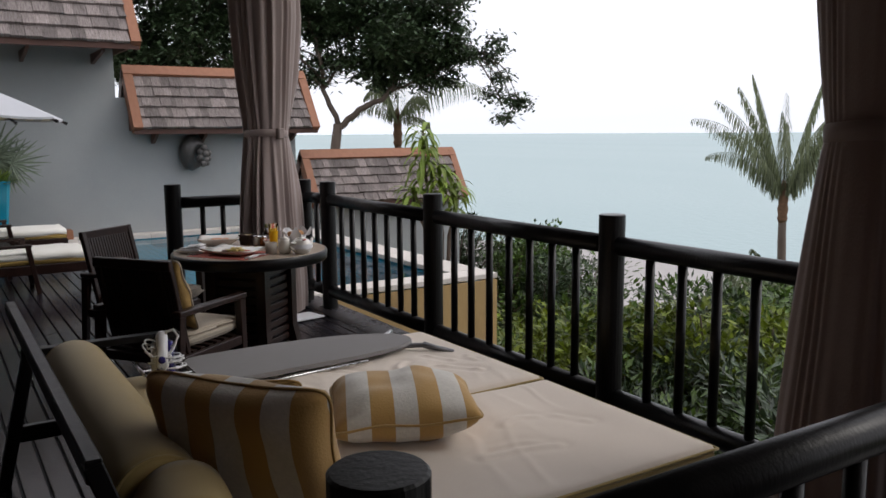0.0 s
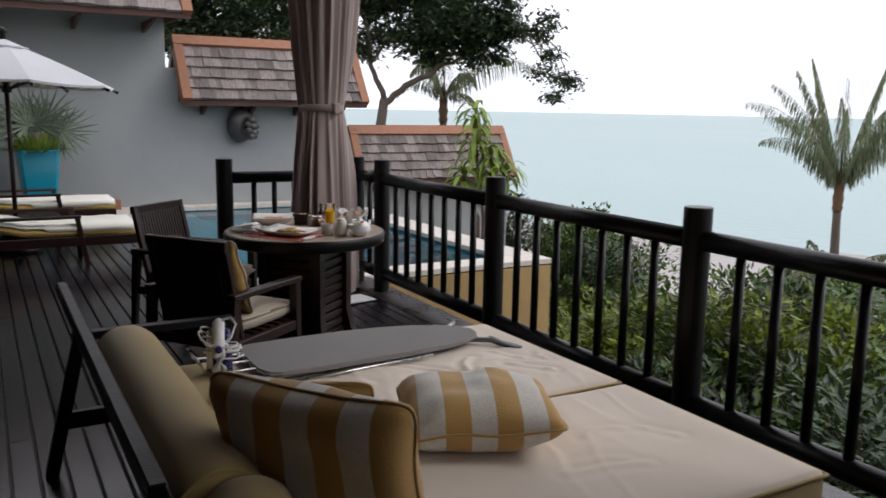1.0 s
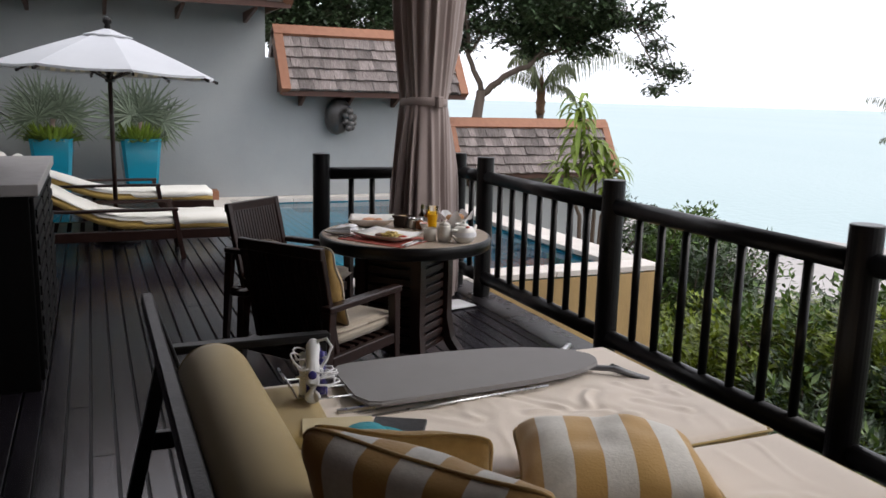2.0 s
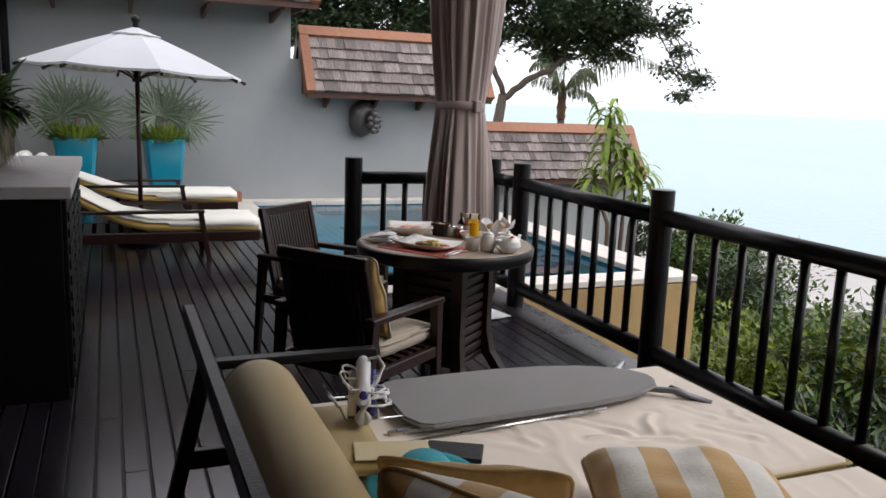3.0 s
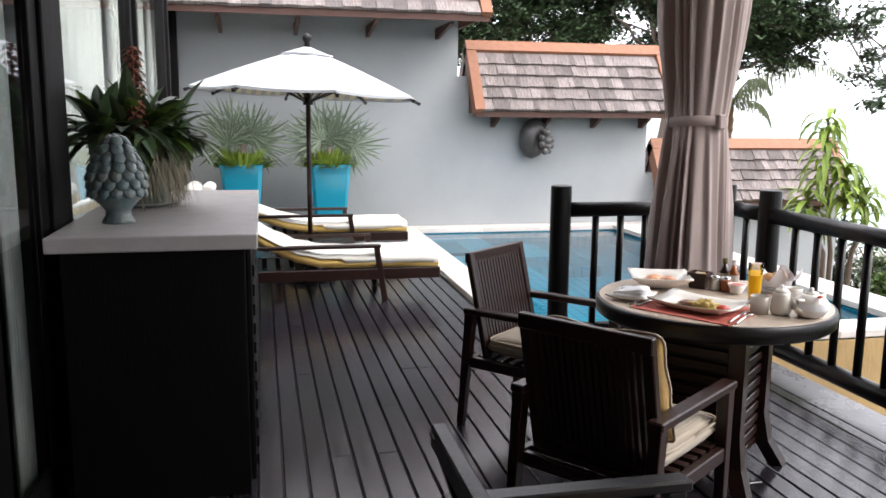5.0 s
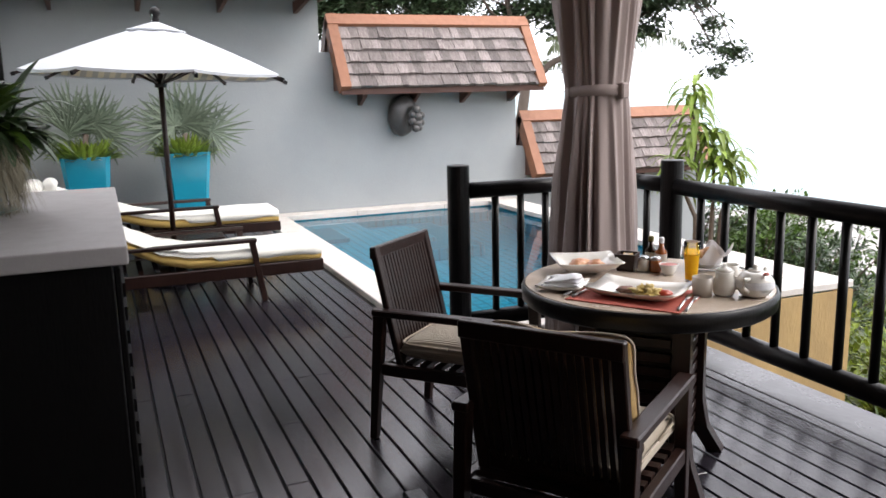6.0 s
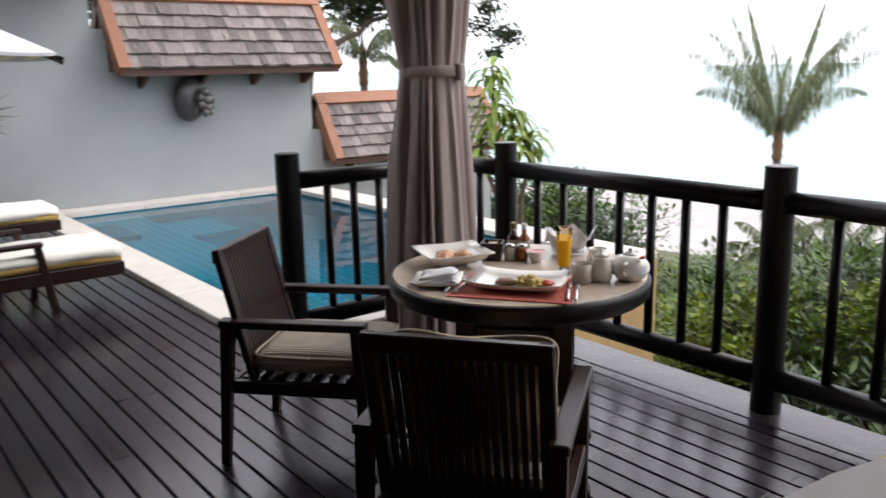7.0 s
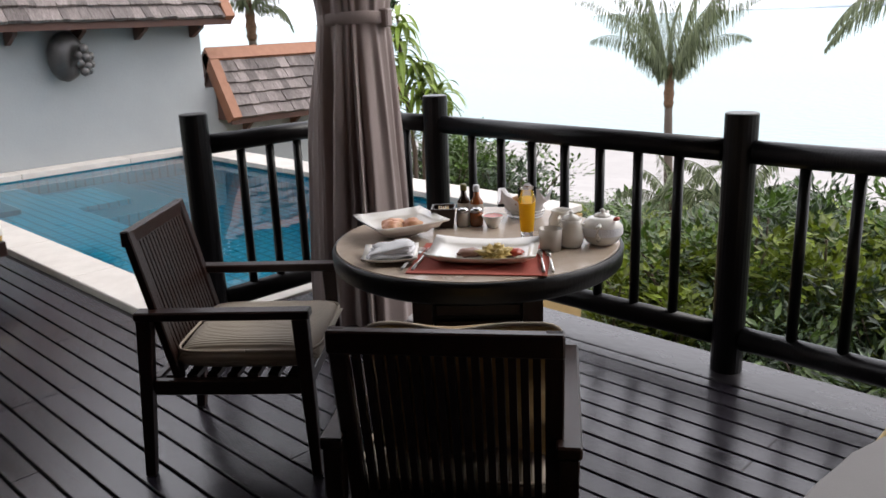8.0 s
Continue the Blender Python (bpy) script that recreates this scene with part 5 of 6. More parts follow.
# ---- cabinet by the house front, with its ornaments ----
def cabinet():
    t = thing("cabinet", pose(0, 0, 0), "black slatted cabinet standing against the house front", "cabinet")
    part("body", box(-0.36, 0.30, 5.11, 6.84, 0, 0.993, 0.004), M_EBONY, t)
    for i in range(3):
        y0 = 5.12 + i * 0.573
        leafd = part("door", box(0.302, 0.322, y0, y0 + 0.565, 0.05, 0.978, 0.004), M_EBONY, t)
        for k in range(11):
            part("slat", box(0.323, 0.332, y0 + 0.03, y0 + 0.535, 0.10 + 0.0775 * k, 0.145 + 0.0775 * k), M_EBONY, leafd)
    part("foot_rail", box(0.27, 0.30, 5.13, 6.82, 0.0, 0.045), M_EBONY, t)


cabinet()
tagged(part("worktop", box(-0.40, 0.348, 5.06, 6.89, 0.995, 1.053, 0.006, None, None, 2), M_GREYTOP), "thick grey stone worktop on the black cabinet", "worktop")

M_CELADON = mat("crackled_celadon_glaze", (0.055, 0.115, 0.130), 0.38, (0.16, 0.165, 0.135), 22, (1, 1, 1), 0.9, 0.4, 90, coat=0.15)


def artichoke():
    t = thing("ornament", pose(-0.205, 5.47, 1.054) @ Matrix.Diagonal((1.0, 1.0, 1.08, 1)), "grey-blue glazed artichoke ornament on a flared foot", "ornament")
    part("foot", lathe([(0.065, 0), (0.062, 0.012), (0.050, 0.03), (0.048, 0.045), (0.064, 0.065), (0.098, 0.098), (0.102, 0.110), (0.085, 0.110)], 32), M_CELADON, t, smooth=True)
    part("core", lathe([(0.07, 0.10), (0.095, 0.14), (0.092, 0.19), (0.065, 0.26), (0.03, 0.315), (0.004, 0.335)], 28), M_CELADON, t, smooth=True)
    rnd = random.Random(3)
    for row in range(7):
        z = 0.122 + row * 0.031
        u = (z - 0.10) / 0.235
        r = 0.104 * math.sin(math.pi * (0.36 + 0.60 * u)) ** 0.95 if u < 0.96 else 0.02
        cnt = max(4, round(13 * r / 0.104))
        for i in range(cnt):
            a = 2 * math.pi * (i + 0.5 * (row % 2)) / cnt
            b = bmesh.new()
            bmesh.ops.create_uvsphere(b, u_segments=8, v_segments=6, radius=1)
            b.transform(Matrix.Translation((r * math.cos(a), r * math.sin(a), z)) @ Matrix.Rotation(a, 4, "Z") @ Matrix.Rotation(radians(-25 - 30 * u), 4, "Y") @ Matrix.Diagonal((0.014, 0.0255 + 0.003 * rnd.random(), 0.027 + 0.004 * rnd.random(), 1)))
            part("scale", b, M_CELADON, t, smooth=True)


artichoke()


def leaf_strip(bm, base, d, up, ln, w, droop, segs=6, fold=0.25):
    """One strap leaf: a folded blade bending down towards its tip."""
    d = Vector(d).normalized()
    side = d.cross(Vector(up))
    if side.length < 1e-3:
        side = d.cross(Vector((1, 0, 0)))
    side.normalize()
    p, rows = Vector(base), []
    v = d.copy()
    for i in range(segs + 1):
        k = i / segs
        ww = w * math.sin(math.pi * min(0.98, 0.12 + 0.86 * k)) ** 0.8
        nrm = side.cross(v).normalized()
        rows.append((bm.verts.new(p - side * ww / 2 + nrm * fold * ww / 2), bm.verts.new(p), bm.verts.new(p + side * ww / 2 + nrm * fold * ww / 2)))
        v = (v + Vector((0, 0, -droop / segs))).normalized()
        p = p + v * ln / segs
    for a, b in zip(rows, rows[1:]):
        bm.faces.new((a[0], a[1], b[1], b[0]))
        bm.faces.new((a[1], a[2], b[2], b[1]))
    return bm


M_BROM = mat("orange_brown_bract", (0.26, 0.085, 0.05), 0.85, (0.13, 0.05, 0.03), 14, (1, 1, 1), 0.7, 0.2, 60)
M_MOSS = mat("dry_hanging_moss", (0.30, 0.27, 0.19), 0.95, (0.18, 0.16, 0.11), 30, (1, 1, 0.2), 0.8, 0.4, 60)


def bromeliad():
    t = thing("potted_bromeliad", pose(-0.19, 6.10, 1.054), "dark green strap-leaved plant with orange bracts in a mossy pot", "plant")
    part("saucer", lathe([(0.12, 0), (0.165, 0.012), (0.17, 0.02), (0.15, 0.016)], 32), M_CELADON, t, smooth=True)
    part("pot", lathe([(0.10, 0.016), (0.13, 0.06), (0.14, 0.20), (0.125, 0.26), (0.11, 0.25)], 28), M_CELADON, t, smooth=True)
    rnd = random.Random(8)
    bm = bmesh.new()
    for i in range(1500):
        a = rnd.uniform(0, 2 * math.pi)
        r = 0.14 + rnd.uniform(0, 0.055)
        z = rnd.uniform(0.16, 0.30)
        leaf_strip(bm, (r * math.cos(a), r * math.sin(a), z), (0.25 * math.cos(a) + rnd.uniform(-0.4, 0.4), 0.25 * math.sin(a) + rnd.uniform(-0.4, 0.4), -1), (0, 0, 1), rnd.uniform(0.08, 0.26), 0.003, 0.5, 3, 0)
    part("hanging_moss", bm, M_MOSS, t)
    for c in range(20):
        cx, cy = rnd.uniform(-0.17, 0.17), rnd.uniform(-0.17, 0.17)
        bm = bmesh.new()
        for i in range(18):
            a = rnd.uniform(0, 2 * math.pi)
            el = rnd.uniform(0.25, 1.4)
            leaf_strip(bm, (cx, cy, 0.27 + 0.08 * rnd.random()), (math.cos(a) * math.cos(el), math.sin(a) * math.cos(el), math.sin(el)), (0, 0, 1), rnd.uniform(0.18, 0.35), rnd.uniform(0.055, 0.09), rnd.uniform(0.7, 2.0), 7)
        part("leaf_rosette", bm, M_LEAF_DARK if c % 3 else M_LEAF, t)
    for cx, cy, h in ((-0.02, 0.0, 0.75), (0.0, -0.12, 0.50)):
        bm = tube([(cx, cy, 0.3), (cx * 1.2, cy, h)], [0.012, 0.006], 8)
        for i in range(54):
            a, z = i * 2.4, 0.66 * h + 0.34 * h * i / 54
            leaf_strip(bm, (cx, cy, z), (math.cos(a), math.sin(a), 0.7), (0, 0, 1), 0.085 - 0.0006 * i, 0.030, 1.7, 5)
        part("flower_spike", bm, M_BROM, t, "orange brown bracts")


bromeliad()


# ---- sun loungers, umbrella, side table ----
def lounger(y0, y1, label, x1=1.77, dx=0.0, rise=1.0):
    t = thing("sun_lounger", pose(dx, 0, 0), label, "sun lounger", "sun loungers")
    x0 = -0.15
    for y in (y0, y1 - 0.045):
        part("side_rail", box(x0, x1, y, y + 0.045, 0.185, 0.275, 0.005), M_DARKWOOD, t)
        part("leg", beam((1.32, y + 0.022, 0), (1.25, y + 0.022, 0.455), 0.045, 0.05), M_DARKWOOD, t)
        part("leg", beam((x0 + 0.15, y + 0.022, 0), (x0 + 0.15, y + 0.022, 0.455), 0.045, 0.05), M_DARKWOOD, t)
        part("armrest", box(x0 + 0.10, 1.285, y - 0.008, y + 0.052, 0.442, 0.470, 0.006), M_DARKWOOD, t)
    part("end_rail", box(x1 - 0.045, x1 - 0.002, y0 + 0.045, y1 - 0.045, 0.20, 0.275, 0.004), M_DARKWOOD, t)
    for i in range(16):
        xs = x0 + 0.1 + i * 0.11
        part("slat", box(xs, xs + 0.07, y0 + 0.045, y1 - 0.045, 0.255, 0.272), M_DARKWOOD, t)
    prof = [(x1 - 0.01, 0.276), (1.50, 0.280), (1.25, 0.282), (1.0, 0.280), (0.80, 0.290), (0.62, 0.335), (0.45, 0.42), (0.28, 0.515), (0.10, 0.61), (-0.10, 0.71), (-0.22, 0.775)]
    prof = [(x, 0.28 + (z - 0.28) * rise if x < 0.9 else z) for x, z in prof]
    rnd = random.Random(int(y0 * 10))
    rings = []
    for x, z in prof:
        w = 0.006 * rnd.uniform(-1, 1)
        rings.append([(x, y0 + 0.03, z), (x, y1 - 0.03, z), (x, y1 - 0.010 + w, z + 0.04), (x, y1 - 0.03, z + 0.080), (x, (y0 + y1) / 2, z + 0.084), (x, y0 + 0.03, z + 0.080), (x, y0 + 0.010 + w, z + 0.04)])
    part("mattress", loft(rings), M_LYELLOW, t, "yellow canvas mattress", smooth=True)
    # towel: lies on the mattress, bunched along its edges, and hangs over unevenly
    rings, n = [], 44
    dense = []
    for i in range(n + 1):
        s_ = i / n * (len(prof) - 1)
        k = min(int(s_), len(prof) - 2)
        f = s_ - k
        dense.append((prof[k][0] * (1 - f) + prof[k + 1][0] * f, prof[k][1] * (1 - f) + prof[k + 1][1] * f))
    for i, (x, z) in enumerate(dense):
        hang = 0.030 + 0.024 * noise.noise(Vector((x * 3.1, y0, 0.3))) + 0.014 * noise.noise(Vector((x * 9, y0, 1.3)))
        # shorter where the back rises, so that the yellow canvas shows
        hang = hang + 0.012 if x > 1.0 else max(0.004, hang - 0.034)
        zz = z + 0.084
        lift = 0.012 * noise.noise(Vector((x * 6, y0 * 3, 2.0))) + 0.006
        rings.append([(x, y0 + 0.006, zz - hang), (x, y0 + 0.004, zz), (x, y0 + 0.05, zz + 0.018 + lift), (x, (y0 + y1) / 2, zz + 0.022), (x, y1 - 0.05, zz + 0.018 + lift), (x, y1 - 0.004, zz), (x, y1 - 0.006, zz - hang),
                      (x, y1 - 0.012, zz - hang), (x, y1 - 0.014, zz + 0.002), (x, y0 + 0.014, zz + 0.002), (x, y0 + 0.012, zz - hang)])
    part("towel", loft(rings), M_WHITE, t, "white towel spread over the mattress", smooth=True)
    roll = [[(-0.17 + r * math.cos(a) * 1.2, y, prof[-1][1] + 0.115 + r * math.sin(a)) for a in [2 * math.pi * k / 18 for k in range(18)]] for y, r in ((y0 + 0.07, 0.025), (y0 + 0.075, 0.05), (y0 + 0.30, 0.056), (y1 - 0.075, 0.052), (y1 - 0.07, 0.025))]
    part("towel_roll", loft(roll), M_WHITE, t, "rolled white towel at the head", smooth=True)
    return t


l1 = lounger(8.36, 9.02, "dark wood sun lounger with a yellow mattress under a white towel")
l2 = lounger(10.38, 11.04, "dark wood sun lounger with white towel, farther along the deck", 1.86, rise=0.66)

def side_table():
    t = thing("side_table", pose(0.90, 9.52, 0), "low dark wood side table between the loungers, round the umbrella pole", "table")
    part("tabletop", box(-0.45, 0.30, -0.24, 0.24, 0.30, 0.335, 0.005), M_DARKWOOD, t)
    for i in range(6):
        part("slat", box(-0.43, 0.28, -0.22 + i * 0.075, -0.16 + i * 0.075, 0.3355, 0.345), M_DARKWOOD, t)
    for x, y in ((-0.40, -0.20), (0.25, -0.20), (-0.40, 0.20), (0.25, 0.20)):
        part("leg", box(x - 0.022, x + 0.022, y - 0.022, y + 0.022, 0, 0.30, 0.003), M_DARKWOOD, t)


side_table()


def umbrella():
    ux, uy = 0.785, 9.40
    t = thing("umbrella", pose(ux, uy, 0, 0, 0, 9), "white octagonal market umbrella with a dark pole, open over the loungers", "umbrella")
    R, ZE, ZT = 1.01, 1.68, 2.07
    part("base", lathe([(0.22, 0), (0.22, 0.05), (0.06, 0.07), (0.03, 0.16)], 32), M_BLACK, t, smooth=True)
    part("pole", lathe([(0.022, 0.05), (0.022, 2.09)], 16), M_DARKWOOD, t, smooth=True)
    part("finial", lathe([(0.022, 2.05), (0.03, 2.09), (0.024, 2.11), (0.042, 2.135), (0.040, 2.170), (0.004, 2.19)], 20), M_BLACK, t, smooth=True)
    n, k = 8, 7

    def at(r, a, z0, z1, sag):
        """A point on the canvas: straight along the ribs, hollow between them."""
        seg = (a / (2 * math.pi / n)) % 1.0
        chord = math.cos(math.pi / n) / math.cos((seg - 0.5) * 2 * math.pi / n)
        rr = r * chord
        dip = 4 * seg * (1 - seg)
        return (rr * math.cos(a), rr * math.sin(a), z1 + (z0 - z1) * (r / R) + sag * dip * (r / R) + 0.012 * math.sin(math.pi * r / R) - 0.045 * rr * math.cos(a))
    for nm, r0, r1, zoff, mt in (("canopy", 0.05, R, 0.0, M_CANOPY), ("lining", 0.05, R * 0.995, -0.010, M_UNDER), ("vent", 0.03, 0.22, 0.012, M_CANOPY)):
        rings = []
        for i in range(9):
            r = r0 + (r1 - r0) * i / 8
            rings.append([(x, y, z + zoff) for x, y, z in [at(r, 2 * math.pi * j / (n * k), ZE, ZT, -0.016) for j in range(n * k)]])
        if nm == "vent":
            # scallops between the ribs, and a turned-down hem
            last = rings[-1]
            rings[-1] = [(x * (1 + 0.10 * abs(math.sin(n * math.pi * j / (n * k)))), y * (1 + 0.10 * abs(math.sin(n * math.pi * j / (n * k)))), z + 0.004) for j, (x, y, z) in enumerate(last)]
            rings.append([(x, y, z - 0.012) for x, y, z in rings[-1]])
        if nm == "canopy":
            rings.append([(x * 0.998, y * 0.998, z - 0.022) for x, y, z in rings[-1]])
        part(nm, loft(rings, True, False), mt, t)
    for i in range(n):
        a = 2 * math.pi * i / n
        p0, p1 = Vector(at(0.04, a, ZE, ZT, 0)), Vector(at(R * 1.015, a, ZE, ZT, 0))
        dn = Vector((0, 0, -0.028))
        rib = part("rib", beam(p0 + dn, p1 + dn, 0.016, 0.022, bevel=0), M_DARKWOOD, t)
        mid = p0.lerp(p1, 0.5) + Vector((0, 0, -0.03))
        part("strut", beam((0.03 * math.cos(a), 0.03 * math.sin(a), 1.60), mid, 0.014, 0.016, bevel=0), M_DARKWOOD, rib)
        part("rib_tip", beam(p1 + dn, p1 + dn + (p1 - p0).normalized() * 0.03, 0.022, 0.03, bevel=0), M_BLACK, rib)
    part("hub", lathe([(0.045, 1.57), (0.048, 1.61), (0.03, 1.64)], 16), M_BLACK, t, smooth=True)


umbrella()


# ---- turquoise planters with fan palms ----
def planter(m, seed, label):
    rnd = random.Random(seed)
    t = thing("planter", m, label, "planter", "turquoise planters")
    rings = []
    for z, s in ((0, 0.165), (0.02, 0.17), (0.845, 0.245), (0.885, 0.25), (0.887, 0.225), (0.82, 0.22)):
        q = []
        for i in range(32):
            a = 2 * math.pi * i / 32 + math.pi / 32
            c, s_ = math.cos(a), math.sin(a)
            k = s / max(abs(c), abs(s_))
            k = min(k, s * 1.33)
            q.append((k * c, k * s_, z))
        rings.append(q)
    pot = part("pot", loft(rings), M_TURQ, t, "glossy turquoise square pot")
    bm = bmesh.new()
    for i in range(380):
        a, r = rnd.uniform(0, 6.283), 0.22 * rnd.random() ** 0.5
        el = rnd.uniform(0.5, 1.4)
        leaf_strip(bm, (r * math.cos(a), r * math.sin(a), 0.82), (math.cos(a) * math.cos(el), math.sin(a) * math.cos(el), math.sin(el)), (0, 0, 1), rnd.uniform(0.14, 0.32), 0.045, 0.55, 3)
    part("underplanting", bm, M_LEAF_LIGHT, pot, "yellow-green leafy underplanting")
    part("stem", tube([(0, 0, 0.80), (0.02, 0.01, 1.12)], [0.04, 0.03], 10), M_BARK, t, smooth=True)
    for f in range(11):
        front = f < 9
        al = radians(-82 + 164 * ((f % 9) + 0.5) / 9 + rnd.uniform(-7, 7)) if front else radians(rnd.uniform(-95, 95))
        d = Vector((math.sin(al), rnd.uniform(-0.5, 0.0) if front else rnd.uniform(0.1, 0.4), math.cos(al) * 0.95 + 0.1)).normalized()
        hub = Vector((0.02, 0.01, 1.0)) + d * rnd.uniform(0.14, 0.34)
        bm = tube([(0.02, 0.01, 0.98), hub], [0.008, 0.005], 6)
        side = d.cross(Vector((rnd.uniform(-0.4, 0.4), -1, rnd.uniform(-0.2, 0.5)))).normalized()
        for k in range(19):
            b = radians(-130 + 260 * k / 18 + rnd.uniform(-3, 3))
            dd = d * math.cos(b) + side * math.sin(b)
            leaf_strip(bm, hub, dd, side.cross(d), rnd.uniform(0.40, 0.52) * (1 - 0.42 * abs(b) / 2.4), 0.027, rnd.uniform(0.0, 0.2), 4, 0.35)
        part("fan_leaf", bm, M_FAN, t)
    return t


planter(pose(1.165, 12.10, 0, 0, 0, 3), 21, "turquoise glazed planter with a grey-green fan palm against the wall")
planter(pose(0.14, 12.10, 0, 0, 0, -2), 22, "turquoise glazed planter with a fan palm and yellow-green underplanting")

ob_ = tagged(part("wooden_block", box(2.02, 2.20, 12.42, 12.64, 0, 0.14, 0.006), M_VERGE), "small orange-brown wooden block against the garden wall", "block")


# ---- carved stone ornament hung on the wall: a plain rounded form ----
def wall_carving():
    bm = bmesh.new()
    bmesh.ops.create_icosphere(bm, subdivisions=4, radius=1)
    for v in bm.verts:
        c = v.co.copy()
        hollow = 0.75 * math.exp(-(((c.x - 0.35) / 0.42) ** 2 + ((c.z + 0.12) / 0.55) ** 2) * 1.6) if c.y < 0 else 0
        n = 1 + 0.05 * noise.noise(c * 3.1)
        v.co = Vector((c.x * n * 0.20, (c.y + hollow) * 0.15, c.z * n * 0.27))
    # same stone twice: darker for the shaded hollow, lighter for the knobs' highlights
    stone = mat("dark_carved_stone", (0.035, 0.033, 0.032), 0.34, (0.075, 0.07, 0.068), 9, (1, 1, 1), 0.7, 0.3, 50)
    lit_knob_stone = mat("highlight_tinted_stone_knobs", (0.10, 0.095, 0.092), 0.28, (0.05, 0.047, 0.045), 16, (1, 1, 1), 0.7, 0.3, 60)
    t = thing("carving", pose(3.96, WALL_Y - 0.13, 1.19, 0, 8, 4), "dark grey carved stone ornament with rounded knobs on the wall", "ornament")
    part("hood", bm, stone, t, smooth=True)
    for kx, kz, kr in ((0.06, 0.10, 0.050), (0.015, 0.03, 0.042), (0.085, 0.01, 0.052), (0.145, 0.03, 0.042), (0.03, -0.055, 0.045), (0.10, -0.075, 0.048), (0.155, -0.055, 0.040), (0.075, -0.14, 0.045), (0.135, -0.125, 0.038)):
        b = bmesh.new()
        bmesh.ops.create_icosphere(b, subdivisions=2, radius=kr * 1.12)
        b.transform(Matrix.Translation((kx + 0.042, -0.195 + 0.32 * abs(kx - 0.08), kz - 0.01)) @ Matrix.Diagonal((1, 1.1, 1.08, 1)))
        part("knob", b, lit_knob_stone, t, smooth=True)


wall_carving()
# the curtain's pale hem, shaped as a flat piece of cloth
small = thing("floor_mat", pose(2.97, 6.02, 0.002, 0, 0, 12), "pale cloth hem lying on the deck under the curtain", "cloth")
part("cloth", cushion(0.30, 0.22, 0.03, 8, 3, 0, 0.01, 6), M_NAPKIN, small, smooth=True)


# ---- planting beyond the railing ----
def leaf_quad(bm, p, d, nrm, ln, w):
    """A pointed leaf of two folded halves."""
    d = d.normalized()
    s = d.cross(nrm)
    if s.length < 1e-3:
        s = d.cross(Vector((0.3, 0.5, 0.8)))
    s.normalize()
    up = s.cross(d)
    a, m, t = bm.verts.new(p), bm.verts.new(p + d * ln * 0.5 - up * w * 0.12), bm.verts.new(p + d * ln)
    l, r = bm.verts.new(p + d * ln * 0.45 + s * w / 2), bm.verts.new(p + d * ln * 0.45 - s * w / 2)
    bm.faces.new((a, m, l))
    bm.faces.new((l, m, t))
    bm.faces.new((a, r, m))
    bm.faces.new((m, r, t))


def rand_dir(rnd, up=0.3):
    z = rnd.uniform(-0.5, 1) + up
    a = rnd.uniform(0, 2 * math.pi)
    return Vector((math.cos(a), math.sin(a), z)).normalized()


def shrub(seed, leaves, ln, w, material, label, spread=0.55):
    """A bush one metre high: stems and whorls of leaves in several uneven clumps."""
    rnd = random.Random(seed)
    t = thing("shrub", pose(0, 0, 0), label, "shrub", "hillside shrubs")
    stems, lv = bmesh.new(), bmesh.new()
    tips = []
    for i in range(16):
        a = rnd.uniform(0, 2 * math.pi)
        r = spread * rnd.random() ** 0.6
        h = rnd.uniform(0.45, 1.0) * (1 - 0.35 * r)
        p1 = Vector((r * 0.5 * math.cos(a), r * 0.5 * math.sin(a), h * 0.5))
        p2 = Vector((r * math.cos(a + 0.3), r * math.sin(a + 0.3), h))
        tube([(0, 0, -0.3), p1, p2], [0.014, 0.010, 0.004], 5, stems)
        tips += [(p2, rnd.uniform(0.10, 0.22)), (p1.lerp(p2, 0.5), rnd.uniform(0.10, 0.2)), (p1, rnd.uniform(0.08, 0.16))]
    for i in range(leaves):
        c, rr = rnd.choice(tips)
        o = rand_dir(rnd, 0.25)
        p = c + o * rr * rnd.random() ** 0.4
        d = (o + rand_dir(rnd, 0.0) * 0.7)
        leaf_quad(lv, p, d, Vector((0, 0, 1)) + rand_dir(rnd) * 0.5, ln * rnd.uniform(0.6, 1.25), w * rnd.uniform(0.7, 1.2))
    part("stem", stems, M_BARK, t)
    tagged(part("leaves", lv, material, t), kind="stuff")
    return t


def strap_shrub(seed, label, material):
    """A clump of arching strap leaves one metre high."""
    rnd = random.Random(seed)
    t = thing("shrub", pose(0, 0, 0), label, "shrub", "hillside shrubs")
    lv = bmesh.new()
    stems = bmesh.new()
    for c in range(9):
        a, r = rnd.uniform(0, 6.283), rnd.uniform(0, 0.4)
        top = Vector((r * math.cos(a), r * math.sin(a), rnd.uniform(0.3, 0.75)))
        tube([(r * 0.3 * math.cos(a), r * 0.3 * math.sin(a), -0.3), top], [0.016, 0.01], 5, stems)
        for i in range(26):
            b, el = rnd.uniform(0, 6.283), rnd.uniform(-0.1, 1.3)
            leaf_strip(lv, top, (math.cos(b) * math.cos(el), math.sin(b) * math.cos(el), math.sin(el)), (0, 0, 1), rnd.uniform(0.16, 0.34), 0.022, rnd.uniform(0.6, 1.6), 4)
    part("stems", stems, M_BARK, t)
    tagged(part("leaves", lv, material, t), kind="stuff")
    return t


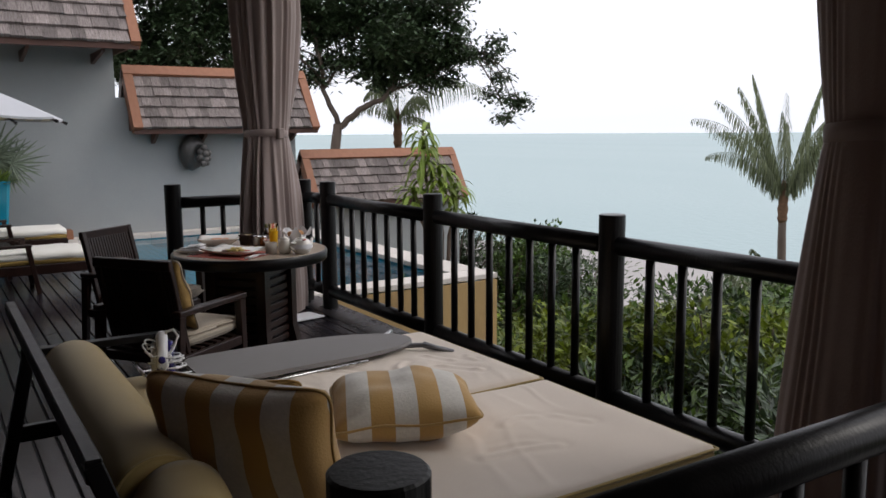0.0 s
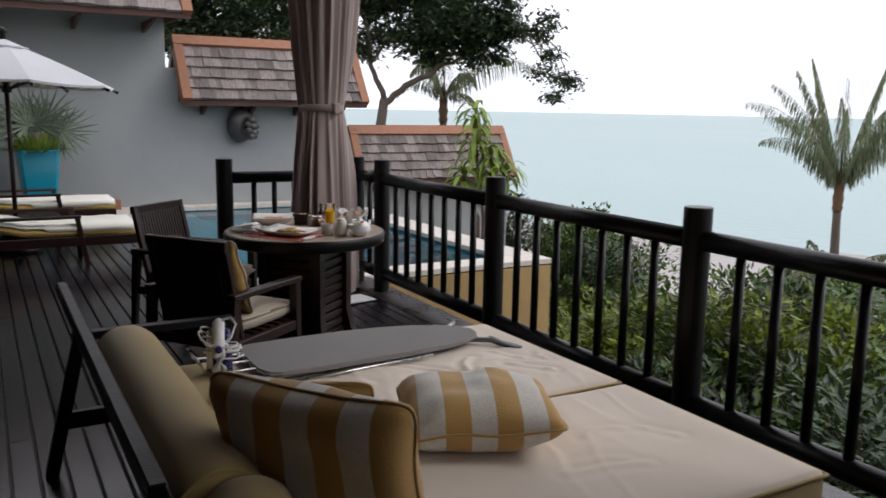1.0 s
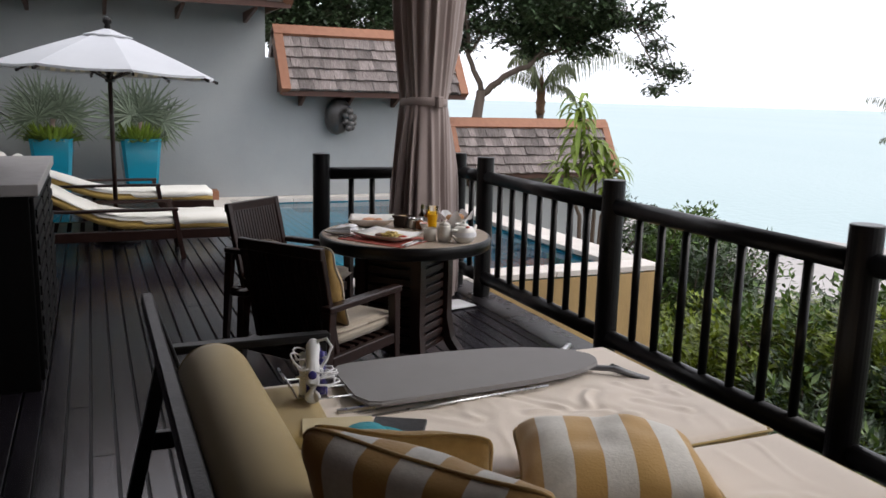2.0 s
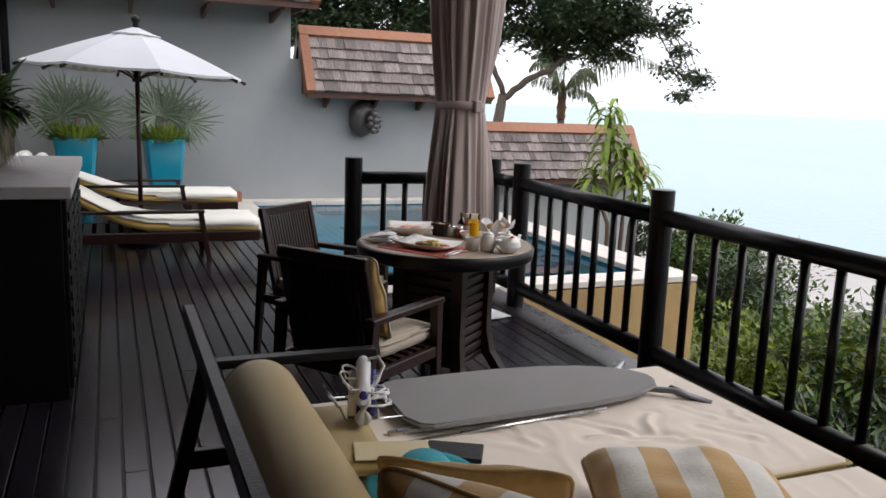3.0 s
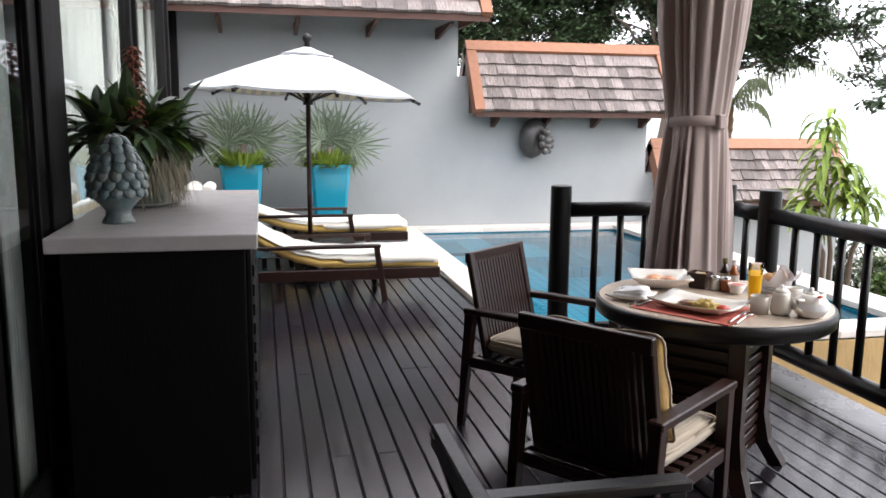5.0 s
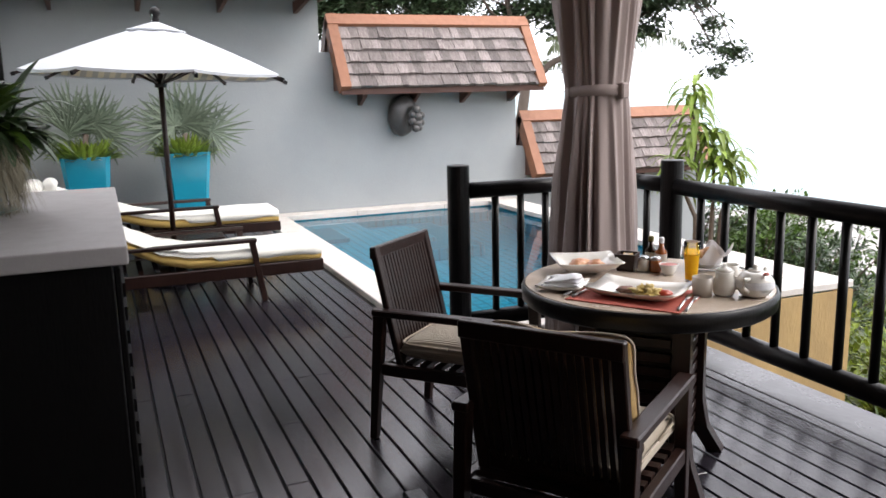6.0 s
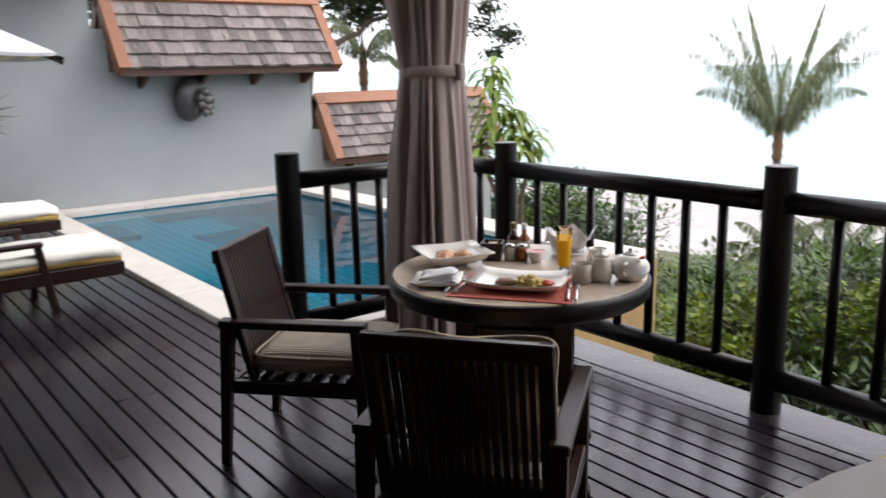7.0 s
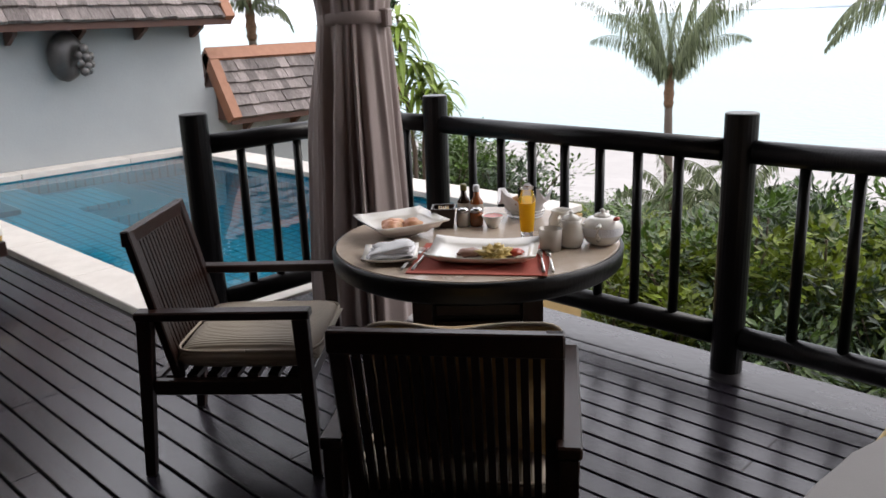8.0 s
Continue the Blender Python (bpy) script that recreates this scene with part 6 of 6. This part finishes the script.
M_LEAF_OLIVE = mat("olive_green_leaf", (0.085, 0.135, 0.028), 0.38, (0.035, 0.062, 0.014), 3, (1, 1, 1), 0.8, 0.0, per_island=0.65, trans=0.2, spec=0.4)
KINDS = [shrub(31, 3600, 0.062, 0.029, M_LEAF, "broad-leaved green shrub growing on the slope"),
         shrub(32, 3600, 0.062, 0.027, M_LEAF_BRIGHT, "light yellow-green shrub growing on the slope", 0.5),
         shrub(33, 3400, 0.07, 0.02, M_LEAF_DARK, "dark green narrow-leaved shrub growing on the slope", 0.6),
         strap_shrub(34, "green strap-leaved clump growing on the slope", M_LEAF),
         shrub(35, 3600, 0.056, 0.030, M_LEAF, "dense green shrub growing on the slope", 0.65),
         shrub(36, 2900, 0.074, 0.024, M_LEAF_OLIVE, "shrub with long glossy olive-green leaves on the slope", 0.6),
         shrub(37, 3000, 0.056, 0.031, M_LEAF_BRIGHT, "yellow-green shrub with broad glossy leaves on the slope", 0.55)]
EYE = Vector((0.35, 1.6, 1.5))


def plant_slope():
    rnd = random.Random(77)
    used = [False] * len(KINDS)

    def put(x, y, top, wide=1.0, kind=None):
        top -= 0.2 * min(1.9, max(1.0, top - ground_height(x, y)))
        g = ground_height(x, y)
        h = max(1.0, top - g)
        k = rnd.choice((0, 1, 2, 2, 3, 4, 5, 5, 6, 6)) if kind is None else kind
        sxy = min(h, 1.9) * wide * rnd.uniform(0.9, 1.25)
        m = Matrix.Translation((x, y, top - min(h, 1.9))) @ Matrix.Rotation(rnd.uniform(0, 6.28), 4, "Z")
        src = KINDS[k]
        ob = src if not used[k] else copy_thing(src, m)
        used[k] = True
        ob.matrix_basis = m
        ob.scale = (sxy, sxy, min(h, 1.9))
    # a close row under the deck edge, then bands that fall away with the slope
    for i in range(22):
        put(rnd.uniform(4.5, 6.0), -2.5 + i * 0.40 + rnd.uniform(-0.2, 0.2), rnd.uniform(-0.95, -0.45), 0.8)
    for i in range(56):
        x = rnd.uniform(6.0, 9.0)
        y = rnd.uniform(-4.0, 10.5)
        if x < 7.2 and y > 7.5:
            continue
        d = math.hypot(x - EYE.x, y - EYE.y)
        put(x, y, 1.5 - d * math.tan(radians(rnd.uniform(12.0, 17.0))))
    for i in range(105):
        x, y = rnd.uniform(9.0, 17), rnd.uniform(-5, 15)
        d = math.hypot(x - EYE.x, y - EYE.y)
        put(x, y, 1.5 - d * math.tan(radians(rnd.uniform(11.5, 14.5))))
    for i in range(120):
        x, y = rnd.uniform(17, 36), rnd.uniform(-10, 28)
        d = math.hypot(x - EYE.x, y - EYE.y)
        put(x, y, 1.5 - d * math.tan(radians(rnd.uniform(11.5, 14.5))), 1.5)
    # taller bushes that stand up against the sea
    for x, y, el, k in ((11.0, 13.5, 5.6, 0), (10.4, 13.0, 6.4, 4), (11.8, 13.8, 6.2, 4), (11.6, 12.7, 7.0, 0), (10.6, 12.2, 7.8, 2), (6.8, 6.4, 10.4, 6), (7.5, 6.3, 9.2, 4), (8.3, 6.3, 8.8, 2), (7.6, 5.5, 9.4, 6), (8.5, 5.4, 8.8, 4), (9.3, 5.7, 8.6, 0), (8.0, 7.1, 9.8, 0), (9.3, 6.7, 9.0, 2),
                        (7.4, 5.0, 10.8, 6), (7.9, 4.3, 10.6, 6), (8.6, 4.6, 10.0, 1), (8.9, 3.7, 10.2, 0), (9.8, 3.9, 9.6, 2), (7.0, 3.9, 13.0, 4),
                        (9.5, 2.0, 10.4, 4), (8.9, 2.8, 10.6, 1), (11.0, 2.5, 9.6, 0), (12.5, 3.8, 9.4, 4)):
        d = math.hypot(x - EYE.x, y - EYE.y)
        put(x, y, 1.5 - d * math.tan(radians(el)), 1.1, k)
    # grasses at the foot of the pool wall
    for x, y, top in ((4.15, 6.35, -0.62), (4.75, 6.4, -0.55), (5.35, 6.3, -0.45), (5.8, 6.6, -0.4), (4.4, 5.7, -0.7), (5.1, 5.6, -0.6)):
        put(x, y, top, 0.7, 3)
    # behind the garden wall
    for x, y, top in ((7.2, 14.6, 1.1), (9.6, 13.9, 0.3), (6.3, 15.2, 1.3)):
        put(x, y, top, 1.0, 2)


plant_slope()


def frond(bm, base, az, el, ln, droop, width, rnd, n=72, leaf_droop=2.2, hang=0.0):
    """A feather frond: a bending midrib with a leaflet on each side at every step."""
    v = Vector((math.cos(az) * math.cos(el), math.sin(az) * math.cos(el), math.sin(el)))
    p = Vector(base)
    pts = []
    for i in range(n + 1):
        pts.append((p.copy(), v.copy()))
        v = (v + Vector((0, 0, -droop / n * (0.15 + 1.1 * i / n)))).normalized()
        p = p + v * ln / n
    tube([q[0] for q in pts[::4]] + [pts[-1][0]], [0.018 * (1 - 0.8 * i / (n // 4 + 1)) for i in range(len(pts[::4]) + 1)], 5, bm)
    for i in range(8, n + 1):
        q, d = pts[i]
        k = i / n
        side = d.cross(Vector((0, 0, 1))).normalized()
        ll = width * math.sin(math.pi * (0.16 + 0.76 * k)) * rnd.uniform(0.7, 1.15)
        for s in (-1, 1):
            leaf_strip(bm, q, side * s * rnd.uniform(0.5, 0.9) + d * rnd.uniform(0.6, 1.0) + Vector((0, 0, rnd.uniform(-0.6, 0.2) - hang)), (0, 0, 1), ll, 0.030, leaf_droop * rnd.uniform(0.7, 1.4), 4, 0.1)


def palm(x, y, z_crown, ln, seed, label, fronds, width=0.55, lean=0.5, r=0.14, hang=0.1):
    rnd = random.Random(seed)
    t = thing("palm_tree", pose(x, y, 0), label, "palm", "coconut palms")
    g = ground_height(x, y) - 0.3
    n = 14
    pts = [(lean * (1 - k / n) ** 2, -0.4 * lean * (1 - k / n) ** 2, g + (z_crown - g) * k / n) for k in range(n + 1)]
    part("trunk", tube(pts, [r * (1.25 - 0.45 * k / n) * (1 + 0.03 * (k % 2)) for k in range(n + 1)], 12), M_BARK, t, smooth=True)
    part("crown_base", lathe([(r * 0.8, -0.75), (r * 1.15, -0.6), (r * 0.95, -0.5), (r * 1.2, -0.3), (r * 0.95, -0.15), (r * 1.1, 0.0), (r * 0.8, 0.25), (r * 0.3, 0.6)], 12, None, (0, 0, z_crown)), M_PALMBARK, t, "orange brown fibrous crown base", smooth=True)
    for az, el, k, dr in fronds:
        bm = bmesh.new()
        frond(bm, (0, 0, z_crown + 0.1), radians(az), radians(el), ln * k, dr * rnd.uniform(1.25, 1.65), width * k, rnd, hang=hang)
        part("frond", bm, M_PALM, t)
    return t


# fronds: direction, rise, relative length, bend; seen from the deck "left" is about 128 degrees
palm(23.3, 16.05, -0.72, 3.95, 5, "tall coconut palm in front of the sea",
     ((126, 61, 1.0, 1.35), (136, 67, 0.95, 1.15), (128, 77, 1.0, 0.5), (118, 72, 0.95, 0.75), (50, 85, 0.82, 0.3), (308, 77, 0.98, 0.45), (305, 66, 1.0, 1.05), (312, 61, 0.95, 1.3),
      (215, 66, 0.8, 1.2), (40, 66, 0.85, 1.1), (165, 60, 0.85, 1.5), (345, 62, 0.85, 1.4), (262, 68, 0.8, 1.1), (298, 69, 0.9, 0.9), (122, 55, 0.75, 1.6), (315, 54, 0.75, 1.6)), 0.85, hang=1.1)
palm(14.5, 25.1, 1.70, 4.1, 6, "coconut palm with drooping fronds beyond the garden wall",
     ((338, 50, 0.95, 1.75), (330, 63, 0.75, 2.3), (60, 80, 0.8, 0.8), (150, 74, 0.75, 1.2), (250, 74, 0.7, 1.2), (205, 60, 0.6, 2.6), (160, 52, 0.5, 3.2), (320, 30, 0.42, 3.2), (100, 64, 0.6, 2.2), (280, 58, 0.55, 2.6)), 0.95, hang=0.8)
palm(16.1, 6.3, 1.7, 3.3, 7, "coconut palm with long fronds over the slope",
     ((105, 30, 1.0, 1.6), (110, 55, 1.0, 1.4), (95, 5, 0.9, 1.5), (130, 15, 0.9, 1.6), (20, 50, 1.0, 1.5), (290, 45, 1.0, 1.5), (250, 30, 0.9, 1.6), (60, 75, 0.9, 0.8), (330, 30, 0.9, 1.6), (180, 25, 0.9, 1.6)), 0.6)
for sx, sy, st, sd in ((17.5, 12.6, -3.1, 8), (13.2, 9.2, -1.9, 9)):
    palm(sx, sy, st, 1.5, sd, "young feathery palm among the shrubs",
         tuple((az * 40 + 12, 30 + 35 * (az % 2), 0.9 + 0.1 * (az % 3), 1.5) for az in range(9)), 0.42, 0.1, 0.07)


def tall_plant():
    t = thing("strap_leaved_plant", pose(6.5, 9.85, 0), "tall light green strap-leaved plant beside the pool", "plant")
    rnd = random.Random(15)
    for sx, sy, top, n, spread in ((-0.08, 0.03, 1.50, 60, 0.70), (0.14, -0.05, 1.0, 50, 0.46), (0.32, -0.14, 0.70, 36, 0.36), (-0.22, 0.08, 0.70, 36, 0.36)):
        part("stem", tube([(0.1 + sx * 0.2, sy * 0.2, -3.0), (0.12 + sx * 0.5, sy * 0.5, 0.0), (sx + 0.03, sy, top * 0.6), (sx, sy, top)], [0.04, 0.028, 0.022, 0.012], 8), M_BARK, t, smooth=True)
        bm = bmesh.new()
        for i in range(n):
            a = i * 2.4 + rnd.uniform(-0.3, 0.3)
            el = rnd.uniform(0.45, 1.3)
            leaf_strip(bm, (sx, sy, top - spread * (i / n)), (math.cos(a) * math.cos(el), math.sin(a) * math.cos(el), math.sin(el)), (0, 0, 1), rnd.uniform(0.30, 0.48), rnd.uniform(0.048, 0.074), rnd.uniform(1.9, 3.4), 7)
        part("leaf_tuft", bm, M_LEAF_LIGHT, t)


tall_plant()


def big_tree(base, clumps, seed, label, leaf=0.19, density=34, mt=None, forks=()):
    """A tree with a bare forking trunk and an open crown of leafy sprays. Clumps: sideways, height, depth and radius."""
    rnd = random.Random(seed)
    bx_, by_ = base
    t = thing("tree", pose(bx_, by_, 0), label, "tree", "trees beyond the wall")
    side, away = Vector((0.91, -0.42, 0)), Vector((0.42, 0.91, 0))
    root = Vector((0, 0, ground_height(bx_, by_) - 0.3))
    fork = side * 0.15 + Vector((0, 0, 1.7))
    wood, lv = bmesh.new(), bmesh.new()
    tube([root, Vector((-0.3, 0.1, -1.5)), Vector((0, 0, 0.6)), fork], [0.26, 0.2, 0.15, 0.13], 10, wood)
    nodes = []

    def limb(pts, r0, r1):
        """A crooked limb; its points become places from which twigs start."""
        q = []
        for a_, b_ in zip(pts, pts[1:]):
            for k in range(4):
                q.append(a_.lerp(b_, k / 4) + Vector((rnd.uniform(-1, 1), rnd.uniform(-1, 1), rnd.uniform(-1, 1))) * 0.05)
        q.append(pts[-1])
        q[0] = pts[0]
        tube(q, [r0 + (r1 - r0) * k / (len(q) - 1) for k in range(len(q))], 7, wood)
        nodes.extend(q[3:])
        return q
    up = Vector((0, 0, 1))
    left = limb([fork, side * -0.15 + up * 2.4, side * -0.35 + up * 3.5, side * -0.7 + up * 5.2], 0.085, 0.04)
    right = limb([fork - up * 0.12, side * 0.75 + up * 2.08, side * 1.6 + up * 2.5, side * 2.0 + up * 3.4, side * 2.3 + up * 4.8], 0.10, 0.04)
    limb([right[8], side * 2.4 + up * 2.95, side * 3.4 + away * 0.2 + up * 3.4, side * 4.3 + up * 3.7], 0.05, 0.02)
    limb([left[5], side * 0.4 + away * 0.3 + up * 3.5, side * 0.9 + up * 4.6], 0.05, 0.025)
    limb([left[6], side * -1.2 + away * -0.3 + up * 3.9, side * -1.9 + up * 4.6], 0.045, 0.02)
    limb([right[12], side * 3.1 + away * -0.4 + up * 4.4, side * 3.8 + up * 5.2], 0.045, 0.02)
    for x, z, d, r in clumps:
        c = side * x + away * d + up * z
        start = min(nodes, key=lambda q: (q - c).length + (0.6 if q.z > c.z else 0.0))
        mid = start.lerp(c, 0.5) + Vector((rnd.uniform(-0.2, 0.2), rnd.uniform(-0.2, 0.2), 0.3 * rnd.random()))
        tube([start, mid, c], [0.026, 0.018, 0.009], 5, wood)
        thin = x > 3.3
        r *= 0.72 if thin else 1.0
        for s in range(int(17 * r * r + (5 if thin else 9))):
            o = rand_dir(rnd, 0.0)
            tip = c + Vector((o.x * r, o.y * r, o.z * r * 1.0)) * rnd.random() ** 0.4
            tube([c.lerp(tip, 0.3), tip], [0.009, 0.004], 4, wood)
            for i in range(density):
                q = tip + rand_dir(rnd, 0) * rnd.uniform(0.02, 0.46)
                dd = rand_dir(rnd, -0.6)
                leaf_quad(lv, q, dd, Vector((0, 0, 1)) + rand_dir(rnd) * 0.6, leaf * rnd.uniform(0.6, 1.3), leaf * 0.42)
    tagged(part("crown", lv, mt or M_LEAF_DARK, t), kind="stuff")
    part("trunk", wood, M_BARK, t, smooth=True)
    return t


def crown_clumps(seed, n, x0, x1, z0, z1, extra=()):
    """Clumps spread unevenly through a crown that is widest at two thirds of its height."""
    rnd = random.Random(seed)
    out = list(extra)
    while len(out) < n + len(extra):
        u, v = rnd.uniform(-1, 1), rnd.uniform(0, 1)
        if abs(u) > 0.55 + 0.45 * math.sin(math.pi * min(1, v * 0.75 + 0.15)):
            continue
        out.append((x0 + (x1 - x0) * (u + 1) / 2, z0 + (z1 - z0) * v, rnd.uniform(-1.2, 1.2), rnd.uniform(0.45, 0.85)))
    return out


big_tree((10.25, 21.2), crown_clumps(3, 58, -2.0, 4.2, 3.3, 7.6, ((-1.5, 3.6, 0.3, 0.7), (-0.9, 4.3, 0.0, 0.8), (-0.3, 3.9, 0.4, 0.7), (-1.9, 4.4, 0.2, 0.8), (-1.2, 5.0, 0.1, 0.8), (0.4, 4.4, 0.2, 0.8), (-0.5, 5.3, 0.0, 0.8), (4.5, 3.5, 0, 0.5), (4.75, 2.9, -0.2, 0.45), (5.1, 2.25, -0.2, 0.42), (5.0, 1.8, -0.1, 0.25), (5.35, 2.2, 0.0, 0.25), (4.5, 2.45, 0.1, 0.25), (3.2, 2.85, 0.1, 0.3), (4.6, 3.9, 0.1, 0.45), (3.8, 3.5, 0.2, 0.42), (-0.7, 2.9, 0.3, 0.6), (1.3, 3.0, 0.3, 0.7), (2.6, 3.1, 0.2, 0.6), (3.5, 3.5, 0, 0.7),
                                                                 (0.0, 3.1, 0.2, 0.55), (0.5, 3.35, -0.2, 0.65), (1.0, 3.15, 0.1, 0.6), (1.6, 3.25, -0.1, 0.65), (2.1, 3.0, 0.2, 0.5), (0.8, 3.8, 0.2, 0.7), (1.4, 4.0, -0.2, 0.7), (2.0, 3.8, 0.1, 0.7), (2.6, 4.0, -0.1, 0.7),
                                                                 (0.2, 4.5, 0.0, 0.7), (1.1, 4.7, 0.2, 0.7), (1.9, 4.6, -0.2, 0.7), (2.7, 4.7, 0.1, 0.7), (3.2, 3.9, 0.0, 0.55), (1.3, 2.75, 0.3, 0.4), (2.5, 2.7, 0.1, 0.35))),
         41, "large dark green tree with an open leafy crown beyond the wall")
big_tree((6.6, 23.2), crown_clumps(4, 84, -2.9, 2.7, 3.0, 7.0, ((-1.4, 3.1, 0, 0.6), (0.2, 3.0, 0, 0.7), (-0.6, 3.4, 0, 0.8), (0.9, 3.5, 0.2, 0.8), (-1.2, 4.2, 0, 0.9), (-0.2, 4.4, 0, 0.9), (-1.6, 3.6, 0.3, 0.7))),
         42, "dense dark green tree behind the small roof")

# ---- pieces of the setting: shingles, coping stones, deck boards ----


def lay_shingles():
    rnd = random.Random(5)
    for t, x0, x1, ze, zr, ye, yr, courses in ROOFS:
        run, rise = yr - ye, zr - ze
        ln = math.hypot(run, rise)
        ang = math.atan2(rise, run)
        step = (ln - 0.10) / courses
        kinds = []
        for w in (0.07, 0.09, 0.11, 0.13, 0.15) if x1 - x0 < 5 else (0.11, 0.14, 0.17, 0.20):
            bm = bmesh.new()
            th, h = 0.044, step * 1.35
            rings = []
            for yy, zz in ((0, 0.0), (0, th), (h, 0.008), (h, 0.0)):
                rings.append([(-w / 2, yy, zz), (w / 2, yy, zz)])
            a = [bm.verts.new(r[0]) for r in rings]
            b = [bm.verts.new(r[1]) for r in rings]
            for i in range(4):
                j = (i + 1) % 4
                bm.faces.new((a[i], b[i], b[j], a[j]))
            bm.faces.new(a[::-1])
            bm.faces.new(b)
            bmesh.ops.recalc_face_normals(bm, faces=bm.faces)
            me = bpy.data.meshes.new("shingle")
            bm.to_mesh(me)
            bm.free()
            me.materials.append(M_SHINGLE)
            kinds.append((w, me))
        xa, xb = x0 + 0.12, x1 - 0.12
        if x0 < -2:
            xa = -1.3
        for c in range(courses):
            x = xa
            while x < xb - 0.03:
                w, me = rnd.choice(kinds)
                sx = 1.0
                if x + w > xb:
                    sx = (xb - x) / w
                ob = new("shingle", me)
                ob.parent = t
                s = c * step + rnd.uniform(-0.008, 0.008)
                ob.matrix_basis = Matrix.Translation((x + w * sx / 2, ye - 0.03 + s * math.cos(ang), ze - 0.035 + s * math.sin(ang) + 0.012)) @ Matrix.Rotation(ang + radians(-2.5), 4, "X") @ Matrix.Rotation(radians(rnd.uniform(-0.8, 0.8)), 4, "Z")
                ob.scale = (sx * 0.975, 1, rnd.uniform(0.8, 1.3))
                x += w * sx


lay_shingles()


def lay_coping():
    def run(p, q, across, ln, z=0.0, th=0.055):
        p, q = Vector(p), Vector(q)
        n = max(1, round((q - p).length / ln))
        for i in range(n):
            a, b = p.lerp(q, i / n), p.lerp(q, (i + 1) / n)
            xa, xb = sorted((a.x, b.x + across[0]))
            ya, yb = sorted((a.y, b.y + across[1]))
            part("coping_stone", box(xa + 0.0015, xb - 0.0015, ya + 0.0015, yb - 0.0015, z - th, z, 0.006), M_COPING, pool)
    run((POOL_X0 + 0.002, POOL_Y0 + 0.29, 0), (POOL_X0 + 0.002, PY1 - 0.02, 0), (0.295, 0), 1.0, 0.012)
    run((POOL_X0 + 0.002, POOL_Y0 - 0.02, 0), (PX1 + 0.38, POOL_Y0 - 0.02, 0), (0, 0.30), 1.0, 0.012)
    run((PX1 - 0.02, POOL_Y0 + 0.29, 0), (PX1 - 0.02, PY1 - 0.02, 0), (0.40, 0), 1.0, 0.012)
    run((POOL_X0 + 0.002, PY1 - 0.01, 0), (5.66, PY1 - 0.01, 0), (0, 0.27), 1.2, 0.012, 0.067)


lay_coping()


def lay_deck():
    rnd = random.Random(9)
    pitch, gap = 0.1035, 0.0105
    cache = {}
    x = 3.335 - 0.115 - pitch * 37
    cols = []
    while x < 3.20:
        cols.append((x + gap / 2, x + pitch - gap / 2))
        x += pitch
    cols[-1] = (cols[-1][0], 3.190)
    cols.append((3.200, DECK_X1))
    for xa, xb in cols:
        w = round(xb - xa, 4)
        end = WALL_Y - 0.01 if xb < POOL_X0 + 0.01 else POOL_Y0 - 0.025
        y = -3.9
        first = True
        while y < end - 0.05:
            ln = rnd.choice((2.4, 3.0, 3.6)) if not first else rnd.choice((1.5, 2.1, 2.7, 3.3))
            first = False
            ln = min(ln, end - y) if w < 0.2 else end - y
            if end - y - ln < 0.6:
                ln = end - y
            key = (w, round(ln, 3))
            if key not in cache:
                me = bpy.data.meshes.new("board")
                b = box(-w / 2, w / 2, 0.0007, ln - 0.0007, -0.03, 0, 0.003)
                bmesh.ops.recalc_face_normals(b, faces=b.faces)
                b.to_mesh(me)
                b.free()
                me.materials.append(M_DECK if w < 0.2 else M_DECKEDGE)
                cache[key] = me
            ob = new("board", cache[key])
            ob.parent = deck
            ob.location = ((xa + xb) / 2, y, rnd.uniform(-0.0015, 0.0))
            y += ln


lay_deck()
